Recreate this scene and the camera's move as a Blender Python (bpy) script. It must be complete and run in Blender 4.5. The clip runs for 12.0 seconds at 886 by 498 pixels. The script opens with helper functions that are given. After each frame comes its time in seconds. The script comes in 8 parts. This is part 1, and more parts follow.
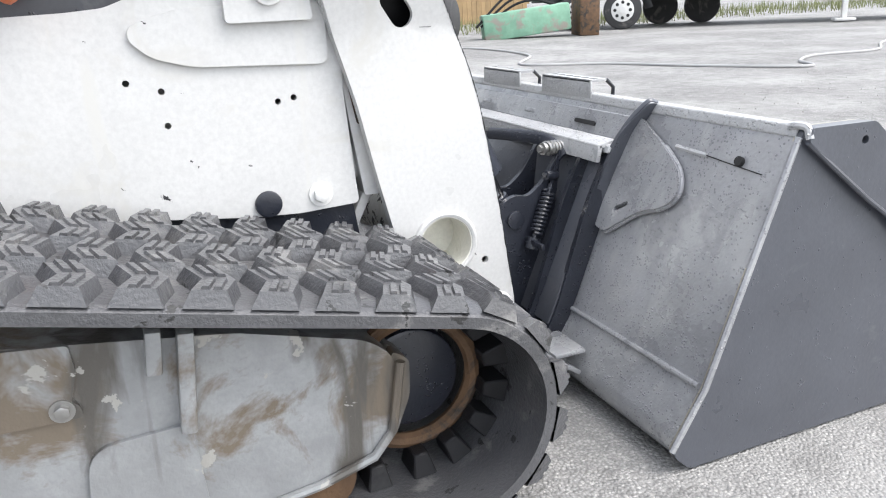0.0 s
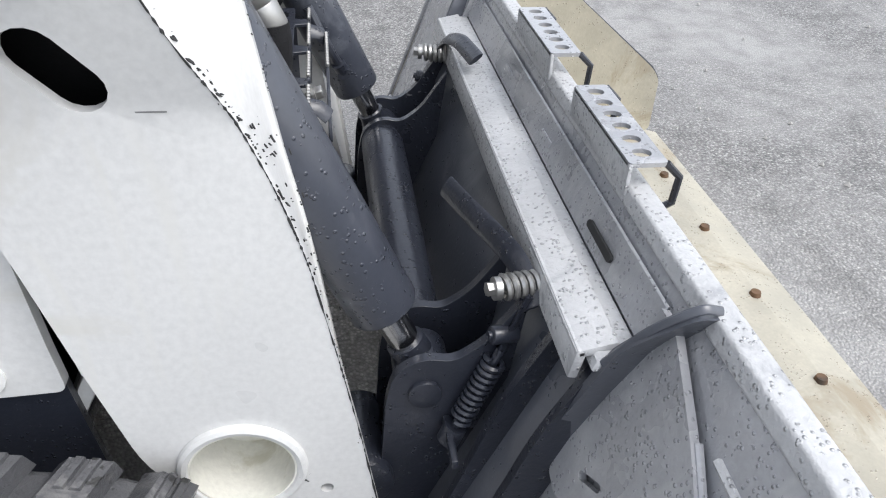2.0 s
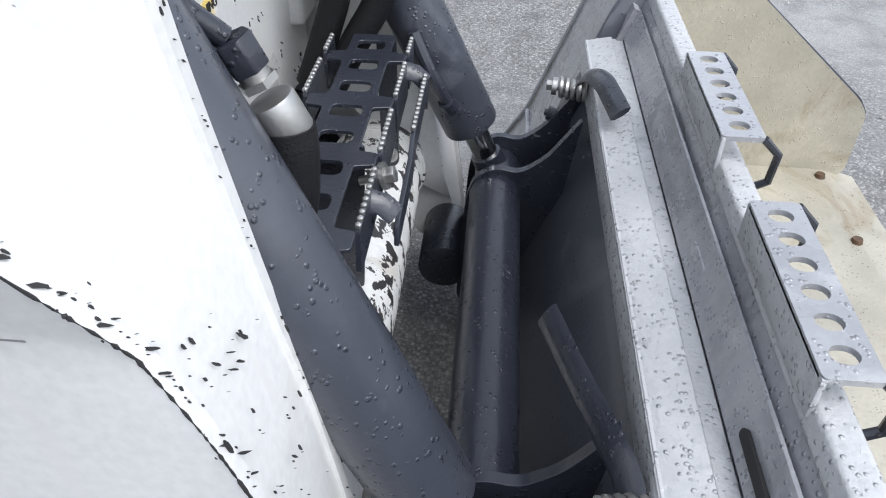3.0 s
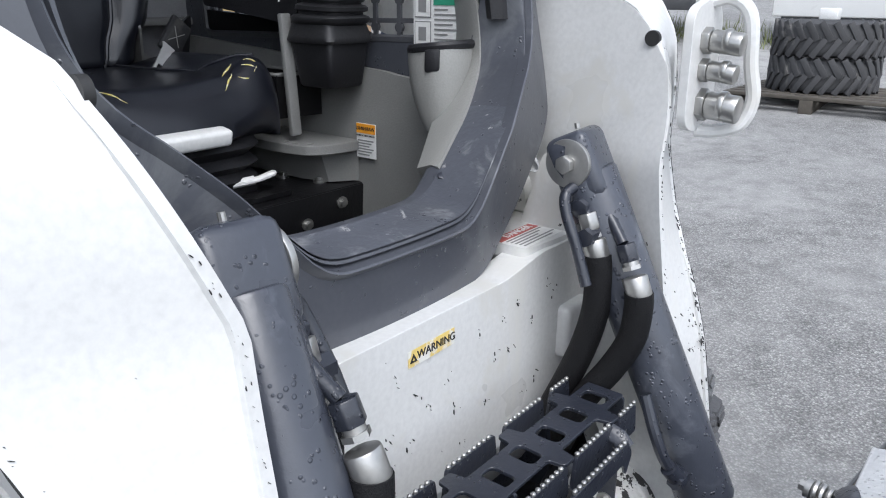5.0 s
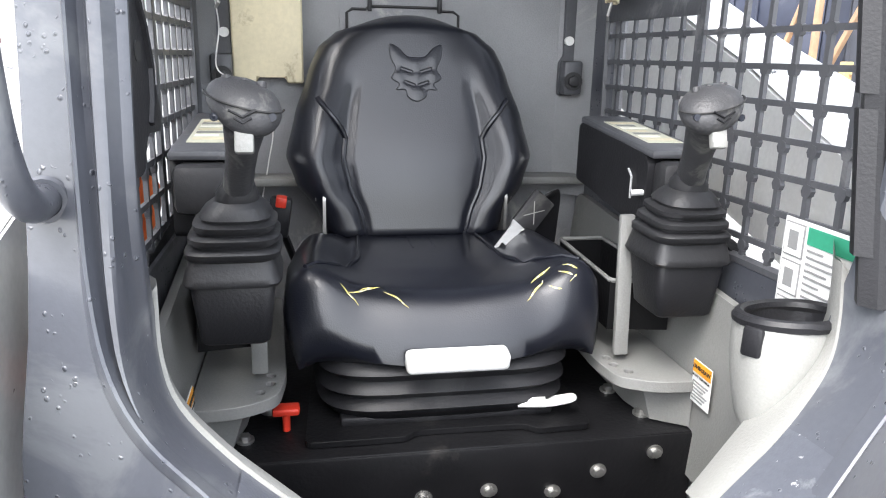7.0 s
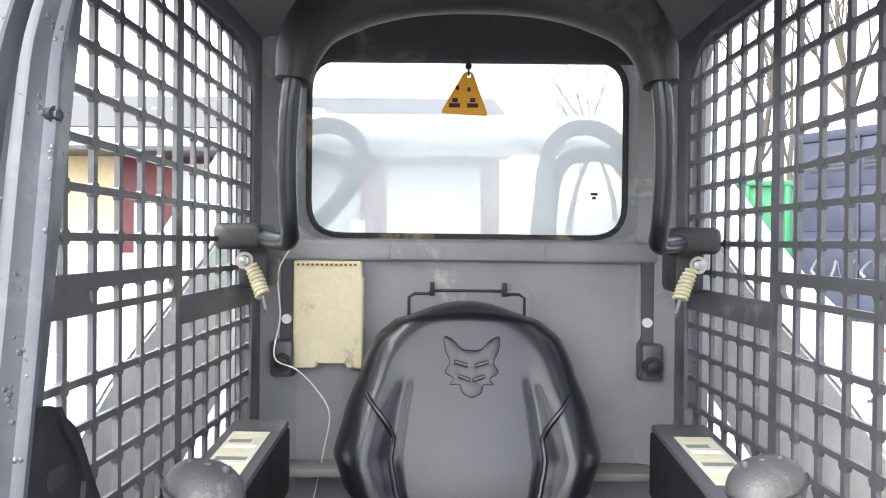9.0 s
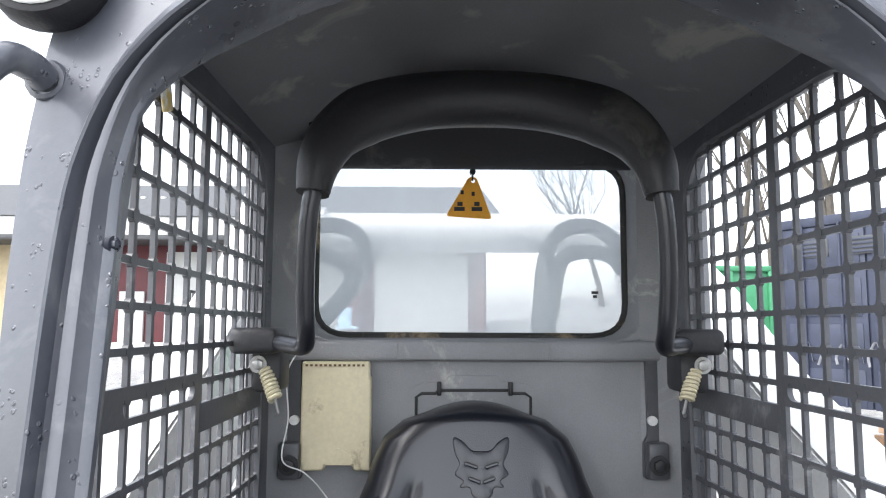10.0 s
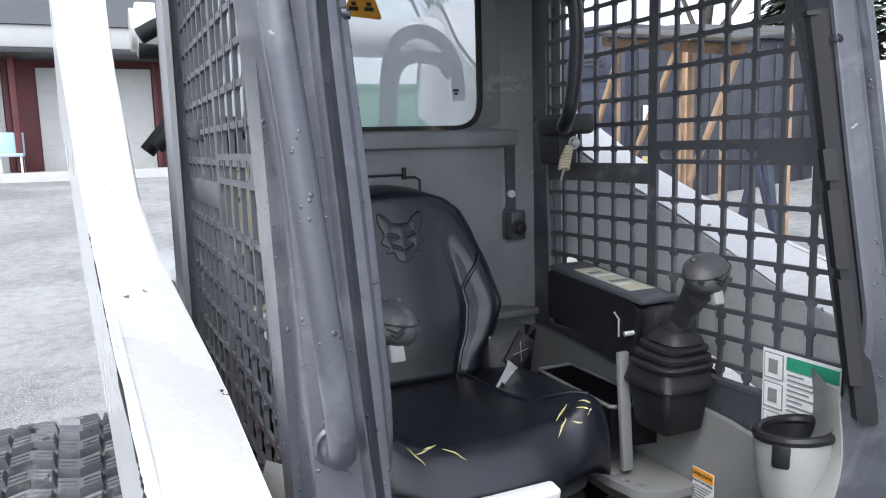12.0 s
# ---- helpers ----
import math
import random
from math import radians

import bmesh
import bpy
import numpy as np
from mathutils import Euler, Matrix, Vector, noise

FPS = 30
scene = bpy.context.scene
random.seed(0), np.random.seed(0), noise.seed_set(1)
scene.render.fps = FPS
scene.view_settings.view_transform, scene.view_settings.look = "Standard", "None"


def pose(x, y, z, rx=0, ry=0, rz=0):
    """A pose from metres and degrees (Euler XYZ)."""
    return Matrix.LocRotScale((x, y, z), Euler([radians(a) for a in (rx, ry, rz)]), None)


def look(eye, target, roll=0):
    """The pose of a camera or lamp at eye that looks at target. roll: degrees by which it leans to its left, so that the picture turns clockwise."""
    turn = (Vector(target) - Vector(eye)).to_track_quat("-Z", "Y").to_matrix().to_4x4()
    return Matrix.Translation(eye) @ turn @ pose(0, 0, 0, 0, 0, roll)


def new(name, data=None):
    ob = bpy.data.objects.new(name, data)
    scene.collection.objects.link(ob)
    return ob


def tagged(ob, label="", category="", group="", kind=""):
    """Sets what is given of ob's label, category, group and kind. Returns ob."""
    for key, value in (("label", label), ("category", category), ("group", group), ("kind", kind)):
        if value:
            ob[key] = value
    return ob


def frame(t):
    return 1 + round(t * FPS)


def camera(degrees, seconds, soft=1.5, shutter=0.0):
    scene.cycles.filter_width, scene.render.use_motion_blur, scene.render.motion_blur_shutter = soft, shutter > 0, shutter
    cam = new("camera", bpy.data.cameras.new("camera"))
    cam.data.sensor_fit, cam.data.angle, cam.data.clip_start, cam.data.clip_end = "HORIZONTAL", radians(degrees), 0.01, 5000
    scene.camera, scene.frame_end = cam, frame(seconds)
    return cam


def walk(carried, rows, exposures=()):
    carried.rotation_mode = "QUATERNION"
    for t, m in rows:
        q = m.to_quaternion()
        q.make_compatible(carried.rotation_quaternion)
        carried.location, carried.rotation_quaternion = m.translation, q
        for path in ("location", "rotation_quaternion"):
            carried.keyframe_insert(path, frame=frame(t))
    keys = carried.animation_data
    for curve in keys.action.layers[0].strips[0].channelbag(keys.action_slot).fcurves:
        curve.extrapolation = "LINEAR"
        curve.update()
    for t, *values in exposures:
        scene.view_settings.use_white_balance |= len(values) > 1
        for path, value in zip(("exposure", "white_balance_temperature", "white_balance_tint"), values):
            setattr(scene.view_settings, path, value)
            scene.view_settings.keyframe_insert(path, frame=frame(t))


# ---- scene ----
cam = camera(61.5, 12.0, soft=1.1)
PATH = [
    (0, (0.504, -1.878, 0.831), (1.23, -0.123, 0.206), -2.8),
    (0.5, (0.679, -1.832, 1.077), (1.378, -0.135, 0.283), -3.1),
    (1, (0.939, -1.613, 1.131), (1.559, 0.052, 0.211), -1.7),
    (1.5, (1.081, -1.34, 1.108), (1.578, 0.302, 0.078), 0.4),
    (2, (1.198, -1.07, 1.051), (1.478, 0.538, -0.104), 2.9),
    (2.5, (1.262, -0.866, 1.023), (1.317, 0.68, -0.244), 3.0),
    (3, (1.285, -0.736, 1.051), (1.177, 0.82, -0.202), 1.2),
    (3.2, (1.316, -0.697, 1.05), (1.123, 0.875, -0.172), 0.7),
    (4.8, (1.536, -0.688, 1.174), (0.47, 0.858, 0.484), 0.6),
    (5, (1.538, -0.675, 1.189), (0.357, 0.802, 0.538), 0.5),
    (5.5, (1.489, -0.495, 1.21), (-0.021, 0.688, 0.644), -0.2),
    (6, (1.471, -0.363, 1.295), (-0.274, 0.466, 0.779), -0.6),
    (6.5, (1.46, -0.293, 1.339), (-0.395, 0.264, 0.839), 0.2),
    (6.7, (1.465, -0.264, 1.362), (-0.414, 0.204, 0.863), 0.7),
    (8.3, (1.33, -0.031, 1.48), (-0.613, 0.018, 1.008), 1.1),
    (8.5, (1.329, -0.028, 1.505), (-0.638, -0.002, 1.146), 0.9),
    (9, (1.346, -0.039, 1.578), (-0.654, -0.053, 1.559), 0.6),
    (9.5, (1.36, -0.052, 1.603), (-0.63, -0.077, 1.804), 0.9),
    (10, (1.383, -0.082, 1.607), (-0.606, -0.059, 1.817), 0.2),
    (10.5, (1.428, -0.167, 1.603), (-0.559, 0.048, 1.678), -1.2),
    (11, (1.485, -0.308, 1.576), (-0.463, 0.143, 1.512), -2.2),
    (11.5, (1.439, -0.479, 1.554), (-0.446, 0.163, 1.377), -2.5),
    (12, (1.481, -0.592, 1.545), (-0.317, 0.24, 1.27), -1.6),
]
LIGHT = [(0, 1.52, 6450, 10), (1.5, 1.2, 6450, 10), (2.5, 1.08, 6150, 10), (3.2, 1.05, 6100, 10), (5, 1.03, 6050, 10), (5.8, 1.45, 6000, 10), (6.5, 2.38, 6250, 10), (8.5, 2.9, 6550, 10), (9.0, 2.8, 6550, 10), (9.5, 2.5, 6450, 10), (10.5, 2.05, 6250, 10), (11, 1.78, 6150, 10), (12, 1.46, 6050, 10)]
walk(cam, [(t, look(eye, target, roll)) for t, eye, target, roll in PATH], LIGHT)

# ---- world, sun ----
world = bpy.data.worlds.new("overcast_sky")
scene.world = world
world.use_nodes = True
wn, wl = world.node_tree.nodes, world.node_tree.links
sky = wn.new("ShaderNodeTexSky")
sky.sky_type, sky.sun_disc = "NISHITA", False
sky.sun_elevation, sky.sun_rotation = radians(57), radians(128)
sky.air_density, sky.dust_density = 1.0, 3.0
hsv = wn.new("ShaderNodeHueSaturation")
hsv.inputs["Saturation"].default_value = 0.32
wl.new(sky.outputs[0], hsv.inputs["Color"])
wl.new(hsv.outputs[0], wn["Background"].inputs["Color"])
wn["Background"].inputs["Strength"].default_value = 0.15
sun = new("sun", bpy.data.lights.new("sun", "SUN"))
sun.data.energy, sun.data.angle, sun.data.color = 0.5, radians(40), (1.0, 0.97, 0.93)
sun.matrix_world = look((0, 0, 30), (-9.0, 7.0, 12.4))


# ---- materials ----
def material(name, color, rough=0.5, metal=0.0, vary=0.12, scale=6.0, bump=0.02, grain=120.0, stain=None, stain_at=0.62, stain_scale=3.0,
             chips=None, chip_at=0.70, chip_scale=14.0, drops=0.0, drop_scale=60.0, coat=0.0, island=0.0, rough_vary=0.12,
             streak=None, streak_at=0.56, keep_drops=0.52, spec=0.5):
    """A paint, plastic, rubber or metal with variation at two scales; stains, chips and water drops on demand."""
    m = bpy.data.materials.new(name)
    m.use_nodes = True
    n, l = m.node_tree.nodes, m.node_tree.links
    bsdf = n["Principled BSDF"]
    co = n.new("ShaderNodeTexCoord").outputs["Object"]

    def noise_tex(sc, detail=4.0, rough_=0.55, dist=0.0):
        t = n.new("ShaderNodeTexNoise")
        t.inputs["Scale"].default_value, t.inputs["Detail"].default_value = sc, detail
        t.inputs["Roughness"].default_value, t.inputs["Distortion"].default_value = rough_, dist
        l.new(co, t.inputs["Vector"])
        return t.outputs["Fac"]

    def ramp(src, a, b):
        r = n.new("ShaderNodeMapRange")
        r.inputs["From Min"].default_value, r.inputs["From Max"].default_value = a, b
        l.new(src, r.inputs["Value"])
        return r.outputs["Result"]

    def mix(fac, a, b):
        x = n.new("ShaderNodeMix")
        x.data_type = "RGBA"
        for sock, v in ((x.inputs[0], fac), (x.inputs[6], a), (x.inputs[7], b)):
            if isinstance(v, (tuple, float, int)):
                sock.default_value = (*v, 1) if isinstance(v, tuple) else v
            else:
                l.new(v, sock)
        return x.outputs[2]

    low = tuple(c * (1 - vary) for c in color)
    high = tuple(min(1, c * (1 + vary)) for c in color)
    big, fine = noise_tex(scale), noise_tex(grain, 3.0)
    col = mix(ramp(big, 0.3, 0.7), low, high)
    col = mix(ramp(fine, 0.35, 1.3), col, tuple(c * 0.75 for c in color))
    if island:
        info = n.new("ShaderNodeObjectInfo")
        col = mix(ramp(info.outputs["Random"], 0.0, 1.0 / island), col, tuple(c * 0.6 for c in color))
    r_src = ramp(big, 0.2, 0.8)
    rr = n.new("ShaderNodeMapRange")
    rr.inputs["To Min"].default_value, rr.inputs["To Max"].default_value = max(0.02, rough - rough_vary), min(1, rough + rough_vary)
    l.new(r_src, rr.inputs["Value"])
    rough_out = rr.outputs["Result"]
    if stain:
        f = ramp(noise_tex(stain_scale, 6.0, 0.65, 0.6), stain_at, stain_at + 0.09)
        col = mix(f, col, stain)
    if streak:
        sc = n.new("ShaderNodeMapping")
        sc.inputs["Scale"].default_value = (1.0, 1.0, 0.22)
        l.new(co, sc.inputs["Vector"])
        st = n.new("ShaderNodeTexNoise")
        st.inputs["Scale"].default_value, st.inputs["Detail"].default_value, st.inputs["Distortion"].default_value = 11.0, 7.0, 0.8
        l.new(sc.outputs[0], st.inputs["Vector"])
        col = mix(ramp(st.outputs["Fac"], streak_at, streak_at + 0.10), col, streak)
    if chips:
        f = ramp(noise_tex(chip_scale, 5.0, 0.6, 0.3), chip_at, chip_at + 0.012)
        col = mix(f, col, chips)
    l.new(col, bsdf.inputs["Base Color"])
    l.new(rough_out, bsdf.inputs["Roughness"])
    bsdf.inputs["Metallic"].default_value = metal
    bsdf.inputs["Specular IOR Level"].default_value = spec
    if coat:
        bsdf.inputs["Coat Weight"].default_value, bsdf.inputs["Coat Roughness"].default_value = coat, 0.12
    b = n.new("ShaderNodeBump")
    b.inputs["Strength"].default_value, b.inputs["Distance"].default_value = min(1.0, bump * 10), 0.004
    l.new(fine, b.inputs["Height"])
    out = b.outputs["Normal"]
    if drops:
        v = n.new("ShaderNodeTexVoronoi")
        v.inputs["Scale"].default_value = drop_scale
        l.new(co, v.inputs["Vector"])
        keep = ramp(noise_tex(drop_scale * 0.30, 3.0), keep_drops, keep_drops + 0.08)
        d = n.new("ShaderNodeMapRange")
        d.interpolation_type = "SMOOTHSTEP"
        d.inputs["From Min"].default_value, d.inputs["From Max"].default_value = 0.36, 0.16
        l.new(v.outputs["Distance"], d.inputs["Value"])
        mul = n.new("ShaderNodeMath")
        mul.operation = "MULTIPLY"
        l.new(d.outputs["Result"], mul.inputs[0])
        l.new(keep, mul.inputs[1])
        b2 = n.new("ShaderNodeBump")
        b2.inputs["Strength"].default_value, b2.inputs["Distance"].default_value = drops, 0.006
        l.new(mul.outputs[0], b2.inputs["Height"])
        l.new(out, b2.inputs["Normal"])
        out = b2.outputs["Normal"]
        wet = n.new("ShaderNodeMapRange")
        l.new(mul.outputs[0], wet.inputs["Value"])
        l.new(rough_out, wet.inputs["To Min"])
        wet.inputs["To Max"].default_value = 0.05
        l.new(wet.outputs["Result"], bsdf.inputs["Roughness"])
    l.new(out, bsdf.inputs["Normal"])
    return m


def plain(name, color, rough=0.5, metal=0.0):
    return material(name, color, rough, metal, vary=0.05, scale=9.0, bump=0.004, rough_vary=0.05)


WHITE = material("white_paint", (0.66, 0.66, 0.648), 0.32, vary=0.04, scale=3.0, bump=0.004, chips=(0.03, 0.03, 0.033), chip_at=0.705, chip_scale=24.0,
                 stain=(0.60, 0.592, 0.56), stain_at=0.56, stain_scale=4.0, coat=0.25, streak=(0.64, 0.635, 0.605), streak_at=0.60)
WHITE_CLEAN = material("white_paint_clean", (0.82, 0.82, 0.80), 0.33, vary=0.03, bump=0.003, stain=(0.70, 0.69, 0.65), stain_at=0.62, chips=(0.03, 0.03, 0.03), chip_at=0.78)
CABGREY = material("cab_grey_paint", (0.064, 0.068, 0.081), 0.36, vary=0.12, bump=0.006, drops=0.5, drop_scale=125.0, keep_drops=0.58, coat=0.35, stain=(0.10, 0.105, 0.115), stain_at=0.54, stain_scale=7.0, chips=(0.24, 0.25, 0.26), chip_at=0.735, chip_scale=30.0)
SCUFFED = material("scuffed_sill_paint", (0.075, 0.08, 0.095), 0.34, vary=0.2, bump=0.02, stain=(0.20, 0.205, 0.215), stain_at=0.55, stain_scale=11.0, chips=(0.30, 0.30, 0.30), chip_at=0.66, chip_scale=38.0, drops=0.4, drop_scale=110.0, keep_drops=0.60)
CABIN = material("cab_liner_grey", (0.25, 0.252, 0.262), 0.60, vary=0.14, bump=0.03, grain=350.0, stain=(0.42, 0.41, 0.385), stain_at=0.58, stain_scale=5.0)
SCREENGREY = material("screen_grey_paint", (0.075, 0.077, 0.085), 0.42, vary=0.15, bump=0.01, stain=(0.16, 0.16, 0.165), stain_at=0.60, stain_scale=9.0)
LIGHTGREY = material("light_grey_plastic", (0.27, 0.27, 0.255), 0.5, vary=0.06, bump=0.02, grain=300.0, stain=(0.30, 0.29, 0.27), stain_at=0.64)
MIDGREY = material("mid_grey_plastic", (0.20, 0.20, 0.193), 0.55, vary=0.10, bump=0.02, grain=300.0, stain=(0.16, 0.16, 0.153), stain_at=0.60)
VINYL = material("black_vinyl", (0.008, 0.009, 0.014), 0.34, vary=0.2, bump=0.012, grain=420.0, spec=0.5, coat=0.30, rough_vary=0.06)
BLACK = material("black_plastic", (0.014, 0.014, 0.016), 0.46, vary=0.2, bump=0.015, grain=260.0, spec=0.35, stain=(0.035, 0.035, 0.036), stain_at=0.6)
BOOT = material("boot_rubber", (0.020, 0.020, 0.022), 0.52, vary=0.2, bump=0.02, stain=(0.065, 0.063, 0.058), stain_at=0.60, stain_scale=7.0)
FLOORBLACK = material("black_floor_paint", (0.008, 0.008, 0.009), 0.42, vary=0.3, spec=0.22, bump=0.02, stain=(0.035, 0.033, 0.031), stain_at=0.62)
RUBBER = material("track_rubber", (0.078, 0.079, 0.084), 0.42, vary=0.3, bump=0.06, grain=160.0, stain=(0.16, 0.158, 0.156), stain_at=0.56, stain_scale=9.0, chips=(0.02, 0.02, 0.02), chip_at=0.63, chip_scale=26.0, coat=0.55)
# Back sheet's sky sheen is put into this colour; the sides stay darker.
BUCKET = material("bucket_paint_with_sheen", (0.36, 0.365, 0.38), 0.30, metal=0.15, vary=0.22, bump=0.025, drops=0.5, drop_scale=145.0, keep_drops=0.47, coat=0.7, stain=(0.44, 0.445, 0.45), stain_at=0.55, stain_scale=4.0, chips=(0.24, 0.245, 0.25), chip_at=0.72, chip_scale=60.0, streak=(0.42, 0.425, 0.43))
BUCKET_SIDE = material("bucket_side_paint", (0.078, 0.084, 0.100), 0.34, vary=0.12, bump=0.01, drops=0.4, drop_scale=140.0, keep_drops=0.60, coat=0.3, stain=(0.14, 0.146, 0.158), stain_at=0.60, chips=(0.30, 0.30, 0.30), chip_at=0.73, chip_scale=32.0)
BUCKET_IN = material("bucket_worn_inside", (0.46, 0.43, 0.35), 0.40, metal=0.25, vary=0.18, bump=0.02, stain=(0.32, 0.27, 0.19), stain_at=0.56, drops=0.4, drop_scale=130.0)
# Pale base puts the wet highlight on the lip and bars into colour.
LIPMETAL = material("lip_metal_with_highlight", (0.50, 0.505, 0.51), 0.36, vary=0.12, bump=0.06, grain=95.0, stain=(0.34, 0.345, 0.355), stain_at=0.57, stain_scale=14.0, drops=0.62, drop_scale=135.0, keep_drops=0.44, coat=0.2, chips=(0.26, 0.26, 0.265), chip_at=0.70, chip_scale=40.0)
DARKSTEEL = material("dark_blue_grey_steel", (0.022, 0.025, 0.035), 0.33, vary=0.25, bump=0.02, drops=0.4, drop_scale=130.0, coat=0.25, chips=(0.14, 0.14, 0.15), chip_at=0.70, chip_scale=30.0)
CYL = material("cylinder_blue_grey", (0.047, 0.052, 0.067), 0.33, vary=0.15, bump=0.01, drops=0.5, drop_scale=125.0, keep_drops=0.50, coat=0.35, stain=(0.085, 0.092, 0.11), stain_at=0.58, stain_scale=9.0)
WORNWHITE = material("flaking_white_paint", (0.70, 0.70, 0.68), 0.4, vary=0.08, bump=0.02, chips=(0.035, 0.034, 0.034), chip_at=0.535, chip_scale=34.0, stain=(0.55, 0.53, 0.48), stain_at=0.56, stain_scale=10.0)
CHROME = plain("rod_chrome", (0.55, 0.55, 0.56), 0.18, 1.0)
TONGUE = plain("bright_steel", (0.62, 0.62, 0.62), 0.36, 0.45)
LABEL = material("faded_label", (0.55, 0.55, 0.44), 0.5, vary=0.08, stain=(0.42, 0.41, 0.33), stain_at=0.56, stain_scale=18.0)
ZINC = material("zinc_plate", (0.42, 0.415, 0.40), 0.34, 0.85, vary=0.15, bump=0.01)
HOSE = material("black_hose", (0.008, 0.008, 0.009), 0.6, spec=0.25, vary=0.2, bump=0.05, grain=500.0)
UNDER = material("undercarriage_steel", (0.36, 0.37, 0.375), 0.38, metal=0.2, vary=0.30, scale=5.0, bump=0.03, stain=(0.20, 0.165, 0.125), stain_at=0.51, stain_scale=5.0, chips=(0.44, 0.43, 0.40), chip_at=0.64, chip_scale=11.0, streak=(0.12, 0.112, 0.10), streak_at=0.52, coat=0.2)
RUST = material("rust", (0.13, 0.075, 0.04), 0.75, vary=0.35, scale=14.0, bump=0.05, stain=(0.04, 0.035, 0.03), stain_at=0.52, stain_scale=9.0)
ORANGE = plain("orange_paint", (0.75, 0.16, 0.03), 0.45)
TRIANGLE = plain("orange_yellow_card", (0.85, 0.40, 0.02), 0.5)
YELLOWED = material("yellowed_plastic_sleeve", (0.60, 0.54, 0.37), 0.4, vary=0.10, bump=0.01, stain=(0.30, 0.25, 0.16), stain_at=0.62, stain_scale=8.0)
PAPER = plain("white_sticker", (0.78, 0.78, 0.76), 0.45)
INK = plain("black_ink", (0.02, 0.02, 0.02), 0.6)
GREYINK = plain("grey_ink", (0.25, 0.25, 0.25), 0.6)
AMBER = plain("warning_orange", (0.80, 0.33, 0.02), 0.5)
YELLOWST = material("worn_yellow_sticker", (0.74, 0.56, 0.18), 0.5, stain=(0.72, 0.71, 0.66), stain_at=0.49, stain_scale=40.0)
GREENST = plain("green_sticker", (0.04, 0.30, 0.18), 0.5)
REDST = plain("faded_red_sticker", (0.42, 0.10, 0.085), 0.55)
GASKET = material("dirty_gasket", (0.025, 0.024, 0.022), 0.6, vary=0.3, bump=0.03, stain=(0.26, 0.20, 0.12), stain_at=0.52, stain_scale=7.0)
RED = plain("red_plastic", (0.60, 0.04, 0.02), 0.4)
WHITEPL = plain("white_plastic", (0.80, 0.80, 0.78), 0.4)
FOAM = material("yellow_foam", (0.58, 0.50, 0.16), 0.85, vary=0.25, scale=60.0, stain=(0.70, 0.66, 0.45), stain_at=0.5, stain_scale=80.0)
CREAM = material("cream_tube_inside", (0.76, 0.75, 0.68), 0.45, vary=0.05, stain=(0.60, 0.58, 0.48), stain_at=0.58, stain_scale=12.0)


def asphalt_material():
    """Worn asphalt: stones of many greys in a dark binder, with dusty and damp patches."""
    m = bpy.data.materials.new("asphalt")
    m.use_nodes = True
    n, l = m.node_tree.nodes, m.node_tree.links
    bsdf = n["Principled BSDF"]
    co = n.new("ShaderNodeTexCoord").outputs["Object"]

    def tex(kind, sc, detail=4.0):
        t = n.new(kind)
        t.inputs["Scale"].default_value = sc
        if kind == "ShaderNodeTexNoise":
            t.inputs["Detail"].default_value = detail
        l.new(co, t.inputs["Vector"])
        return t

    def ramp(src, pts):
        r = n.new("ShaderNodeValToRGB")
        while len(r.color_ramp.elements) < len(pts):
            r.color_ramp.elements.new(0.5)
        for e, (p, c) in zip(r.color_ramp.elements, pts):
            e.position, e.color = p, (c[0], c[1], c[2], 1)
        l.new(src, r.inputs[0])
        return r.outputs[0]

    def mix(kind, fac, a, b):
        x = n.new("ShaderNodeMix")
        x.data_type, x.blend_type = "RGBA", kind
        if isinstance(fac, float):
            x.inputs[0].default_value = fac
        else:
            l.new(fac, x.inputs[0])
        l.new(a, x.inputs[6])
        l.new(b, x.inputs[7])
        return x.outputs[2]

    stones = tex("ShaderNodeTexVoronoi", 150.0)
    grit = tex("ShaderNodeTexNoise", 420.0, 2.0)
    patch = tex("ShaderNodeTexNoise", 0.8, 6.0)
    spots = tex("ShaderNodeTexNoise", 9.0, 5.0)
    sep = n.new("ShaderNodeSeparateColor")
    l.new(stones.outputs["Color"], sep.inputs[0])
    col = ramp(sep.outputs[0], ((0.0, (0.19, 0.19, 0.186)), (0.5, (0.31, 0.307, 0.299)), (0.82, (0.42, 0.413, 0.40)), (1.0, (0.60, 0.59, 0.565))))
    dark = ramp(stones.outputs["Distance"], ((0.25, (1, 1, 1)), (0.75, (0.35, 0.35, 0.35))))
    col = mix("MULTIPLY", 0.8, col, dark)
    col = mix("MULTIPLY", 0.5, col, ramp(grit.outputs["Fac"], ((0.3, (0.5, 0.5, 0.5)), (0.65, (1, 1, 1)))))
    dust = ramp(patch.outputs["Fac"], ((0.38, (0.05, 0.05, 0.05)), (0.66, (0.8, 0.8, 0.8))))
    pale = n.new("ShaderNodeRGB")
    pale.outputs[0].default_value = (0.365, 0.362, 0.352, 1)
    col = mix("MIX", dust, col, pale.outputs[0])
    col = mix("MULTIPLY", 0.6, col, ramp(spots.outputs["Fac"], ((0.30, (0.55, 0.55, 0.55)), (0.55, (1, 1, 1)))))
    l.new(col, bsdf.inputs["Base Color"])
    bsdf.inputs["Roughness"].default_value = 0.68
    b = n.new("ShaderNodeBump")
    b.inputs["Strength"].default_value, b.inputs["Distance"].default_value = 0.9, 0.004
    l.new(stones.outputs["Distance"], b.inputs["Height"])
    b.invert = True
    l.new(b.outputs["Normal"], bsdf.inputs["Normal"])
    return m


ASPHALT = asphalt_material()


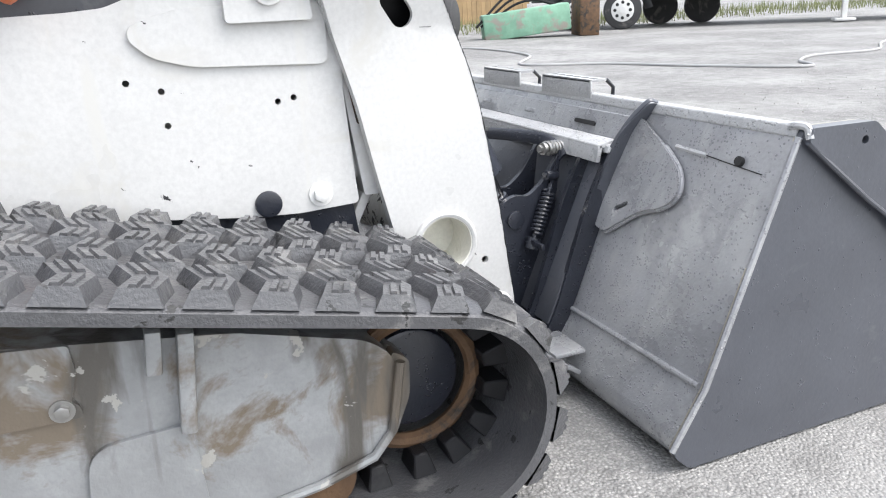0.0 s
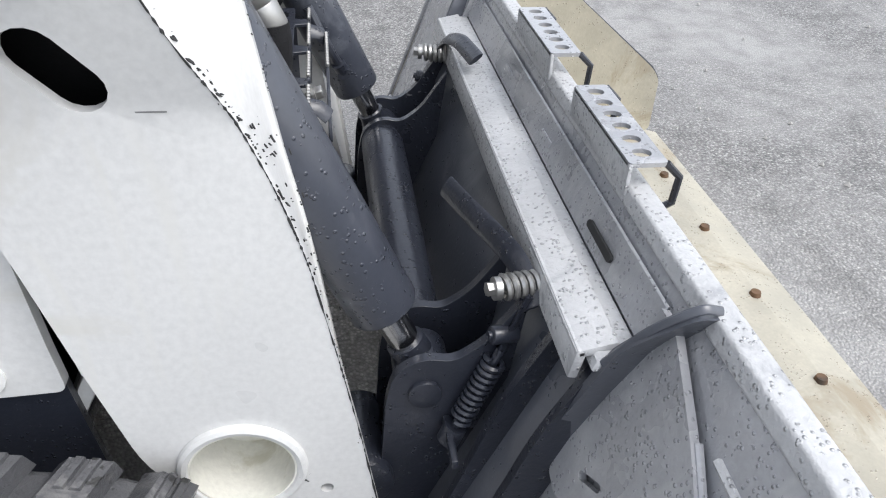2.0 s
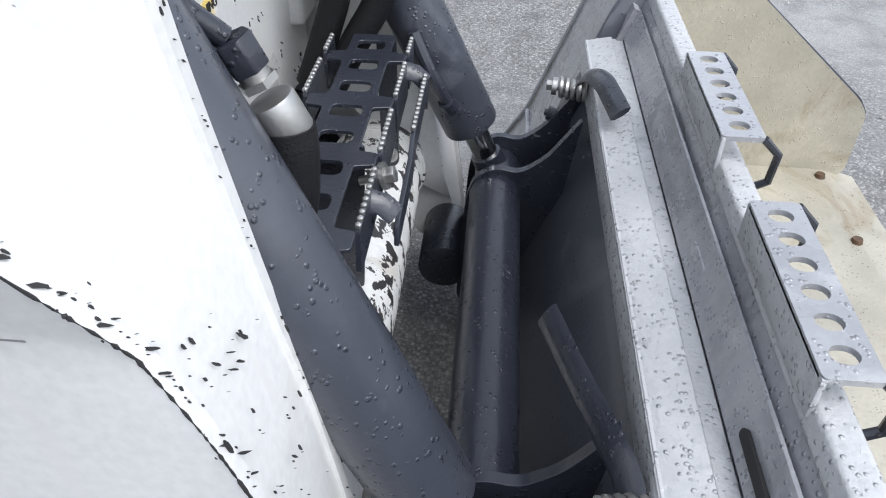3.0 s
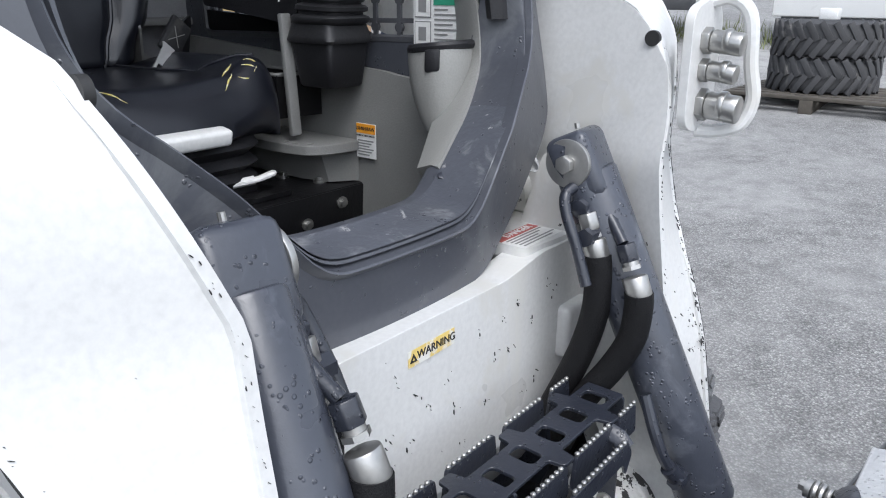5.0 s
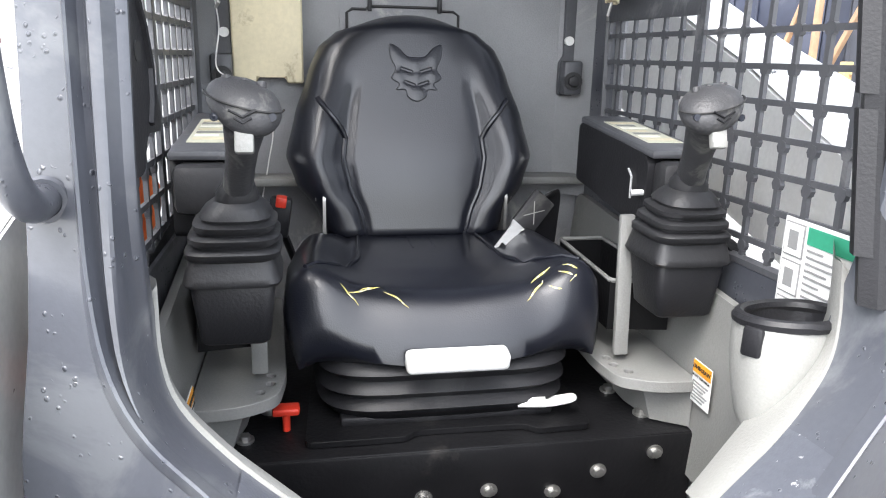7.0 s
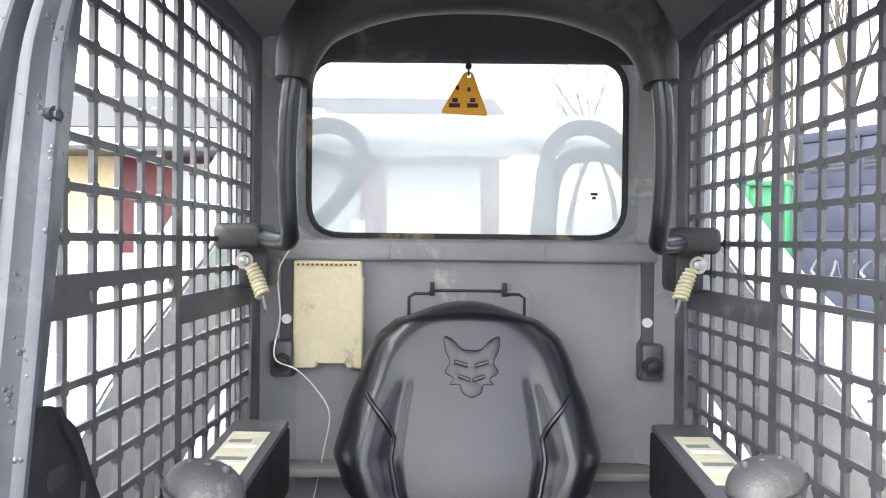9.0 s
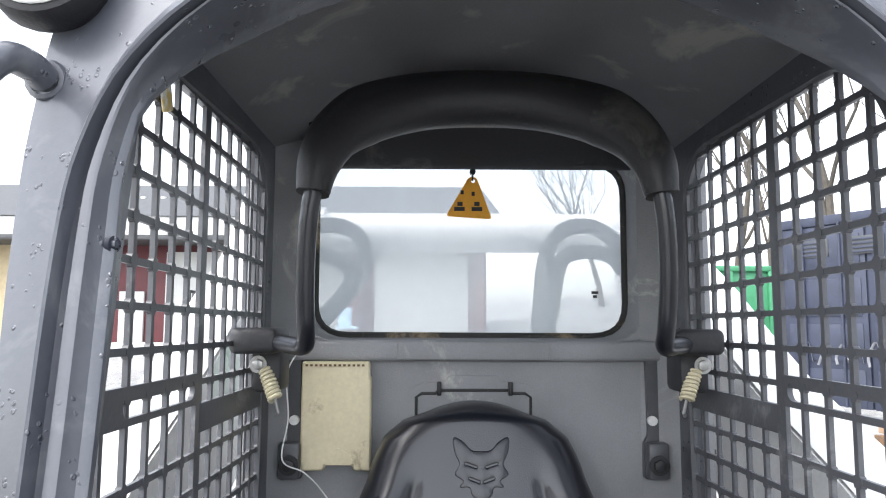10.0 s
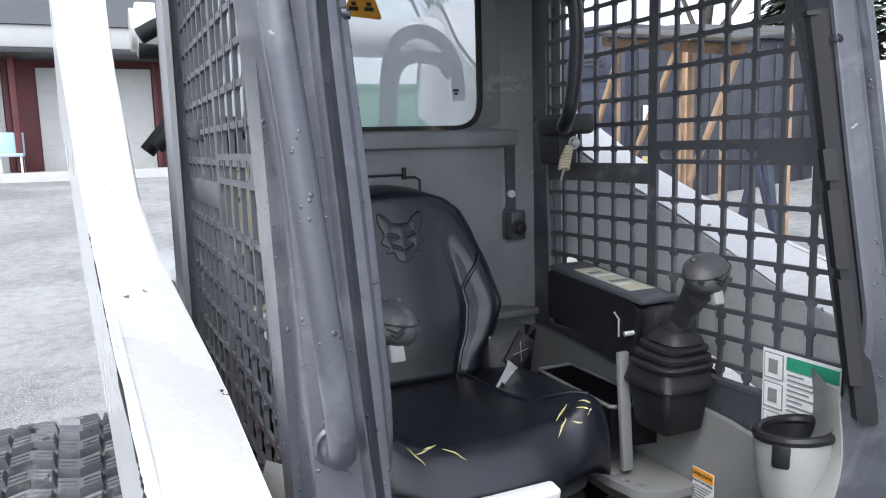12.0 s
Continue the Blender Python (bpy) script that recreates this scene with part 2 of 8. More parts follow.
def glass_material():
    m = bpy.data.materials.new("dusty_glass")
    m.use_nodes = True
    n, l = m.node_tree.nodes, m.node_tree.links
    out = n["Material Output"]
    n.remove(n["Principled BSDF"])
    clear, gloss, dust = n.new("ShaderNodeBsdfTransparent"), n.new("ShaderNodeBsdfGlossy"), n.new("ShaderNodeBsdfDiffuse")
    gloss.inputs["Roughness"].default_value = 0.02
    dust.inputs["Color"].default_value = (0.60, 0.65, 0.67, 1)
    fres = n.new("ShaderNodeFresnel")
    fres.inputs["IOR"].default_value = 1.45
    a, b = n.new("ShaderNodeMixShader"), n.new("ShaderNodeMixShader")
    l.new(fres.outputs[0], a.inputs[0])
    l.new(clear.outputs[0], a.inputs[1])
    l.new(gloss.outputs[0], a.inputs[2])
    t = n.new("ShaderNodeTexNoise")
    t.inputs["Scale"].default_value, t.inputs["Detail"].default_value = 5.0, 5.0
    l.new(n.new("ShaderNodeTexCoord").outputs["Object"], t.inputs["Vector"])
    r = n.new("ShaderNodeMapRange")
    r.inputs["To Min"].default_value, r.inputs["To Max"].default_value = 0.33, 0.56
    l.new(t.outputs["Fac"], r.inputs["Value"])
    l.new(r.outputs[0], b.inputs[0])
    l.new(a.outputs[0], b.inputs[1])
    haze, veil = n.new("ShaderNodeBsdfTranslucent"), n.new("ShaderNodeMixShader")
    haze.inputs["Color"].default_value = (0.85, 0.90, 0.92, 1)
    veil.inputs[0].default_value = 0.48
    l.new(dust.outputs[0], veil.inputs[1])
    l.new(haze.outputs[0], veil.inputs[2])
    l.new(veil.outputs[0], b.inputs[2])
    l.new(b.outputs[0], out.inputs["Surface"])
    return m


GLASS = glass_material()


# ---- mesh builders ----
def smooth_shade(bm, angle=0.6):
    bm.normal_update()
    for f in bm.faces:
        f.smooth = True
    for e in bm.edges:
        e.smooth = not (len(e.link_faces) == 2 and e.calc_face_angle(0) > angle)


# The cab's fittings are stretched unevenly, zone by zone, to fit the camera's view.
SPACE = [None]


def between(v, knots):
    for (a, p), (b, q) in zip(knots, knots[1:]):
        if v <= b or (b, q) == knots[-1]:
            return p + (q - p) * (v - a) / (b - a)


HEIGHTS = [(0.69, 0.655), (0.74, 0.70), (0.80, 0.748), (0.96, 0.895), (1.012, 0.943), (1.10, 1.023), (2.10, 2.113)]
DEPTHS = [(0.10, 0.06), (0.324, 0.29), (0.50, 0.489), (0.60, 0.585), (0.743, 0.722), (0.86, 0.85), (0.95, 0.966)]


def height_in_cab(x, z):
    lift = 0.035 * min(1.0, max(0.0, (x - 0.6) / 0.3)) * min(1.0, max(0.0, (1.5 - z) / 0.2))
    return between(z, HEIGHTS) + lift


def rear_space(p):
    """Seat, rear wall, screens and everything hung on them."""
    return Vector((1.12 * p.x - 0.073, 1.125 * p.y, height_in_cab(p.x, p.z)))


def front_space(p):
    """Floor, seat riser, lower liners and the cup holder."""
    return Vector((between(p.x, DEPTHS), p.y * (1.03 + 0.095 * min(1.0, max(0.0, (p.z - 1.04) / 0.14)) * min(1.0, max(0.0, (0.78 - p.x) / 0.1))), height_in_cab(p.x, p.z)))


def thing(name, base, label, category, group="", kind=""):
    ob = new(name)
    ob.location = SPACE[-1](Vector(base)) if SPACE[-1] else base
    ob.empty_display_size = 0.05
    return tagged(ob, label, category, group, kind)


def part(name, bm, mat, parent=None, label="", angle=0.6):
    """One mesh object, laid out in world coordinates, under a thing or under a part."""
    if SPACE[-1]:
        for v in bm.verts:
            v.co = SPACE[-1](v.co)
    bmesh.ops.recalc_face_normals(bm, faces=bm.faces)
    smooth_shade(bm, angle)
    me = bpy.data.meshes.new(name)
    bm.to_mesh(me)
    bm.free()
    me.materials.append(mat)
    ob = new(name, me)
    if parent is not None:
        ob.parent = parent
        if parent.parent is None:
            ob.matrix_parent_inverse = Matrix.Translation(-parent.location)
    return tagged(ob, label)


def solo(name, bm, mat, label, category, group="", kind="", angle=0.6):
    return tagged(part(name, bm, mat, None, "", angle), label, category, group, kind)


def bevelled(bm, width, segments=2, angle=0.5):
    if width:
        bm.normal_update()
        edges = [e for e in bm.edges if len(e.link_faces) == 2 and e.calc_face_angle(0) > angle]
        bmesh.ops.bevel(bm, geom=edges, offset=width, segments=segments, profile=0.5, affect="EDGES", clamp_overlap=True)
    return bm


def merged(*bms):
    out = bms[0]
    for b in bms[1:]:
        me = bpy.data.meshes.new("tmp")
        b.to_mesh(me)
        b.free()
        out.from_mesh(me)
        bpy.data.meshes.remove(me)
    return out


def moved(bm, m):
    bmesh.ops.transform(bm, matrix=m, verts=bm.verts)
    return bm


def box(x0, x1, y0, y1, z0, z1, bevel=0.004, segments=2):
    bm = bmesh.new()
    bmesh.ops.create_cube(bm, size=1)
    for v in bm.verts:
        v.co = ((x0 + x1) / 2 + v.co.x * (x1 - x0), (y0 + y1) / 2 + v.co.y * (y1 - y0), (z0 + z1) / 2 + v.co.z * (z1 - z0))
    return bevelled(bm, bevel, segments)


def rod(a, b, r, r2=None, sides=20, bevel=0.0, cap=True):
    """A round bar from a to b."""
    a, b = Vector(a), Vector(b)
    bm = bmesh.new()
    d = b - a
    bmesh.ops.create_cone(bm, cap_ends=cap, segments=sides, radius1=r, radius2=r if r2 is None else r2, depth=d.length)
    bevelled(bm, bevel, 2, 0.8)
    return moved(bm, Matrix.Translation((a + b) / 2) @ d.to_track_quat("Z", "Y").to_matrix().to_4x4())


def spline(points, steps=8):
    """A smooth line through the points."""
    p = [Vector(q) for q in points]
    p = [p[0] * 2 - p[1], *p, p[-1] * 2 - p[-2]]
    out = []
    for i in range(1, len(p) - 2):
        for k in range(steps):
            t = k / steps
            out.append(0.5 * (2 * p[i] + (p[i + 1] - p[i - 1]) * t + (2 * p[i - 1] - 5 * p[i] + 4 * p[i + 1] - p[i + 2]) * t * t + (3 * p[i] - p[i - 1] - 3 * p[i + 1] + p[i + 2]) * t ** 3))
    return out + [p[-2]]


def sweep(points, r, sides=12, radii=None, flat=1.0, closed=False):
    """A tube along a line of points."""
    bm = bmesh.new()
    pts = [Vector(q) for q in points]
    rings, up = [], None
    for i, q in enumerate(pts):
        d = ((pts[min(i + 1, len(pts) - 1)] - pts[max(i - 1, 0)]) if not closed else (pts[(i + 1) % len(pts)] - pts[i - 1])).normalized()
        if up is None:
            up = d.orthogonal().normalized()
        up = (up - d * up.dot(d)).normalized()
        side = d.cross(up)
        rr = r if radii is None else radii[i]
        rings.append([bm.verts.new(q + rr * (math.cos(2 * math.pi * k / sides) * up + flat * math.sin(2 * math.pi * k / sides) * side)) for k in range(sides)])
    n = len(rings)
    for i in range(n if closed else n - 1):
        a, b = rings[i], rings[(i + 1) % n]
        for k in range(sides):
            bm.faces.new((a[k], a[(k + 1) % sides], b[(k + 1) % sides], b[k]))
    if not closed:
        bm.faces.new(rings[0][::-1])
        bm.faces.new(rings[-1])
    return bm


def loft(rings, caps=True):
    """Skin over rings of equally many points."""
    bm = bmesh.new()
    vs = [[bm.verts.new(q) for q in ring] for ring in rings]
    for a, b in zip(vs, vs[1:]):
        for k in range(len(a)):
            bm.faces.new((a[k], a[(k + 1) % len(a)], b[(k + 1) % len(b)], b[k]))
    if caps:
        bm.faces.new(vs[0][::-1])
        bm.faces.new(vs[-1])
    return bm


def oval(cx, cy, z, rx, ry, power=2.0, n=32, tilt=(0, 0)):
    """A ring in the level plane, round (2) to nearly square (8)."""
    out = []
    for k in range(n):
        a = 2 * math.pi * k / n
        c, s = math.cos(a), math.sin(a)
        px, py = rx * math.copysign(abs(c) ** (2 / power), c), ry * math.copysign(abs(s) ** (2 / power), s)
        out.append(Vector((cx + px, cy + py, z + tilt[0] * px + tilt[1] * py)))
    return out


def circle(cx, cy, r, n=20, ry=None):
    return [(cx + r * math.cos(2 * math.pi * k / n), cy + (ry or r) * math.sin(2 * math.pi * k / n)) for k in range(n)]


def slot(cx, cy, length, width, turn=0.0, n=8):
    """A round-ended slot."""
    out = []
    h = (length - width) / 2
    for side in (1, -1):
        for k in range(n + 1):
            a = -math.pi / 2 + math.pi * k / n + (0 if side > 0 else math.pi)
            out.append((side * h + width / 2 * math.cos(a), width / 2 * math.sin(a)))
    c, s = math.cos(turn), math.sin(turn)
    return [(cx + c * x - s * y, cy + s * x + c * y) for x, y in out]


def rounded(points, r, steps=5):
    """A polygon with rounded corners; r is one radius or one for each corner."""
    out = []
    n = len(points)
    for i in range(n):
        p0, p, p2 = Vector(points[i - 1][:2]), Vector(points[i][:2]), Vector(points[(i + 1) % n][:2])
        rr = r[i] if isinstance(r, (list, tuple)) else r
        a, b = (p0 - p), (p2 - p)
        d = min(rr, a.length * 0.49, b.length * 0.49)
        if d < 1e-5:
            out.append(tuple(p))
            continue
        a, b = p + a.normalized() * d, p + b.normalized() * d
        for k in range(steps + 1):
            t = k / steps
            q = a * (1 - t) ** 2 + p * 2 * t * (1 - t) + b * t * t
            out.append(tuple(q))
    return out


def plate(outline, holes, depth0, depth1, axis="y", bevel=0.0):
    """A flat plate with real holes. The outline lies in (x, z) for axis y, (y, z) for axis x, (x, y) for axis z."""
    bm = bmesh.new()

    def place(p, d):
        return {"y": (p[0], d, p[1]), "x": (d, p[0], p[1]), "z": (p[0], p[1], d)}[axis]

    loops = []
    for line in (outline, *holes):
        vs = [bm.verts.new(place(p, depth0)) for p in line]
        loops.append(vs)
        for i in range(len(vs)):
            bm.edges.new((vs[i - 1], vs[i]))
    bmesh.ops.triangle_fill(bm, use_beauty=True, use_dissolve=False, edges=bm.edges[:])
    ext = bmesh.ops.extrude_face_region(bm, geom=bm.faces[:])
    shift = Vector(place((0, 0), depth1)) - Vector(place((0, 0), depth0))
    bmesh.ops.translate(bm, vec=shift, verts=[g for g in ext["geom"] if isinstance(g, bmesh.types.BMVert)])
    bmesh.ops.recalc_face_normals(bm, faces=bm.faces)
    if bevel:
        bevelled(bm, bevel, 1, 0.9)
    return bm


def hexbolt(at_, way, r=0.012, h=0.008, washer=True):
    """A hexagonal bolt head with its washer, pointing along way."""
    a, d = Vector(at_), Vector(way).normalized()
    bms = []
    if washer:
        bms.append(rod(a - d * 0.002, a + d * 0.003, r * 1.5, sides=18))
    bms.append(rod(a, a + d * (0.003 + h), r, sides=6, bevel=r * 0.12))
    return merged(*bms)


def coil(a, b, r, wire, turns, sides=6):
    a, b = Vector(a), Vector(b)
    d = b - a
    u = d.orthogonal().normalized()
    w = d.normalized().cross(u)
    n = int(turns * 12)
    return sweep([a + d * (i / n) + r * (math.cos(i * math.pi / 6) * u + math.sin(i * math.pi / 6) * w) for i in range(n + 1)], wire, sides)


def bars(lines, at_, ux, uy, height, depth=0.0008, normal=None):
    """Rows of unreadable writing as plain bars. lines: (x, y, length)."""
    o, ux, uy = Vector(at_), Vector(ux).normalized(), Vector(uy).normalized()
    nz = normal or ux.cross(uy)
    bm = bmesh.new()
    for x, y, ln in lines:
        c = [o + ux * (x + i * ln) + uy * (y + j * height) for i, j in ((0, 0), (1, 0), (1, 1), (0, 1))]
        lo, hi = [bm.verts.new(q + nz * 0.0003) for q in c], [bm.verts.new(q + nz * depth) for q in c]
        bm.faces.new(hi)
        bm.faces.new(lo[::-1])
        for i in range(4):
            bm.faces.new((lo[i - 1], lo[i], hi[i], hi[i - 1]))
    return bm


def panel(at_, ux, uy, w, h, depth=0.001):
    o, ux, uy = Vector(at_), Vector(ux).normalized(), Vector(uy).normalized()
    return bars([(0, 0, w)], o, ux, uy, h, depth)


def text(name, body, at_, ux, uy, size, mat, parent, depth=0.0006):
    """Raised lettering in the built-in font, as a mesh."""
    cu = bpy.data.curves.new(name, "FONT")
    cu.body, cu.size, cu.extrude, cu.align_x, cu.align_y = body, size, depth, "CENTER", "CENTER"
    tmp = new("tmp_text", cu)
    bpy.context.view_layer.update()
    me = bpy.data.meshes.new_from_object(tmp.evaluated_get(bpy.context.evaluated_depsgraph_get()))
    bpy.data.objects.remove(tmp)
    bpy.data.curves.remove(cu)
    bm = bmesh.new()
    bm.from_mesh(me)
    bpy.data.meshes.remove(me)
    x, y = Vector(ux).normalized(), Vector(uy).normalized()
    m = Matrix((x, y, x.cross(y))).transposed().to_4x4()
    moved(bm, Matrix.Translation(at_) @ m)
    return part(name, bm, mat, parent)


# ---- ground ----
def rise(x, y):
    """Level round the loader; rises backwards and left, shaped to fit the camera's view."""
    def ease(v, a, b):
        t = min(1, max(0, (v - a) / (b - a)))
        return t * t * (3 - 2 * t)
    back = 0.075 * max(0.0, -x - 1.8)
    left = max(0.0, y - 1.6) * (0.012 + 0.06 * (1 - ease(x, 0.8, 5.0)))
    return min(back, 3.0) + min(left, 2.2)


def build_ground():
    bm = bmesh.new()
    line = [0.0]
    step = 0.3
    while line[-1] < 600:
        line.append(line[-1] + step)
        step *= 1.12 if line[-1] > 4 else 1.0
    line = [-v for v in line[:0:-1]] + line
    vs = [[bm.verts.new((x, y, rise(x, y) + 0.006 * noise.noise((x * 0.8, y * 0.8, 0)) * (1 if abs(x) < 60 else 0))) for y in line] for x in line]
    for i in range(len(line) - 1):
        for j in range(len(line) - 1):
            bm.faces.new((vs[i][j], vs[i + 1][j], vs[i + 1][j + 1], vs[i][j + 1]))
    solo("ground", bm, ASPHALT, "worn damp grey asphalt yard with pale dusty patches", "ground", kind="structure")


build_ground()

# ---- loader: undercarriage and tracks ----
def belt_line(n=240):
    """The belt's outer line in (x, z), evenly spaced: front idler, rear sprocket, rear idler."""
    circles = [(0.885, 0.215, 0.19), (-0.78, 0.52, 0.26), (-0.62, 0.21, 0.185)]
    pts = []
    for i in range(3):
        (x0, z0, r0), (x1, z1, r1) = circles[i - 1], circles[i]
        d = Vector((x1 - x0, z1 - z0))
        a = math.atan2(d.y, d.x) - math.asin((r1 - r0) / d.length) - math.pi / 2
        pts.append((i, a))
    line = []
    for i in range(3):
        cx, cz, r = circles[i]
        a0, a1 = pts[i][1], pts[(i + 1) % 3][1]
        while a1 < a0:
            a1 += 2 * math.pi
        for k in range(25):
            a = a0 + (a1 - a0) * k / 24
            line.append(Vector((cx + r * math.cos(a), cz + r * math.sin(a))))
    lens = [0.0]
    for i in range(len(line)):
        lens.append(lens[-1] + (line[(i + 1) % len(line)] - line[i]).length)
    out = []
    for k in range(n):
        s = lens[-1] * k / n
        i = max(j for j in range(len(line)) if lens[j] <= s)
        t = (s - lens[i]) / max(1e-9, lens[i + 1] - lens[i])
        out.append(line[i].lerp(line[(i + 1) % len(line)], t))
    return out, lens[-1]


BELT, BELT_LEN = belt_line()


def belt_frame(s):
    """Place, tangent and outward normal at s along the belt."""
    n = len(BELT)
    f = (s / BELT_LEN * n) % n
    i, t = int(f), f - int(f)
    p = BELT[i].lerp(BELT[(i + 1) % n], t)
    d = (BELT[(i + 2) % n] - BELT[i - 1]).normalized()
    return p, d, Vector((d.y, -d.x))


def track_block(s, pitch, y0, y1, tip, side, tall, grooves):
    """One tread block: a bent, tapered lug with grooved ridges on top."""
    bm = bmesh.new()
    p, d, nrm = belt_frame(s)

    def put(u, y, h):
        q = p + d * u + nrm * h
        return bm.verts.new((q.x, y, q.y))

    w = pitch * 0.30
    ys = [y0, (y0 + y1) / 2, y1]
    bend = [0.0, tip, 0.0]
    lo, hi = [], []
    for y, b in zip(ys, bend):
        lo.append((put(b - w * 1.25, y, -0.002), put(b + w * 1.25, y, -0.002)))
        yy = y + (ys[1] - y) * 0.14
        hi.append((put(b - w * 0.85, yy, tall), put(b + w * 0.85, yy, tall)))
    for i in range(2):
        bm.faces.new((hi[i][0], hi[i][1], hi[i + 1][1], hi[i + 1][0]))
        bm.faces.new((lo[i][0], lo[i + 1][0], hi[i + 1][0], hi[i][0]))
        bm.faces.new((lo[i][1], hi[i][1], hi[i + 1][1], lo[i + 1][1]))
    for i in (0, 2):
        bm.faces.new((lo[i][0], hi[i][0], hi[i][1], lo[i][1]))
    if grooves:
        for u in (-0.45, 0.15):
            for i in range(2):
                a, b = 0.16, 0.84
                ya, yb = ys[i] + (ys[i + 1] - ys[i]) * a, ys[i] + (ys[i + 1] - ys[i]) * b
                ba, bb = bend[i] + (bend[i + 1] - bend[i]) * a, bend[i] + (bend[i + 1] - bend[i]) * b
                q = [put(ba + u * w, ya, tall + 0.0045), put(ba + (u + 0.32) * w, ya, tall + 0.0045), put(bb + (u + 0.32) * w, yb, tall + 0.0045), put(bb + u * w, yb, tall + 0.0045)]
                g = [put(ba + (u - 0.1) * w, ya, tall - 0.002), put(ba + (u + 0.42) * w, ya, tall - 0.002), put(bb + (u + 0.42) * w, yb, tall - 0.002), put(bb + (u - 0.1) * w, yb, tall - 0.002)]
                bm.faces.new(q)
                for k in range(4):
                    bm.faces.new((q[k - 1], q[k], g[k], g[k - 1]))
    return bm


def build_track(side):
    """Rubber track with its belt, tread blocks and drive lugs, and the steel frame that it runs on."""
    outer, inner = side * 0.965, side * 0.525
    t = thing("rubber_track", (0, side * 0.74, 0), "grey worn rubber crawler track with chevron tread blocks, resting on asphalt", "rubber track", "crawler tracks")
    bm = bmesh.new()
    prof = [(outer, -0.008), (outer - side * 0.012, 0.0), (inner + side * 0.012, 0.0), (inner, -0.008), (inner, -0.026), (outer, -0.026)]
    rings = []
    n = len(BELT)
    for i in range(n):
        p, d, nrm = belt_frame(BELT_LEN * i / n)
        rings.append([bm.verts.new((p.x + nrm.x * h, y, p.y + nrm.y * h)) for y, h in prof])
    for i in range(n):
        a, b = rings[i], rings[(i + 1) % n]
        for k in range(len(prof)):
            bm.faces.new((a[k], a[(k + 1) % len(prof)], b[(k + 1) % len(prof)], b[k]))
    belt = part("belt", bm, RUBBER, t, "ribbed grey rubber belt", angle=0.9)
    count = round(BELT_LEN / 0.085)
    pitch = BELT_LEN / count
    for k in range(count):
        for row in range(4):
            a, b = outer - side * 0.11 * row, outer - side * 0.11 * (row + 1)
            s = pitch * (k + (0.5 if row % 2 else 0.0))
            edge = row in (0, 3)
            bm = track_block(s, pitch, a - side * 0.002, b + side * (-0.004), 0.018 if row % 2 else -0.018, side, 0.021 if edge else 0.023, True)
            part("tread_block", bm, RUBBER, belt, angle=0.5)
    if side < 0:
        for k in range(count):
            p, d, nrm = belt_frame(pitch * k)
            if p.x < 0.25:
                continue
            bm = bmesh.new()
            for u, y, h in [(su * 0.022, sy * 0.036, -0.024) for su in (-1, 1) for sy in (-1, 1)] + [(su * 0.013, sy * 0.026, -0.068) for su in (-1, 1) for sy in (-1, 1)]:
                q = p + d * u + nrm * h
                bm.verts.new((q.x, side * 0.80 + y, q.y))
            bmesh.ops.convex_hull(bm, input=bm.verts)
            part("drive_lug", bevelled(bm, 0.003, 1), BLACK, belt)
    return t


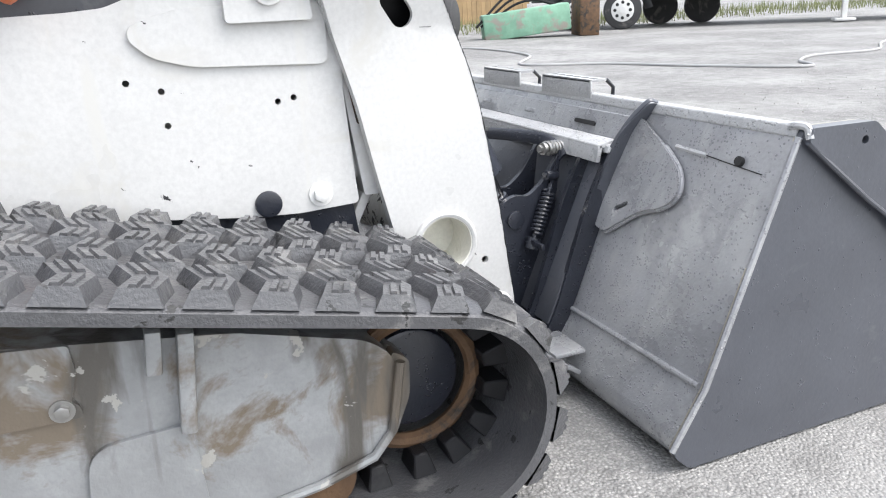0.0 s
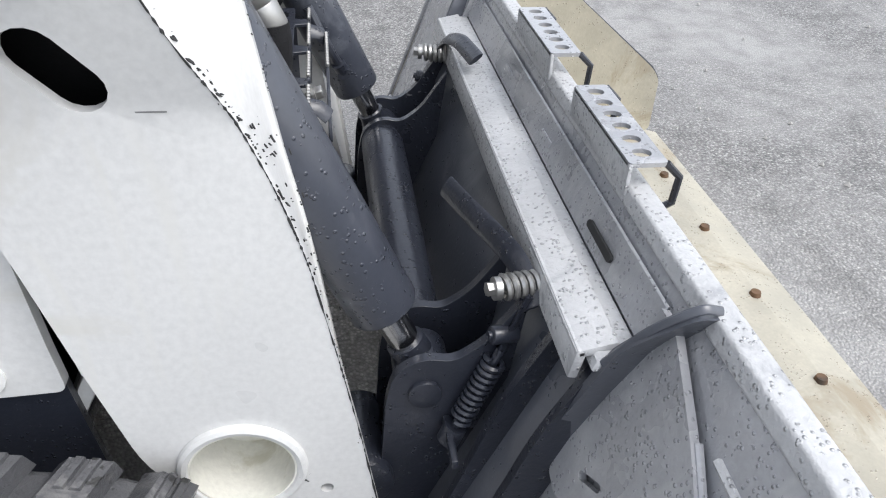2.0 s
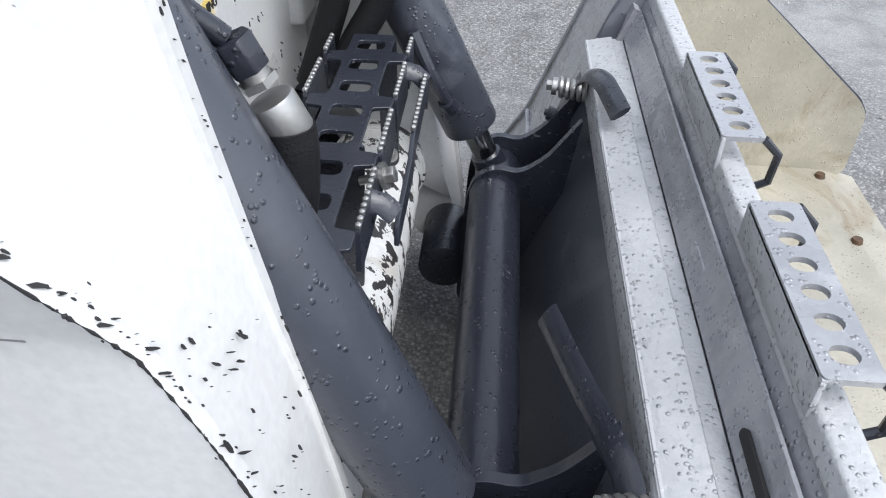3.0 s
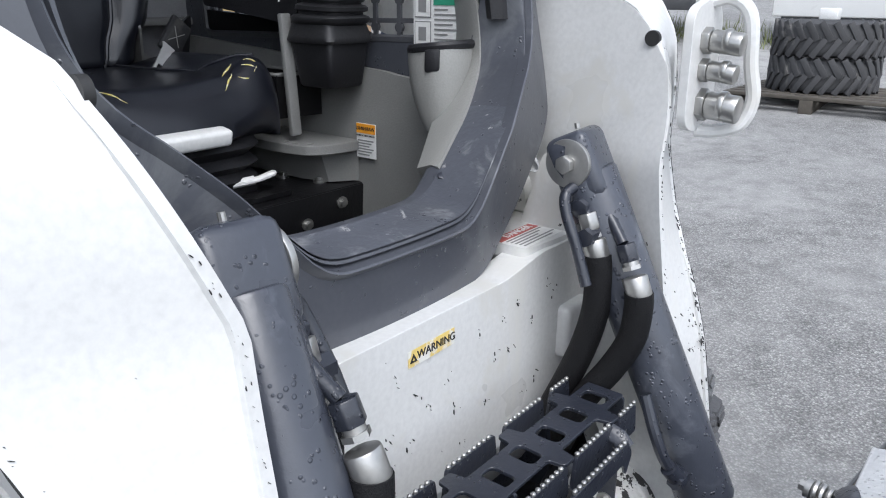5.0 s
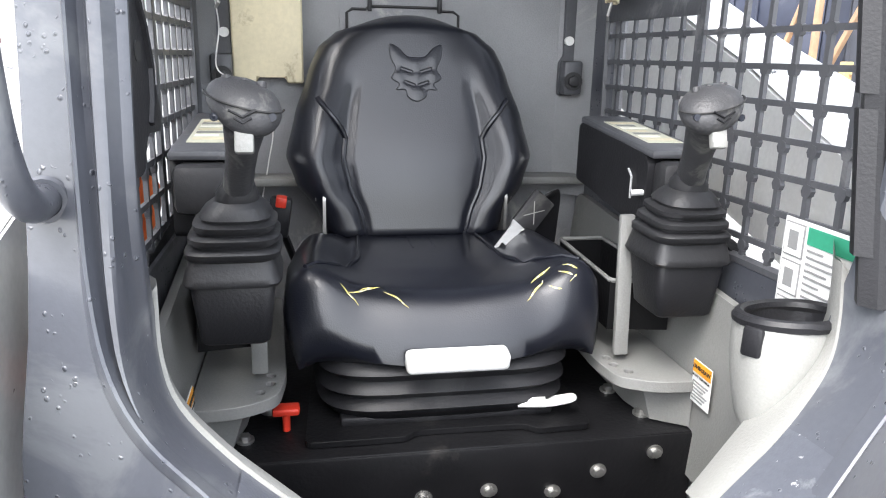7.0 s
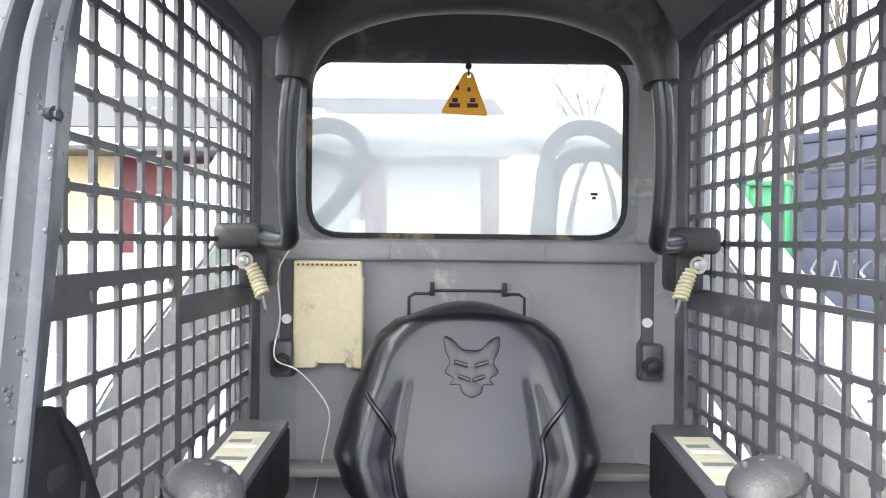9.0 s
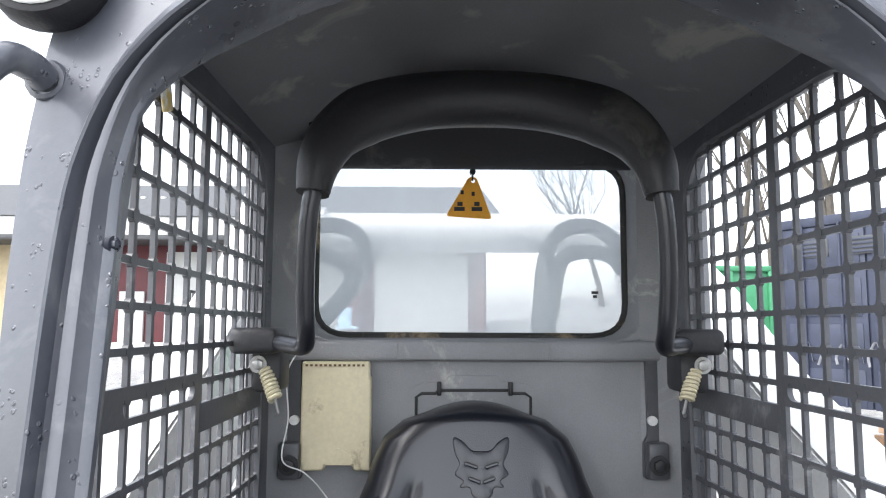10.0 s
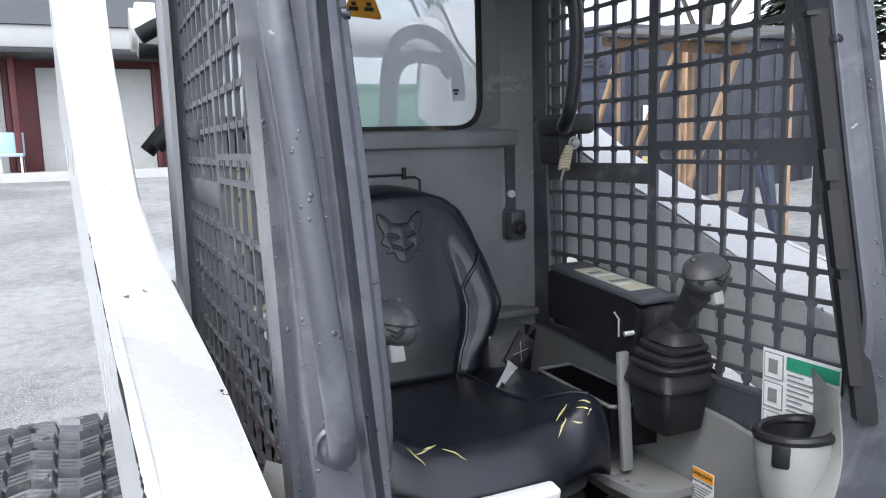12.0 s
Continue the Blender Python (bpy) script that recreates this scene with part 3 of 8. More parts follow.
def build_undercarriage(side):
    t = thing("track_frame", (0.1, side * 0.75, 0.1), "scraped grey steel track frame with rust and mud stains", "track frame", "track frames")
    y = side * 0.845
    yi = side * 0.66
    out = [(-0.55, 0.60), (0.32, 0.432), (0.60, 0.392), (0.80, 0.335), (0.845, 0.29), (0.825, 0.17), (0.79, 0.13), (0.60, 0.085), (-0.55, 0.08)]
    part("side_plate", plate(rounded(out, [0.02, 0.01, 0.01, 0.03, 0.05, 0.04, 0.03, 0.02, 0.02]), [], yi, y, bevel=0.006), UNDER, t, "scraped steel plate with brown stains")
    part("cover_plate", plate(rounded([(-0.35, 0.50), (0.385, 0.425), (0.388, 0.385), (0.375, 0.345), (0.385, 0.335), (0.385, 0.318), (-0.35, 0.33)], 0.006), [], y, y + side * 0.008, bevel=0.002), UNDER, t)
    part("cover_bolt", hexbolt((0.362, y + side * 0.008, 0.334), (0, side, 0), 0.011), ZINC, t)
    for x0, x1, z0, z1 in ((0.476, 0.498, 0.365, 0.43), (0.512, 0.535, 0.265, 0.42)):
        part("rib", moved(box(-(x1 - x0) / 2, (x1 - x0) / 2, -0.02, 0.02, -(z1 - z0) / 2, (z1 - z0) / 2, 0.004), Matrix.Translation(((x0 + x1) / 2, y + side * 0.012, (z0 + z1) / 2)) @ pose(0, 0, 0, 0, 6, 0)), UNDER, t)
    part("lower_cover", plate(rounded([(0.38, 0.265), (0.52, 0.27), (0.53, 0.09), (0.36, 0.09)], [0.04, 0.01, 0.01, 0.02]), [], y, y + side * 0.009, bevel=0.003), UNDER, t)
    part("lower_flange", sweep([(0.52, y + side * 0.006, 0.082), (0.70, y + side * 0.006, 0.105), (0.79, y + side * 0.006, 0.13), (0.825, y + side * 0.006, 0.17), (0.845, y + side * 0.006, 0.29)], 0.008, 8), UNDER, t)
    part("end_plate", plate(rounded([(0.835, 0.305), (0.865, 0.285), (0.862, 0.22), (0.835, 0.155), (0.82, 0.16)], 0.012), [], yi, y - side * 0.006, bevel=0.003), UNDER, t)
    wheel = part("front_idler", merged(rod((0.885, side * 0.69, 0.215), (0.885, side * 0.78, 0.215), 0.092, sides=40, bevel=0.01)), DARKSTEEL, t, "dark idler wheel")
    part("idler_rim", sweep([(0.885 + 0.115 * math.cos(a * math.pi / 24), side * 0.785, 0.215 + 0.115 * math.sin(a * math.pi / 24)) for a in range(48)], 0.014, 8, closed=True), RUST, wheel)
    for x in (-0.35, -0.05, 0.25, 0.5, 0.7):
        part("roller", rod((x, side * 0.68, 0.10), (x, side * 0.84, 0.10), 0.062, sides=28, bevel=0.008), RUST, t)
    part("sprocket", rod((-0.78, side * 0.7, 0.52), (-0.78, side * 0.80, 0.52), 0.20, sides=40, bevel=0.01), RUST, t)
    part("axle_tube", rod((-0.78, side * 0.30, 0.52), (-0.78, side * 0.72, 0.52), 0.11, sides=24), DARKSTEEL, t)
    return t


for side in (-1, 1):
    build_track(side)
    build_undercarriage(side)


def paint_chips(line, across, count, seed, reach=0.012, size=0.005):
    """Small flakes where the paint is knocked off along an edge: a thin mesh of uneven patches. line: points with normals."""
    rnd = random.Random(seed)
    bm = bmesh.new()
    for _ in range(count):
        i = rnd.randrange(len(line) - 1)
        (p, n), (q, _n) = line[i], line[i + 1]
        c = p.lerp(q, rnd.random()) + across(p, q) * (rnd.random() ** 2.2 * reach)
        u = (q - p).normalized()
        w = n.cross(u)
        lean = rnd.choice((0.0, 0.5, 0.9))
        s = size * rnd.choice((0.2, 0.3, 0.45, 0.6, 0.9, 1.3))
        k = rnd.randint(5, 8)
        ring = []
        for a in range(k):
            r = s * rnd.uniform(0.5, 1.15)
            ring.append(c + (u + w * lean) * (r * 2.6 * math.cos(2 * math.pi * a / k)) + w * (0.75 * r * math.sin(2 * math.pi * a / k)))
        lo, hi = [bm.verts.new(v - n * 0.0008) for v in ring], [bm.verts.new(v + n * 0.0006) for v in ring]
        bm.faces.new(hi)
        for a in range(k):
            bm.faces.new((lo[a - 1], lo[a], hi[a], hi[a - 1]))
    return bm


# ---- loader: body ----
def build_body():
    t = thing("loader_body", (0.0, 0, 0.3), "white painted steel loader body with chipped edges and dark underside", "loader body")
    for side in (-1, 1):
        y, yi = side * 0.470, side * 0.455
        out = [(-1.05, 0.80), (0.44, 0.845), (0.50, 0.85), (0.56, 0.872), (0.62, 0.885), (0.88, 0.885), (0.90, 0.80), (0.895, 0.70), (0.905, 0.52), (0.91, 0.46), (0.79, 0.455), (0.70, 0.46), (0.45, 0.49), (-1.05, 0.50)]
        holes = [circle(x, z, 0.006, 10) for x, z in ((0.515, 0.726), (0.57, 0.708), (0.572, 0.648), (0.77, 0.673), (0.80, 0.678))]
        wall = part("side_panel", plate(rounded(out, 0.012), holes, yi, y), WHITE, t, "white side panel with small bolt holes")
        part("pressed_ledge", plate(rounded([(0.53, 0.795), (0.56, 0.765), (0.63, 0.745), (0.87, 0.735), (0.87, 0.845), (0.62, 0.845), (0.56, 0.83), (0.53, 0.815)], 0.02), [], y, y + side * 0.009, bevel=0.006), WHITE, wall)
        lug = part("pivot_lug", plate(rounded([(0.69, 0.815), (0.69, 0.885), (0.722, 0.93), (0.79, 0.93), (0.84, 0.87), (0.845, 0.815)], [0.01, 0.03, 0.04, 0.05, 0.03, 0.01]), [], y - side * 0.04, y + side * 0.026, bevel=0.005), WHITE, t)
        part("pivot_pin", merged(rod((0.768, y, 0.872), (0.768, y + side * 0.036, 0.872), 0.030, sides=28, bevel=0.003), rod((0.768, y, 0.872), (0.768, y + side * 0.041, 0.872), 0.021, sides=24, bevel=0.002)), WHITE_CLEAN, lug)
        part("panel_bolt", hexbolt((0.833, y, 0.488), (0, side, 0), 0.016, 0.010), WHITE_CLEAN, t)
        part("skirt", plate([(-0.9, 0.57), (0.74, 0.50), (0.90, 0.47), (0.92, 0.30), (0.90, 0.25), (-0.9, 0.25)], [], side * 0.44, side * 0.452), DARKSTEEL, t)
        part("side_knob", rod((0.73, side * 0.44, 0.482), (0.73, side * 0.478, 0.482), 0.026, sides=28, bevel=0.004), DARKSTEEL, t)
        # hinge strip and black gap along the panel's front edge
        part("front_strip", plate(rounded([(0.875, 0.90), (0.905, 0.90), (0.945, 0.62), (0.955, 0.47), (0.925, 0.47), (0.905, 0.62)], 0.006), [], side * 0.405, side * 0.462, bevel=0.003), WHITE, t)
        part("latch_plate", plate(rounded([(0.905, 0.70), (0.935, 0.685), (0.945, 0.62), (0.92, 0.615)], 0.004), [], side * 0.463, side * 0.470), RUST, t)
        # dark engine cover above the side panel
        part("upper_cover", plate(rounded([(-1.05, 0.84), (0.68, 0.865), (0.66, 1.02), (0.45, 1.12), (-1.05, 1.2)], 0.02), [], side * 0.415, side * 0.435), FLOORBLACK, t)
    part("front_panel", plate(rounded([(-0.44, 0.50), (-0.44, 0.78), (-0.41, 0.803), (-0.29, 0.803), (-0.19, 0.785), (0.19, 0.785), (0.29, 0.803), (0.41, 0.803), (0.44, 0.78), (0.44, 0.50)], 0.02), [], 0.91, 0.968, axis="x", bevel=0.014), WHITE, t, "white chipped front panel under the cab door")
    for s in (-1, 1):
        part("corner_shelf", plate(rounded([(0.80, s * 0.26), (0.955, s * 0.26), (0.965, s * 0.38), (0.94, s * 0.435), (0.80, s * 0.435)], 0.02), [], 0.790, 0.812, axis="z", bevel=0.006), WHITE, t)
    rnd = random.Random(3)
    rows = [(Vector((0.9685, -0.40 + 0.02 * k, 0.52 + 0.26 * rnd.random() ** 1.5)), Vector((1, 0, 0))) for k in range(41)]
    bm = merged(*[paint_chips([(p + Vector((0, 0, 0.0)), n), (p + Vector((0.0, 0.003, -0.02)), n)], lambda a, b: Vector((0, 1, 0)), 4, 50 + k, 0.02, 0.0017) for k, (p, n) in enumerate(rows)])
    tagged(part("worn_paint", bm, INK, t, "bare dark spots of chipped paint"), kind="stuff")
    part("toe_panel", merged(moved(box(-0.01, 0.01, -0.44, 0.44, -0.11, 0.11, 0.004), Matrix.Translation((0.90, 0, 0.40)) @ pose(0, 0, 0, 0, 28, 0))), WHITE, t, "white lower panel with much paint worn off")
    part("belly", box(-1.0, 0.86, -0.43, 0.43, 0.24, 0.30, 0.02), DARKSTEEL, t)
    part("rear_block", box(-1.25, -0.75, -0.44, 0.44, 0.40, 1.22, 0.05, 3), WHITE, t)
    for side in (-1, 1):
        part("cab_gusset", plate(rounded([(0.86, 0.80), (0.955, 0.80), (0.965, 0.93), (0.93, 0.97), (0.90, 0.93)], 0.008), [], side * 0.385, side * 0.395), WHITE, t)
        part("side_box", box(0.955, 0.990, side * 0.392 - 0.042, side * 0.392 + 0.042, 0.595, 0.69, 0.010, 3), WHITE, t)
        part("front_bolt", rod((0.958, side * 0.30, 0.55), (0.962, side * 0.30, 0.55), 0.012, sides=16), BLACK, t)
    return t


build_body()


def build_sticker_front():
    s = thing("warning_sticker", (0.968, 0.003, 0.74), "narrow yellow warning sticker on the white front panel", "sticker")
    ux, uy = (0, 1, 0), (0, 0, 1)
    part("sticker_face", moved(panel((0, -0.048, -0.012), ux, uy, 0.096, 0.024), Matrix.Translation((0.9685, 0.015, 0.742)) @ pose(0, 0, 0, 1, 0, 0)), YELLOWST, s)
    text("lettering", "WARNING", (0.9700, 0.024, 0.743), ux, uy, 0.0165, INK, s)
    part("symbol", plate([(-0.030, 0.736), (-0.016, 0.736), (-0.023, 0.748)], [[(-0.026, 0.738), (-0.020, 0.738), (-0.023, 0.7435)]], 0.9694, 0.9704, axis="x"), INK, s)
    d = thing("danger_sticker", (0.93, 0.30, 0.813), "worn white safety sticker with red heading on the white body top", "sticker")
    ux, uy = Vector((-0.02, 1, 0)).normalized(), Vector((-1, -0.10, 0)).normalized()
    o = Vector((0.952, 0.264, 0.8122))
    part("sticker_face", panel(o, ux, uy, 0.118, 0.066), PAPER, d)
    part("red_band", panel(o + ux * 0.002 + uy * 0.044 + Vector((0, 0, 0.001)), ux, uy, 0.114, 0.020), REDST, d)
    text("lettering", "DANGER", o + ux * 0.066 + uy * 0.054 + Vector((0, 0, 0.0022)), ux, uy, 0.019, PAPER, d)
    part("writing", bars([(0, -0.008 * k, 0.105 - 0.018 * (k % 3)) for k in range(5)], o + ux * 0.008 + uy * 0.037 + Vector((0, 0, 0.001)), ux, uy, 0.003), GREYINK, d)


build_sticker_front()


# ---- lift arms ----
ARM_OUT = [(1.245, 0.17), (1.238, 0.22), (1.215, 0.38), (1.195, 0.50), (1.17, 0.635), (1.147, 0.715), (1.117, 0.79), (1.086, 0.85), (1.05, 0.95), (1.042, 1.05), (1.035, 1.13), (0.99, 1.20), (0.82, 1.268), (0.49, 1.345), (0.25, 1.418), (0.0, 1.505), (-0.20, 1.597), (-0.38, 1.69), (-0.60, 1.785), (-0.80, 1.92), (-0.93, 2.04), (-1.04, 2.03)]
ARM_IN = [(1.235, 0.17), (1.222, 0.22), (1.198, 0.37), (1.184, 0.48), (1.166, 0.61), (1.147, 0.70), (1.131, 0.80), (1.118, 0.88), (1.110, 0.95), (1.104, 1.02), (1.088, 1.08), (1.06, 1.13), (0.98, 1.185), (0.58, 1.275), (0.30, 1.375), (0.0, 1.475), (-0.20, 1.565), (-0.38, 1.655), (-0.60, 1.74), (-0.80, 1.88), (-0.93, 2.03), (-1.04, 2.02)]
ARM_BACK = [(-1.10, 1.66), (-0.6, 1.47), (-0.25, 1.31), (0.10, 1.21), (0.40, 1.13), (0.62, 1.06), (0.75, 1.0), (0.825, 0.93), (0.855, 0.86), (0.884, 0.76), (0.912, 0.66), (0.945, 0.50), (0.975, 0.37), (1.02, 0.30), (1.13, 0.20), (1.165, 0.155), (1.20, 0.138)]


def arm_outer(x, z):
    return min(0.575 + 0.05 * max(0.0, 0.85 - x), 0.5 + 0.3 * max(0.0, z - 0.78))


def arm_inner(x, z):
    low = 0.37 + 0.11 * min(1.0, max(0.0, (z - 0.95) / 0.26)) + 0.02 * min(1.0, max(0.0, (z - 1.21) / 0.2))
    bulge = 0.022 * min(1.0, max(0.0, (0.70 - x) / 0.4)) * min(1.0, max(0.0, (z - 1.235 + 0.27 * x) / 0.22))
    return bulge - 0.018 * min(1.0, max(0.0, (x - 0.1) / 0.35)) * min(1.0, max(0.0, (z - 1.12) / 0.1)) + max(low, 0.37 + 0.105 * min(1.0, max(0.0, (1.085 - x) / 0.08)) if z > 0.32 else 0.418)


def build_arm(side):
    t = thing("lift_arm", (1.05, side * 0.46, 0.2), "white painted steel lift arm with chipped black edges", "lift arm", "lift arms")
    out, inn = rounded(ARM_OUT + ARM_BACK, 0.03, 3), rounded(ARM_IN + ARM_BACK, 0.03, 3)
    tube = circle(1.080, 0.350, 0.062, 28)
    oval_hole = slot(0.998, 0.829, 0.082, 0.044, radians(-54))
    up = circle(0.994, 0.951, 0.024, 18)
    small = circle(1.172, 0.300, 0.008, 12)

    def lean(bm, inside=False, off=0.0):
        for v in bm.verts:
            v.co.y += side * ((arm_inner(v.co.x, v.co.z) - 0.418 if inside else arm_outer(v.co.x, v.co.z) - 0.5) + off)
        return bm

    yo, yi = side * 0.50, side * 0.418
    part("outer_plate", lean(plate(out, [tube, oval_hole, up, small], yo - side * 0.012, yo)), WHITE, t)
    part("inner_plate", lean(plate(inn, [tube], yi, yi + side * 0.012), True), WHITE, t)
    # closing sheet between the two plates
    bm = bmesh.new()
    ring = []
    for (x, z), (x2, z2) in zip(out, inn):
        sx = (0.965 - x) * 0.02
        ring.append((bm.verts.new((x + sx, side * (arm_outer(x, z) - 0.003), z)), bm.verts.new((x2 + sx, side * (arm_inner(x2, z2) + 0.003), z2))))
    for a, b in zip(ring, ring[1:] + ring[:1]):
        bm.faces.new((a[0], b[0], b[1], a[1]))
    part("edge_sheet", bm, WHITE, t)
    # knocked-off paint along the edges
    n_out = Vector((0, side, 0))
    line = [(Vector((x, side * arm_outer(x, z), z)), n_out) for x, z in out[:60]]
    mid = Vector((0.99, 0, 0.6))

    def inward(p, q):
        d = (q - p).normalized()
        w = n_out.cross(d)
        return w if w.dot(mid - p) > 0 else -w
    flakes = [paint_chips(line, inward, 60, 5 + side, 0.006, 0.0006)]
    rnd = random.Random(40 + side)
    rim = [p + n * 0.0004 for p, n in line[6:]]
    fine = []
    for a, b in zip(rim, rim[1:]):
        fine += [a.lerp(b, k / 6) for k in range(6)]
    flakes.append(sweep(fine, 0.001, 5, radii=[max(0.0002, rnd.gauss(0.0006, 0.0005)) for _ in fine]))
    face = []
    for (x, z), (x2, z2) in zip(out[4:40], inn[4:40]):
        a, b = Vector((x, side * (arm_outer(x, z) - 0.006), z)), Vector((x2, side * (arm_inner(x2, z2) + 0.006), z2))
        face.append((a, b))
    for name, pick, seed in (("worn_edge", 0, 11), ("worn_edge", 1, 17)):
        ln = []
        for k in range(len(face) - 1):
            u, w = face[k + 1][pick] - face[k][pick], face[k][1] - face[k][0]
            n = u.cross(w).normalized()
            if n.x + n.z < 0:
                n = -n
            ln.append((face[k][pick] + n * 0.001, n))
        flakes.append(paint_chips(ln, lambda p, q: Vector((0, -side if pick == 0 else side, 0)), 60, seed + side, 0.008, 0.0007))
    ln = []
    for k in range(8, len(face) - 1):
        u, w = face[k + 1][0] - face[k][0], face[k][1] - face[k][0]
        n = u.cross(w).normalized()
        n = n if n.x + n.z > 0 else -n
        ln.append((face[k][0] + n * 0.001, n))
    flakes.append(paint_chips(ln, lambda p, q: Vector((0, -side, 0)), 150, 33 + side, 0.13, 0.0017))
    tagged(part("worn_paint", merged(*flakes), INK, t, "bare dark spots of chipped paint"), kind="stuff")
    boss = part("tube_boss", sweep([(1.080 + 0.066 * math.cos(k * math.pi / 20), yo + side * 0.002, 0.350 + 0.066 * math.sin(k * math.pi / 20)) for k in range(40)], 0.007, 8, closed=True), WHITE, t)
    bm = bmesh.new()
    bmesh.ops.create_cone(bm, cap_ends=False, segments=36, radius1=0.062, radius2=0.062, depth=0.10)
    bmesh.ops.solidify(bm, geom=bm.faces[:], thickness=0.004)
    part("tube_sleeve", moved(bm, Matrix.Translation((1.080, side * 0.455, 0.350)) @ pose(0, 0, 0, 90, 0, 0)), CREAM, boss, "cream inside of the cross tube")
    part("tube_end_wall", rod((1.080, side * 0.405, 0.350), (1.080, side * 0.412, 0.350), 0.062, sides=36), CREAM, boss)
    part("upper_boss", lean(sweep([(0.994 + 0.037 * math.cos(k * math.pi / 16), yo + side * 0.003, 0.951 + 0.037 * math.sin(k * math.pi / 16)) for k in range(32)], 0.0135, 8, closed=True)), WHITE, t)
    # Black sheet added inside the arm stands in for shade behind the holes.
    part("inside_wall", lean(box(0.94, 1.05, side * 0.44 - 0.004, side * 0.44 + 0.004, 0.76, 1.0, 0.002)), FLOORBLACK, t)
    part("lower_boss", merged(rod((1.20, yo - side * 0.01, 0.187), (1.20, yo + side * 0.014, 0.187), 0.033, sides=28, bevel=0.005)), WHITE, t)
    part("lower_pin", hexbolt((1.20, yo + side * 0.013, 0.187), (0, side, 0), 0.013, 0.006), ZINC, t)
    zr = 1.126
    # Solid black disc; the shade inside the hole is put into its colour.
    part("round_hole", rod((1.051, side * (arm_inner(1.051, zr) - 0.006), zr), (1.051, side * (arm_inner(1.051, zr) + 0.002), zr), 0.012, sides=18), INK, t)
    part("stamp", lean(bars([(0, 0, 0.024), (0.007, -0.009, 0.010), (0.007, -0.014, 0.010), (0.009, -0.019, 0.006)], (1.046, yo, 0.79), (1, 0, 0), (0, 0, 1), 0.0016, 0.0006, Vector((0, side, 0)))), GREYINK, t)
    return t


for side in (-1, 1):
    build_arm(side)

torque = thing("arm_torque_tube", (1.09, 0, 0.28), "white tube between the lift arms with paint flaking off", "cross tube")
part("tube", rod((1.095, -0.402, 0.352), (1.095, 0.402, 0.352), 0.078, sides=40), WORNWHITE, torque)
for side in (-1, 1):
    part("collar", rod((1.095, side * 0.34, 0.352), (1.095, side * 0.352, 0.352), 0.083, sides=36, bevel=0.003), WORNWHITE, torque)
cross = thing("arm_cross_tube", (-0.80, 0, 1.83), "white cross tube between the lift arms behind the cab", "cross tube")
part("tube", rod((-0.80, -0.47, 1.885), (-0.80, 0.47, 1.885), 0.058, sides=36), WHITE, cross)
for side in (-1, 1):
    part("collar", rod((-0.80, side * 0.40, 1.885), (-0.80, side * 0.455, 1.885), 0.075, sides=36, bevel=0.006), WHITE, cross)
for s_, lines in ((1, (((0.185, 1.50), (0.20, 1.66), (0.215, 1.79), (0.255, 1.862), (0.325, 1.880), (0.39, 1.85), (0.43, 1.78), (0.44, 1.68)), ((0.225, 1.50), (0.235, 1.70), (0.26, 1.785), (0.32, 1.815), (0.40, 1.805), (0.44, 1.76)))),
                  (-1, (((0.46, 1.84), (0.40, 1.872), (0.34, 1.878), (0.285, 1.85), (0.268, 1.79), (0.295, 1.72), (0.36, 1.64), (0.44, 1.56)), ((0.46, 1.81), (0.37, 1.80), (0.31, 1.76), (0.325, 1.70), (0.40, 1.62), (0.46, 1.55))))):
    for k, line in enumerate(lines):
        solo("hydraulic_hose", sweep(spline([(-0.60 - 0.05 * k, s_ * y, z) for y, z in line]), 0.021, 12), HOSE, "black hydraulic hose looping beside the cross tube", "hose", "hoses behind the cab")


def build_coupler():
    """Hydraulic quick couplers on the left arm's front edge."""
    t = thing("hydraulic_couplers", (1.16, 0.47, 1.02), "white coupler plate with three steel hydraulic couplers and a guard loop", "couplers")
    part("mounting_plate", plate(rounded([(0.420, 1.00), (0.415, 1.17), (0.50, 1.19), (0.535, 1.16), (0.53, 1.02), (0.475, 0.985)], 0.025), [], 1.108, 1.122, axis="x", bevel=0.004), WHITE, t)
    for y, z, r, ln in ((0.475, 1.03, 0.021, 0.062), (0.465, 1.082, 0.015, 0.055), (0.465, 1.125, 0.017, 0.06)):
        c = part("coupler", merged(rod((1.12, y, z), (1.134, y, z), r * 1.2, sides=6, bevel=0.002), rod((1.134, y, z), (1.12 + ln, y, z - 0.004), r, sides=24, bevel=0.003)), ZINC, t)
        part("collar", rod((1.152, y, z), (1.164, y, z), r * 1.1, sides=24, bevel=0.004), ZINC, c)
    part("guard_loop", sweep(spline([(1.115, 0.49, 1.18), (1.145, 0.50, 1.185), (1.172, 0.505, 1.16), (1.18, 0.51, 1.09), (1.188, 0.515, 1.04), (1.175, 0.51, 1.0), (1.14, 0.495, 0.988), (1.115, 0.485, 0.988)]), 0.011, 10), WHITE, t)


build_coupler()


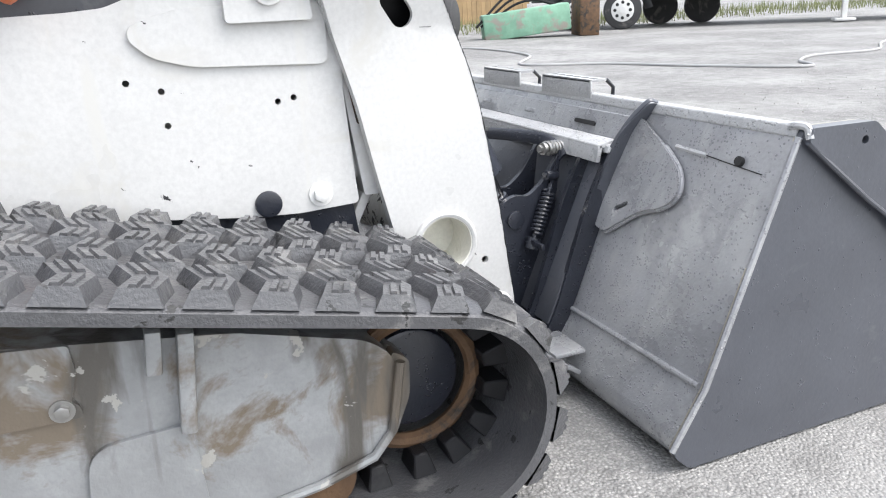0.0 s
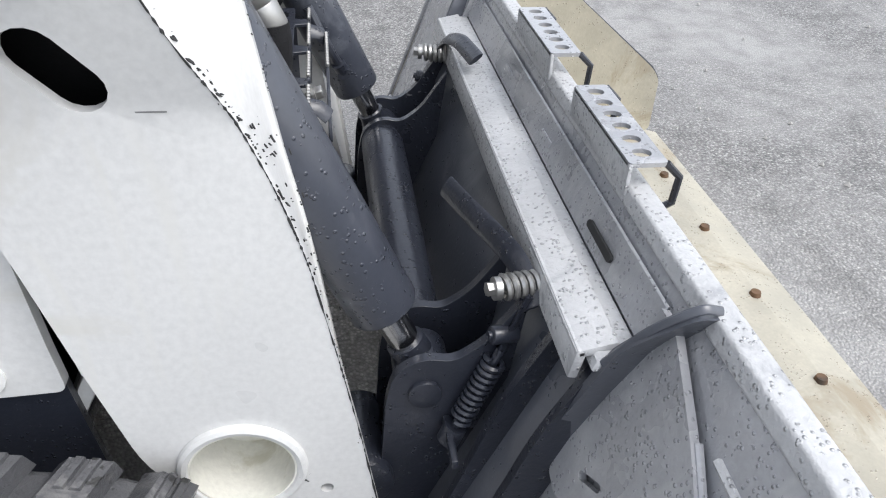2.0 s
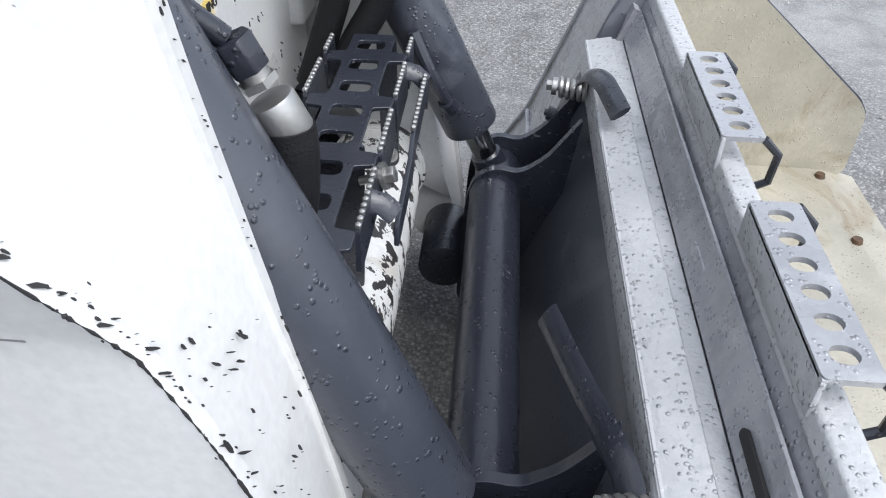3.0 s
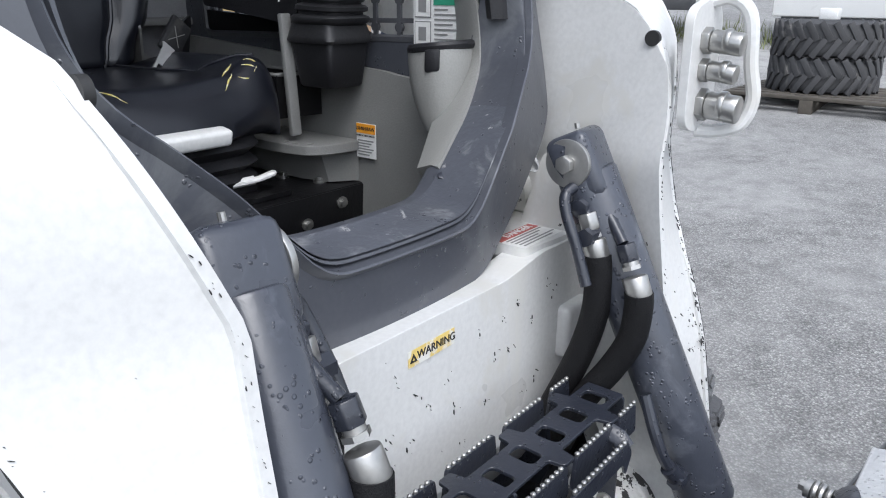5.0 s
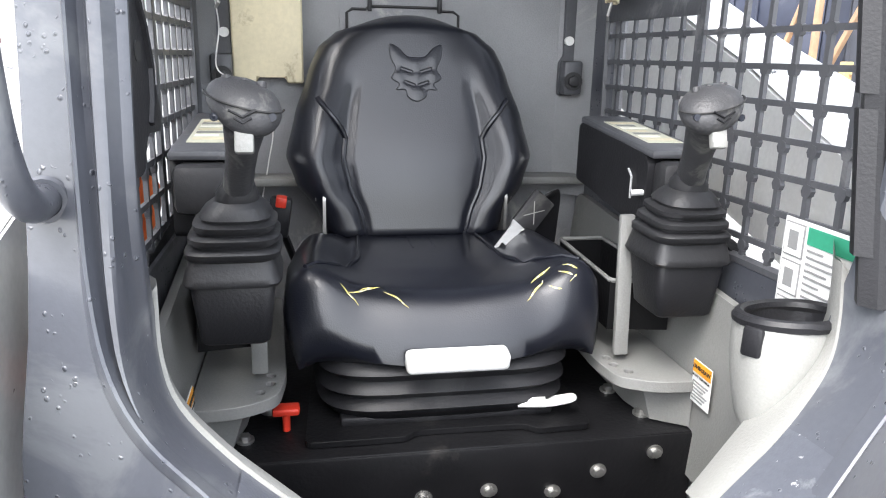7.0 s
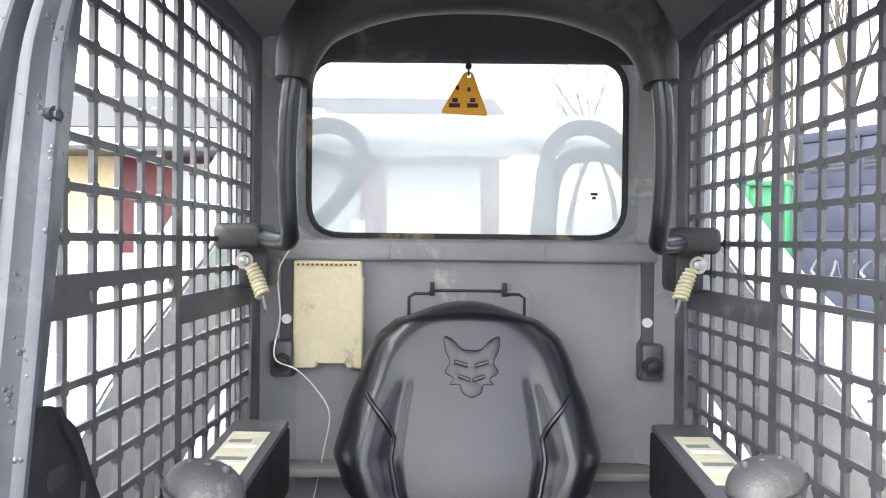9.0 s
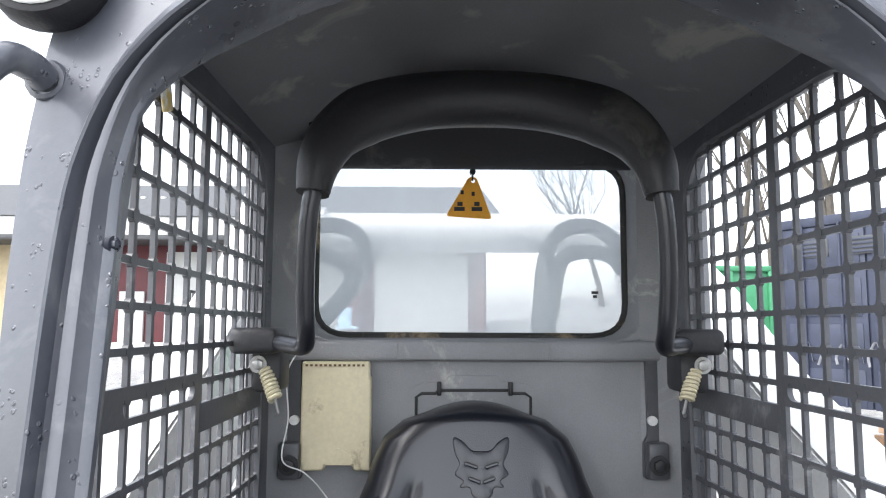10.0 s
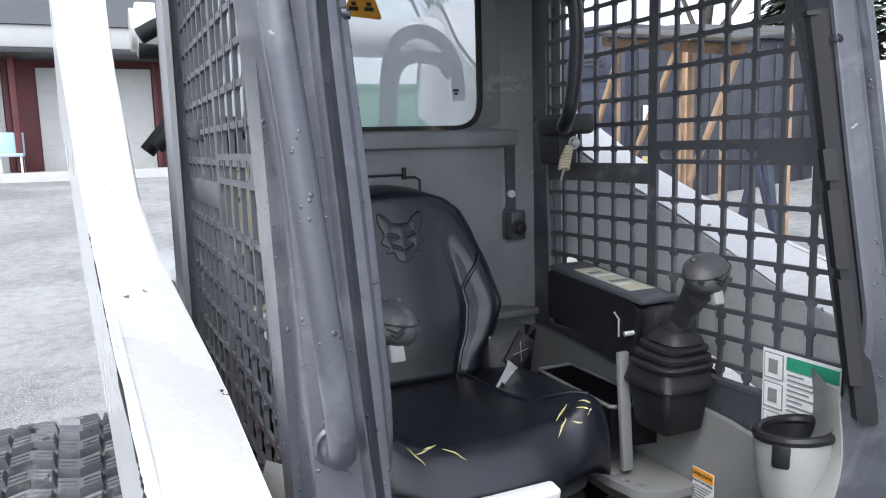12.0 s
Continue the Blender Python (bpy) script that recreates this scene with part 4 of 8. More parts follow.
# ---- tilt cylinders ----
def build_cylinder(side):
    t = thing("tilt_cylinder", (1.30, side * 0.345, 0.35), "blue-grey hydraulic tilt cylinder wet with drops, hoses beside it", "hydraulic cylinder", "tilt cylinders")
    top, low = Vector((1.013, side * 0.312, 0.955)), Vector((1.30, side * 0.352, 0.345))
    d = (low - top).normalized()
    end = top + d * 0.565
    part("barrel", rod(top + d * 0.02, end, 0.045, sides=40, bevel=0.006), CYL, t)
    part("rod", rod(end - d * 0.01, low, 0.021, sides=24), CHROME, t, "chrome rod")
    part("gland", rod(end - d * 0.006, end + d * 0.004, 0.030, sides=24), DARKSTEEL, t)
    part("rod_eye", merged(rod(low - d * 0.05, low, 0.026, 0.03, sides=24), rod(low - Vector((0, 0.035, 0)), low + Vector((0, 0.035, 0)), 0.038, sides=32, bevel=0.004)), DARKSTEEL, t)
    part("head_eye", moved(bevelled(box(-0.043, 0.043, -0.035, 0.035, -0.06, 0.043, 0.0), 0.016, 3), Matrix.Translation(top) @ d.to_track_quat("-Z", "Y").to_matrix().to_4x4()), CYL, t)
    inner = top - Vector((0, side * 0.036, 0))
    w = part("washer", rod(inner, inner - Vector((0, side * 0.008, 0)), 0.036, sides=36, bevel=0.0015), ZINC, t, "large zinc washer")
    part("bolt", hexbolt(inner - Vector((0, side * 0.008, 0)), (0, -side, 0), 0.014, 0.010, False), ZINC, w)
    part("grease_fitting", rod(top + Vector((-0.01, 0, 0.045)), top + Vector((-0.012, 0, 0.053)), 0.004, sides=10), ZINC, t)
    # hard line with fittings
    port = top + d * 0.11 + Vector((0.0, -side * 0.035, 0.0))
    part("port", rod(port, port + Vector((0, -side * 0.035, 0)), 0.014, sides=6), DARKSTEEL, t)
    q = Vector((0, -side * 0.062, 0))
    part("elbow_line", sweep(spline([top + d * 0.50 + q * 0.6, top + d * 0.47 + q * 1.15, top + d * 0.42 + q * 1.2, top + d * 0.36 + q]), 0.009, 10), DARKSTEEL, t)
    part("elbow_fitting", merged(rod(top + d * 0.50 + q * 0.5, top + d * 0.50 + q * 1.15, 0.013, sides=6), rod(top + d * 0.505 + q * 0.9, top + d * 0.475 + q * 1.15, 0.013, sides=12)), DARKSTEEL, t)
    # hard lines, nuts, crimped sleeves and sheathed hoses
    def at_side(q):
        return Vector((q[0], side * q[1], q[2]))
    loop = spline([at_side(q) for q in ((1.075, 0.236, 0.79), (1.052, 0.240, 0.845), (1.030, 0.246, 0.888), (1.022, 0.256, 0.914), (1.030, 0.280, 0.922), (1.052, 0.293, 0.908), (1.080, 0.290, 0.878), (1.106, 0.280, 0.850))])
    part("hard_line", sweep(loop, 0.0085, 12), DARKSTEEL, t, "bent steel hydraulic line")
    plug = at_side((1.038, 0.292, 0.896))
    part("line_plug", merged(rod(plug, at_side((1.040, 0.262, 0.893)), 0.015, sides=6, bevel=0.002), rod(at_side((1.040, 0.275, 0.893)), at_side((1.050, 0.273, 0.880)), 0.011, sides=14)), DARKSTEEL, t)
    ends = (((1.050, 0.273, 0.881), (1.066, 0.274, 0.838), ((1.074, 0.275, 0.80), (1.073, 0.276, 0.74), (1.060, 0.275, 0.68), (1.040, 0.270, 0.62), (1.015, 0.255, 0.55)), ZINC),
            ((1.112, 0.279, 0.845), (1.134, 0.276, 0.795), ((1.140, 0.277, 0.76), (1.134, 0.278, 0.71), (1.112, 0.274, 0.66), (1.082, 0.266, 0.61), (1.05, 0.25, 0.55)), DARKSTEEL))
    for nut, sl, tail, mat in ends:
        a, b = at_side(nut), at_side(sl)
        w = (b - a).normalized()
        part("nut", rod(a - w * 0.006, a + w * 0.020, 0.0155, sides=6, bevel=0.002), mat, t)
        part("collar", merged(rod(a + w * 0.018, a + w * 0.030, 0.0115, sides=20), rod(a + w * 0.026, a + w * 0.032, 0.0145, sides=6)), ZINC, t)
        part("sleeve", rod(b - w * 0.012, b + w * 0.020, 0.0185, sides=28, bevel=0.003), ZINC, t, "crimped zinc hose sleeve")
        part("hose", sweep(spline([b + w * 0.012] + [at_side(q) for q in tail]), 0.021, 14), HOSE, t, "black hose in a woven sheath")
    return t


for side in (-1, 1):
    build_cylinder(side)


# ---- step tread at the front ----
def build_step():
    t = thing("step_tread", (1.11, 0.0, 0.60), "dark perforated steel step tread with worn toothed edges", "step")
    n = 8
    holes = [rounded([(1.117 - 0.019, y - 0.014), (1.117 + 0.019, y - 0.014), (1.117 + 0.019, y + 0.014), (1.117 - 0.019, y + 0.014)], 0.010) for y in [0.205 - 0.061 * k for k in range(n)]]
    tabs = ((0.155, 0.185), (0.030, 0.062), (-0.095, -0.064), (-0.235, -0.20))
    line = [(1.088, -0.27), (1.146, -0.27)]
    for y0, y1 in tabs[::-1]:
        line += [(1.146, y0), (1.168, y0 + 0.004), (1.168, y1 - 0.004), (1.146, y1)]
    line += [(1.146, 0.24), (1.088, 0.24)]
    for y0, y1 in tabs:
        line += [(1.088, y1), (1.066, y1 - 0.004), (1.066, y0 + 0.004), (1.088, y0)]
    part("tread", plate(rounded(line, 0.004, 3), holes, 0.632, 0.637, axis="z", bevel=0.001), DARKSTEEL, t, "perforated dark steel strip")
    for x, s in ((1.064, -1), (1.166, 1)):
        for y0, y1 in ((0.165, 0.238), (0.045, 0.165), (-0.08, 0.045), (-0.215, -0.08)):
            count = int((y1 - y0 - 0.02) / 0.0105)
            bar = part("toothed_bar", plate(rounded([(y0 + 0.004, 0.590), (y0 + 0.012, 0.638), (y1 - 0.012, 0.638), (y1 - 0.004, 0.590)], 0.006), [], x + s * 0.001, x + s * 0.006, axis="x", bevel=0.001), DARKSTEEL, t)
            part("worn_teeth", merged(*[box(x + min(s * 0.0005, s * 0.0065), x + max(s * 0.0005, s * 0.0065), y0 + 0.013 + 0.0105 * k, y0 + 0.0195 + 0.0105 * k, 0.636, 0.643, 0.002, 1) for k in range(count)]), ZINC, bar, "teeth worn to bare metal")
    rail = [(0.165, 0.600), (0.150, 0.625), (0.0, 0.622), (-0.03, 0.606), (-0.14, 0.602), (-0.15, 0.575), (-0.02, 0.575), (0.01, 0.592), (0.14, 0.594), (0.15, 0.570)]
    outer = part("outer_rail", plate(rounded(rail, 0.008, 3), [], 1.194, 1.199, axis="x", bevel=0.001), DARKSTEEL, t)
    part("worn_teeth", merged(*[box(1.1935, 1.1995, 0.005 + 0.011 * k, 0.012 + 0.011 * k, 0.622, 0.630, 0.002, 1) for k in range(13)]), ZINC, outer, "teeth worn to bare metal")
    for y in (0.152, -0.142):
        part("rail_arm", sweep([(1.168, y, 0.628), (1.184, y, 0.624), (1.196, y, 0.612)], 0.012, 8, flat=0.25), DARKSTEEL, t)
    part("hanger", plate(rounded([(1.118, 0.63), (1.146, 0.63), (1.146, 0.43), (1.134, 0.42), (1.120, 0.43)], 0.006), [], 0.241, 0.246), DARKSTEEL, t)
    part("hanger_bolt", hexbolt((1.132, 0.241, 0.445), (0, -1, 0), 0.009), ZINC, t)
    part("end_skirt", plate(rounded([(1.07, 0.634), (1.165, 0.634), (1.150, 0.47), (1.085, 0.47)], 0.008), [], -0.276, -0.271), DARKSTEEL, t)
    part("support", plate(rounded([(1.085, 0.633), (1.15, 0.633), (1.14, 0.43), (1.10, 0.43)], 0.006), [], -0.05, -0.045), DARKSTEEL, t)
    part("fixing_bolt", merged(hexbolt((1.176, -0.085, 0.620), (1, 0, 0.3), 0.010, 0.010), rod((1.15, -0.085, 0.612), (1.178, -0.085, 0.620), 0.005, sides=10)), ZINC, t)


build_step()

# ---- bucket ----
BK = 0.97


def build_bucket():
    t = thing("bucket", (1.7, 0, 0), "grey painted loader bucket with worn edges, wet with drops", "bucket")
    # shell: back sheet, heel and floor in one bent sheet
    line = [(1.546, 0.600), (1.530, 0.57), (1.376, 0.156), (1.316, 0.06), (1.325, 0.022), (1.36, 0.010), (2.10, 0.010)]
    inner = [(1.560, 0.590), (1.545, 0.56), (1.393, 0.156), (1.335, 0.066), (1.342, 0.038), (1.365, 0.026), (2.10, 0.026)]
    prof = rounded(line, [0, 0.02, 0.01, 0.02, 0.02, 0.01, 0], 3)
    prof_in = rounded(inner, [0, 0.02, 0.01, 0.02, 0.02, 0.01, 0], 3)
    part("shell", plate(prof + prof_in[::-1], [], -BK + 0.012, BK - 0.012), BUCKET, t, "grey back sheet with sky sheen in its colour and water drops")
    part("inside_lining", plate([(x + 0.004, z + 0.003) for x, z in prof_in] + [(x + 0.007, z + 0.006) for x, z in prof_in[::-1]], [], -BK + 0.014, BK - 0.014), BUCKET_IN, t, "worn beige inside of the bucket")
    part("back_seam", rod((1.372, -BK + 0.02, 0.156), (1.372, BK - 0.02, 0.156), 0.006, sides=10), BUCKET, t)
    part("top_lip", merged(plate(rounded([(1.537, 0.588), (1.544, 0.609), (1.572, 0.609), (1.577, 0.598), (1.567, 0.582)], 0.005), [], -BK + 0.012, BK - 0.012)), LIPMETAL, t, "worn metal top lip with its wet highlight put into the colour")
    part("cutting_edge", plate(rounded([(2.0, 0.0), (2.0, 0.030), (2.13, 0.030), (2.225, 0.006), (2.225, 0.0)], 0.002), [], -BK, BK), BUCKET_IN, t, "worn cutting edge")
    for k in range(7):
        y = -0.154 + 0.268 * (k - 3) + 0.27
        part("edge_bolt", rod((2.12, y, 0.028), (2.12, y, 0.040), 0.014, 0.011, sides=14), RUST, t)
    for side in (-1, 1):
        y = side * BK
        out = rounded([(1.546, 0.607), (1.695, 0.605), (2.165, 0.225), (2.19, 0.19), (2.19, 0.03), (2.15, 0.002), (1.345, 0.004), (1.304, 0.042), (1.374, 0.156)], [0.015, 0.02, 0.02, 0.02, 0.01, 0.01, 0.01, 0.02, 0.01])
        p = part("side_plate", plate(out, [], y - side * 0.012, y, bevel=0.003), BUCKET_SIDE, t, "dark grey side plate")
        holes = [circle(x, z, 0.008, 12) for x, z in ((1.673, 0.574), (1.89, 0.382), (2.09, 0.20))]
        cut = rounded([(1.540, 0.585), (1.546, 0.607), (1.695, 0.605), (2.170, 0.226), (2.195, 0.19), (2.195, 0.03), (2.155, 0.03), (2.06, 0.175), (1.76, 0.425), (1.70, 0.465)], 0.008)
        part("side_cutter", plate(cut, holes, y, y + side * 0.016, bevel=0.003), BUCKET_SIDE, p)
        part("weld_bead", sweep([(1.543, y + side * 0.010, 0.583), (1.70, y + side * 0.016, 0.463), (1.76, y + side * 0.016, 0.423), (2.06, y + side * 0.016, 0.173)], 0.005, 8), BUCKET_SIDE, p)
        part("inside_face", plate([(x, z) for x, z in out], [], y - side * 0.013, y - side * 0.016), BUCKET_IN, p)
        part("corner_weld", sweep(spline([(1.545, y - side * 0.03, 0.605), (1.542, y - side * 0.012, 0.609), (1.546, y + side * 0.004, 0.606), (1.546, y + side * 0.012, 0.588)]), 0.007, 8), LIPMETAL, p)
        part("edge_weld", sweep([(1.538, y - side * 0.004, 0.590), (1.373, y - side * 0.004, 0.157), (1.306, y - side * 0.004, 0.047)], 0.006, 8), BUCKET, p)
    # stiffener plate and ear on the back, each side of the coupling frame
    for side in (-1, 1):
        def on_back(y, z, off):
            return Vector((1.374 + (z - 0.156) * 0.372 - off * 0.92, y, z + off * 0.385))
        shape = rounded([(0.535, 0.603), (0.562, 0.585), (0.684, 0.523), (0.738, 0.491), (0.755, 0.448), (0.72, 0.416), (0.662, 0.40), (0.57, 0.335), (0.535, 0.34)], [0.0, 0.01, 0.03, 0.03, 0.03, 0.03, 0.03, 0.01, 0.01])
        bm = plate([(side * a, b) for a, b in shape], [slot(side * 0.60, 0.395, 0.045, 0.010, 0.5 * side)], 0, 1, axis="x")
        for v in bm.verts:
            v.co = on_back(v.co.y, min(v.co.z, 0.575), 0.004 + 0.011 * v.co.x)
        part("stiffener_plate", bm, BUCKET, t, "welded stiffener plate")
        part("stiffener_weld", sweep([on_back(side * a, min(b, 0.575), 0.006) for a, b in shape[8:-8]], 0.005, 8), BUCKET, t)
        ear = rounded([(1.555, 0.607), (1.524, 0.612), (1.475, 0.555), (1.41, 0.36), (1.355, 0.12), (1.37, 0.11), (1.42, 0.31), (1.53, 0.56)], [0.006, 0.01, 0.02, 0.02, 0.005, 0.005, 0.01, 0.01])
        wing = plate(ear, [], side * 0.515, side * 0.527, bevel=0.002)
        for v in wing.verts:
            v.co.y += side * 0.9 * max(0.0, v.co.z - 0.42) ** 1.6
        part("coupling_ear", wing, BUCKET_SIDE, t)
        part("ear_flange", sweep(spline([(1.552, side * 0.580, 0.611), (1.526, side * 0.582, 0.615), (1.492, side * 0.565, 0.577), (1.462, side * 0.545, 0.518)]), 0.005, 8, flat=0.5), BUCKET_SIDE, t, "wet flange along the ear")
        part("foot_bracket", merged(box(1.255, 1.33, side * 0.60 - 0.055, side * 0.60 + 0.055, 0.105, 0.115, 0.003), moved(box(-0.04, 0.04, -0.055, 0.055, -0.005, 0.005, 0.002), Matrix.Translation((1.285, side * 0.60, 0.082)) @ pose(0, 0, 0, 0, 35, 0))), BUCKET, t)
    # sloping upper wedge rail and raised patches
    def wedge(y0, y1, z0, z1, off, thick, mat, label=""):
        bm = box(0, 1, y0, y1, 0, 1, 0)
        for v in bm.verts:
            zz = z0 + (z1 - z0) * v.co.z
            v.co = Vector((1.374 + (zz - 0.156) * 0.372 - (off + thick * v.co.x), v.co.y, zz))
        return part("rail_plate", bevelled(bm, 0.003, 1), mat, t, label)
    wedge(-0.545, 0.545, 0.505, 0.522, 0.002, 0.05, LIPMETAL, "metal rail with water drops, wet highlight put into its colour")
    wedge(-0.53, 0.545, 0.524, 0.5775, 0.0015, 0.004, BUCKET, "grey back sheet above the rail, wet with drops")
    # Solid black plate stands in for the shade inside the slot.
    part("slot_dark", moved(plate(slot(0, 0, 0.085, 0.010, 0.0), [], -0.002, 0.002, axis="x"), Matrix.Translation((1.5112, -0.368, 0.548)) @ pose(0, 0, 0, 0, 22, 0)), INK, t)
    for y, ln in ((0.16, 0.05), (-0.10, 0.05)):
        part("weld_mark", moved(box(-0.003, 0.003, -ln / 2, ln / 2, -0.006, 0.006, 0.002), Matrix.Translation((1.5152, y, 0.548)) @ pose(0, 0, 0, 0, 22, 0)), BUCKET, t)
    part("scrape", sweep([(1.516, -0.69, 0.536), (1.515, -0.73, 0.534), (1.514, -0.778, 0.532)], 0.005, 6), LIPMETAL, t)
    part("scratch", sweep([(1.514, -0.778, 0.532), (1.512, -0.85, 0.526), (1.510, -0.92, 0.521)], 0.0012, 6), INK, t)
    # Black disc in place of a hole, its inner shade as colour.
    part("drain_hole", rod((1.508, -0.864, 0.537), (1.522, -0.864, 0.531), 0.009, sides=14), INK, t)
    # perforated steps on the lip
    for y0, y1 in ((-0.35, -0.122), (0.0, 0.225)):
        hs = [slot(1.562, y0 + 0.026 + (y1 - y0 - 0.05) * k / 5, 0.024, 0.020, 0.0) for k in range(6)]
        b = part("lip_step", plate(rounded([(1.538, y0), (1.586, y0), (1.586, y1), (1.538, y1)], 0.006), hs, 0.636, 0.642, axis="z"), BUCKET, t, "perforated step bracket")
        for yl in (y0 + 0.003, y1 - 0.003):
            part("step_leg", sweep([(1.585, yl, 0.639), (1.605, yl, 0.62), (1.603, yl, 0.585), (1.585, yl, 0.575)], 0.005, 8), DARKSTEEL, b)
        part("step_back", box(1.538, 1.543, y0, y1, 0.598, 0.640, 0.001), LIPMETAL, b)
    return t


build_bucket()


# ---- coupling frame between arms and bucket ----
def build_coupling():
    t = thing("coupling_frame", (1.33, 0, 0.15), "dark blue-grey steel quick coupling frame with levers and springs", "coupling frame")
    part("cross_tube", rod((1.298, -0.29, 0.35), (1.298, 0.29, 0.35), 0.042, sides=40), DARKSTEEL, t)
    part("face_plate", moved(box(-0.006, 0.006, -0.53, 0.53, -0.20, 0.20, 0.003), Matrix.Translation((1.392, 0, 0.31)) @ pose(0, 0, 0, 0, 22.5, 0)), BUCKET_SIDE, t)
    part("top_bar", moved(box(-0.024, 0.024, -0.53, 0.53, -0.006, 0.006, 0.004), Matrix.Translation((1.462, 0, 0.522)) @ pose(0, 0, 0, 0, -12, 0)), LIPMETAL, t, "metal top bar covered with drops, wet highlight put into its colour")
    part("top_bar_edge", moved(box(-0.006, 0.006, -0.53, 0.53, -0.02, 0.02, 0.003), Matrix.Translation((1.442, 0, 0.504)) @ pose(0, 0, 0, 0, 10, 0)), LIPMETAL, t)
    for side in (-1, 1):
        ear = rounded([(1.425, 0.50), (1.375, 0.425), (1.335, 0.395), (1.30, 0.405), (1.262, 0.385), (1.25, 0.34), (1.245, 0.25), (1.24, 0.12), (1.27, 0.08), (1.33, 0.09), (1.40, 0.30)], [0.01, 0.02, 0.02, 0.03, 0.03, 0.03, 0.03, 0.02, 0.02, 0.02, 0.02])
        part("inner_ear", plate(ear, [], side * 0.283, side * 0.297, bevel=0.003), DARKSTEEL, t)
        part("outer_ear", plate(ear, [], side * 0.388, side * 0.402, bevel=0.003), DARKSTEEL, t)
        part("pin_head", rod((1.30, side * 0.40, 0.345), (1.30, side * 0.409, 0.345), 0.022, sides=24, bevel=0.002), DARKSTEEL, t)
        part("pin_cap", rod((1.30, side * 0.262, 0.345), (1.30, side * 0.285, 0.345), 0.036, sides=32, bevel=0.006), DARKSTEEL, t)
        wing = rounded([(1.462, 0.512), (1.443, 0.506), (1.39, 0.40), (1.31, 0.16), (1.262, 0.07), (1.31, 0.055), (1.37, 0.20), (1.47, 0.46)], [0.005, 0.02, 0.04, 0.04, 0.01, 0.01, 0.02, 0.02])
        part("side_wing", plate(wing, [circle(1.335, 0.165, 0.012, 14)], side * 0.455, side * 0.469, bevel=0.003), DARKSTEEL, t)
        part("end_wing", plate([(x + 0.02, z) for x, z in wing], [], side * 0.522, side * 0.536, bevel=0.003), DARKSTEEL, t)
        part("wing_foot", box(1.252, 1.33, side * 0.46 - 0.03, side * 0.46 + 0.03, 0.055, 0.07, 0.004), DARKSTEEL, t)
        lever = part("lever", sweep(spline([(1.425, side * 0.405, 0.478), (1.42, side * 0.36, 0.505), (1.405, side * 0.32, 0.515), (1.378, side * 0.24, 0.514), (1.356, side * 0.162, 0.510)] if side < 0 else [(1.425, side * 0.405, 0.478), (1.43, side * 0.37, 0.53), (1.445, side * 0.31, 0.553), (1.455, side * 0.25, 0.556), (1.462, side * 0.20, 0.556)]), 0.016, 8, flat=0.28), DARKSTEEL, t, "flat lock lever")
        part("lever_spring", coil((1.392, side * 0.388, 0.500), (1.440, side * 0.378, 0.497), 0.014, 0.0042, 5), ZINC, lever)
        part("spring_bolt", merged(rod((1.375, side * 0.391, 0.501), (1.45, side * 0.377, 0.497), 0.0065, sides=10), rod((1.380, side * 0.390, 0.5005), (1.388, side * 0.389, 0.5), 0.0145, sides=16), rod((1.371, side * 0.3915, 0.501), (1.380, side * 0.390, 0.5005), 0.009, sides=6)), ZINC, lever)
        link = part("link", merged(sweep([(1.425, side * 0.397, 0.492), (1.405, side * 0.402, 0.44), (1.392, side * 0.408, 0.41)], 0.012, 8, flat=0.35)), DARKSTEEL, t)
        part("link_bolt", merged(rod((1.378, side * 0.408, 0.442), (1.412, side * 0.400, 0.436), 0.012, sides=18, bevel=0.002), rod((1.374, side * 0.409, 0.4425), (1.380, side * 0.4075, 0.442), 0.006, sides=12)), DARKSTEEL, link)
        part("lock_spring", coil((1.386, side * 0.412, 0.405), (1.345, side * 0.42, 0.31), 0.0125, 0.0042, 11), DARKSTEEL, t)
        part("lock_rod", rod((1.392, side * 0.41, 0.42), (1.335, side * 0.422, 0.29), 0.006, sides=10), DARKSTEEL, t)
        part("rod_guide", merged(rod((1.34, side * 0.421, 0.30), (1.33, side * 0.423, 0.275), 0.016, sides=12), box(1.325, 1.335, side * 0.43 - 0.05, side * 0.43 + 0.03, 0.285, 0.30, 0.003)), DARKSTEEL, t)
        part("pivot_sleeve", rod((1.215, side * 0.28, 0.19), (1.215, side * 0.42, 0.19), 0.045, sides=28, bevel=0.004), DARKSTEEL, t)
    return t


build_coupling()

# ---- cab ----
def front_x(z, y=0.36):
    """The door frame's front plane: upright below, leaning back above, and falling back towards its sides."""
    return 0.94 - 0.18 * max(0.0, z - 1.0) - 0.06 * (y / 0.42) ** 2


# Half outlines of the door frame, point by point: outer edge, raised rim, and inner edge of the reveal.
OUT_HALF = [(0.0, 0.778), (0.08, 0.778), (0.15, 0.779), (0.20, 0.792), (0.24, 0.820), (0.30, 0.863), (0.37, 0.915), (0.415, 0.947), (0.441, 0.987), (0.446, 1.06), (0.432, 1.21), (0.432, 1.50), (0.442, 1.67), (0.444, 1.79), (0.425, 1.93), (0.35, 2.03), (0.20, 2.065), (0.0, 2.07)]
RIM_HALF = [(0.0, 0.880), (0.07, 0.880), (0.12, 0.882), (0.152, 0.898), (0.185, 0.932), (0.235, 0.990), (0.29, 1.045), (0.338, 1.090), (0.366, 1.138), (0.379, 1.20), (0.385, 1.30), (0.390, 1.50), (0.392, 1.67), (0.382, 1.76), (0.345, 1.84), (0.265, 1.907), (0.13, 1.953), (0.0, 1.963)]
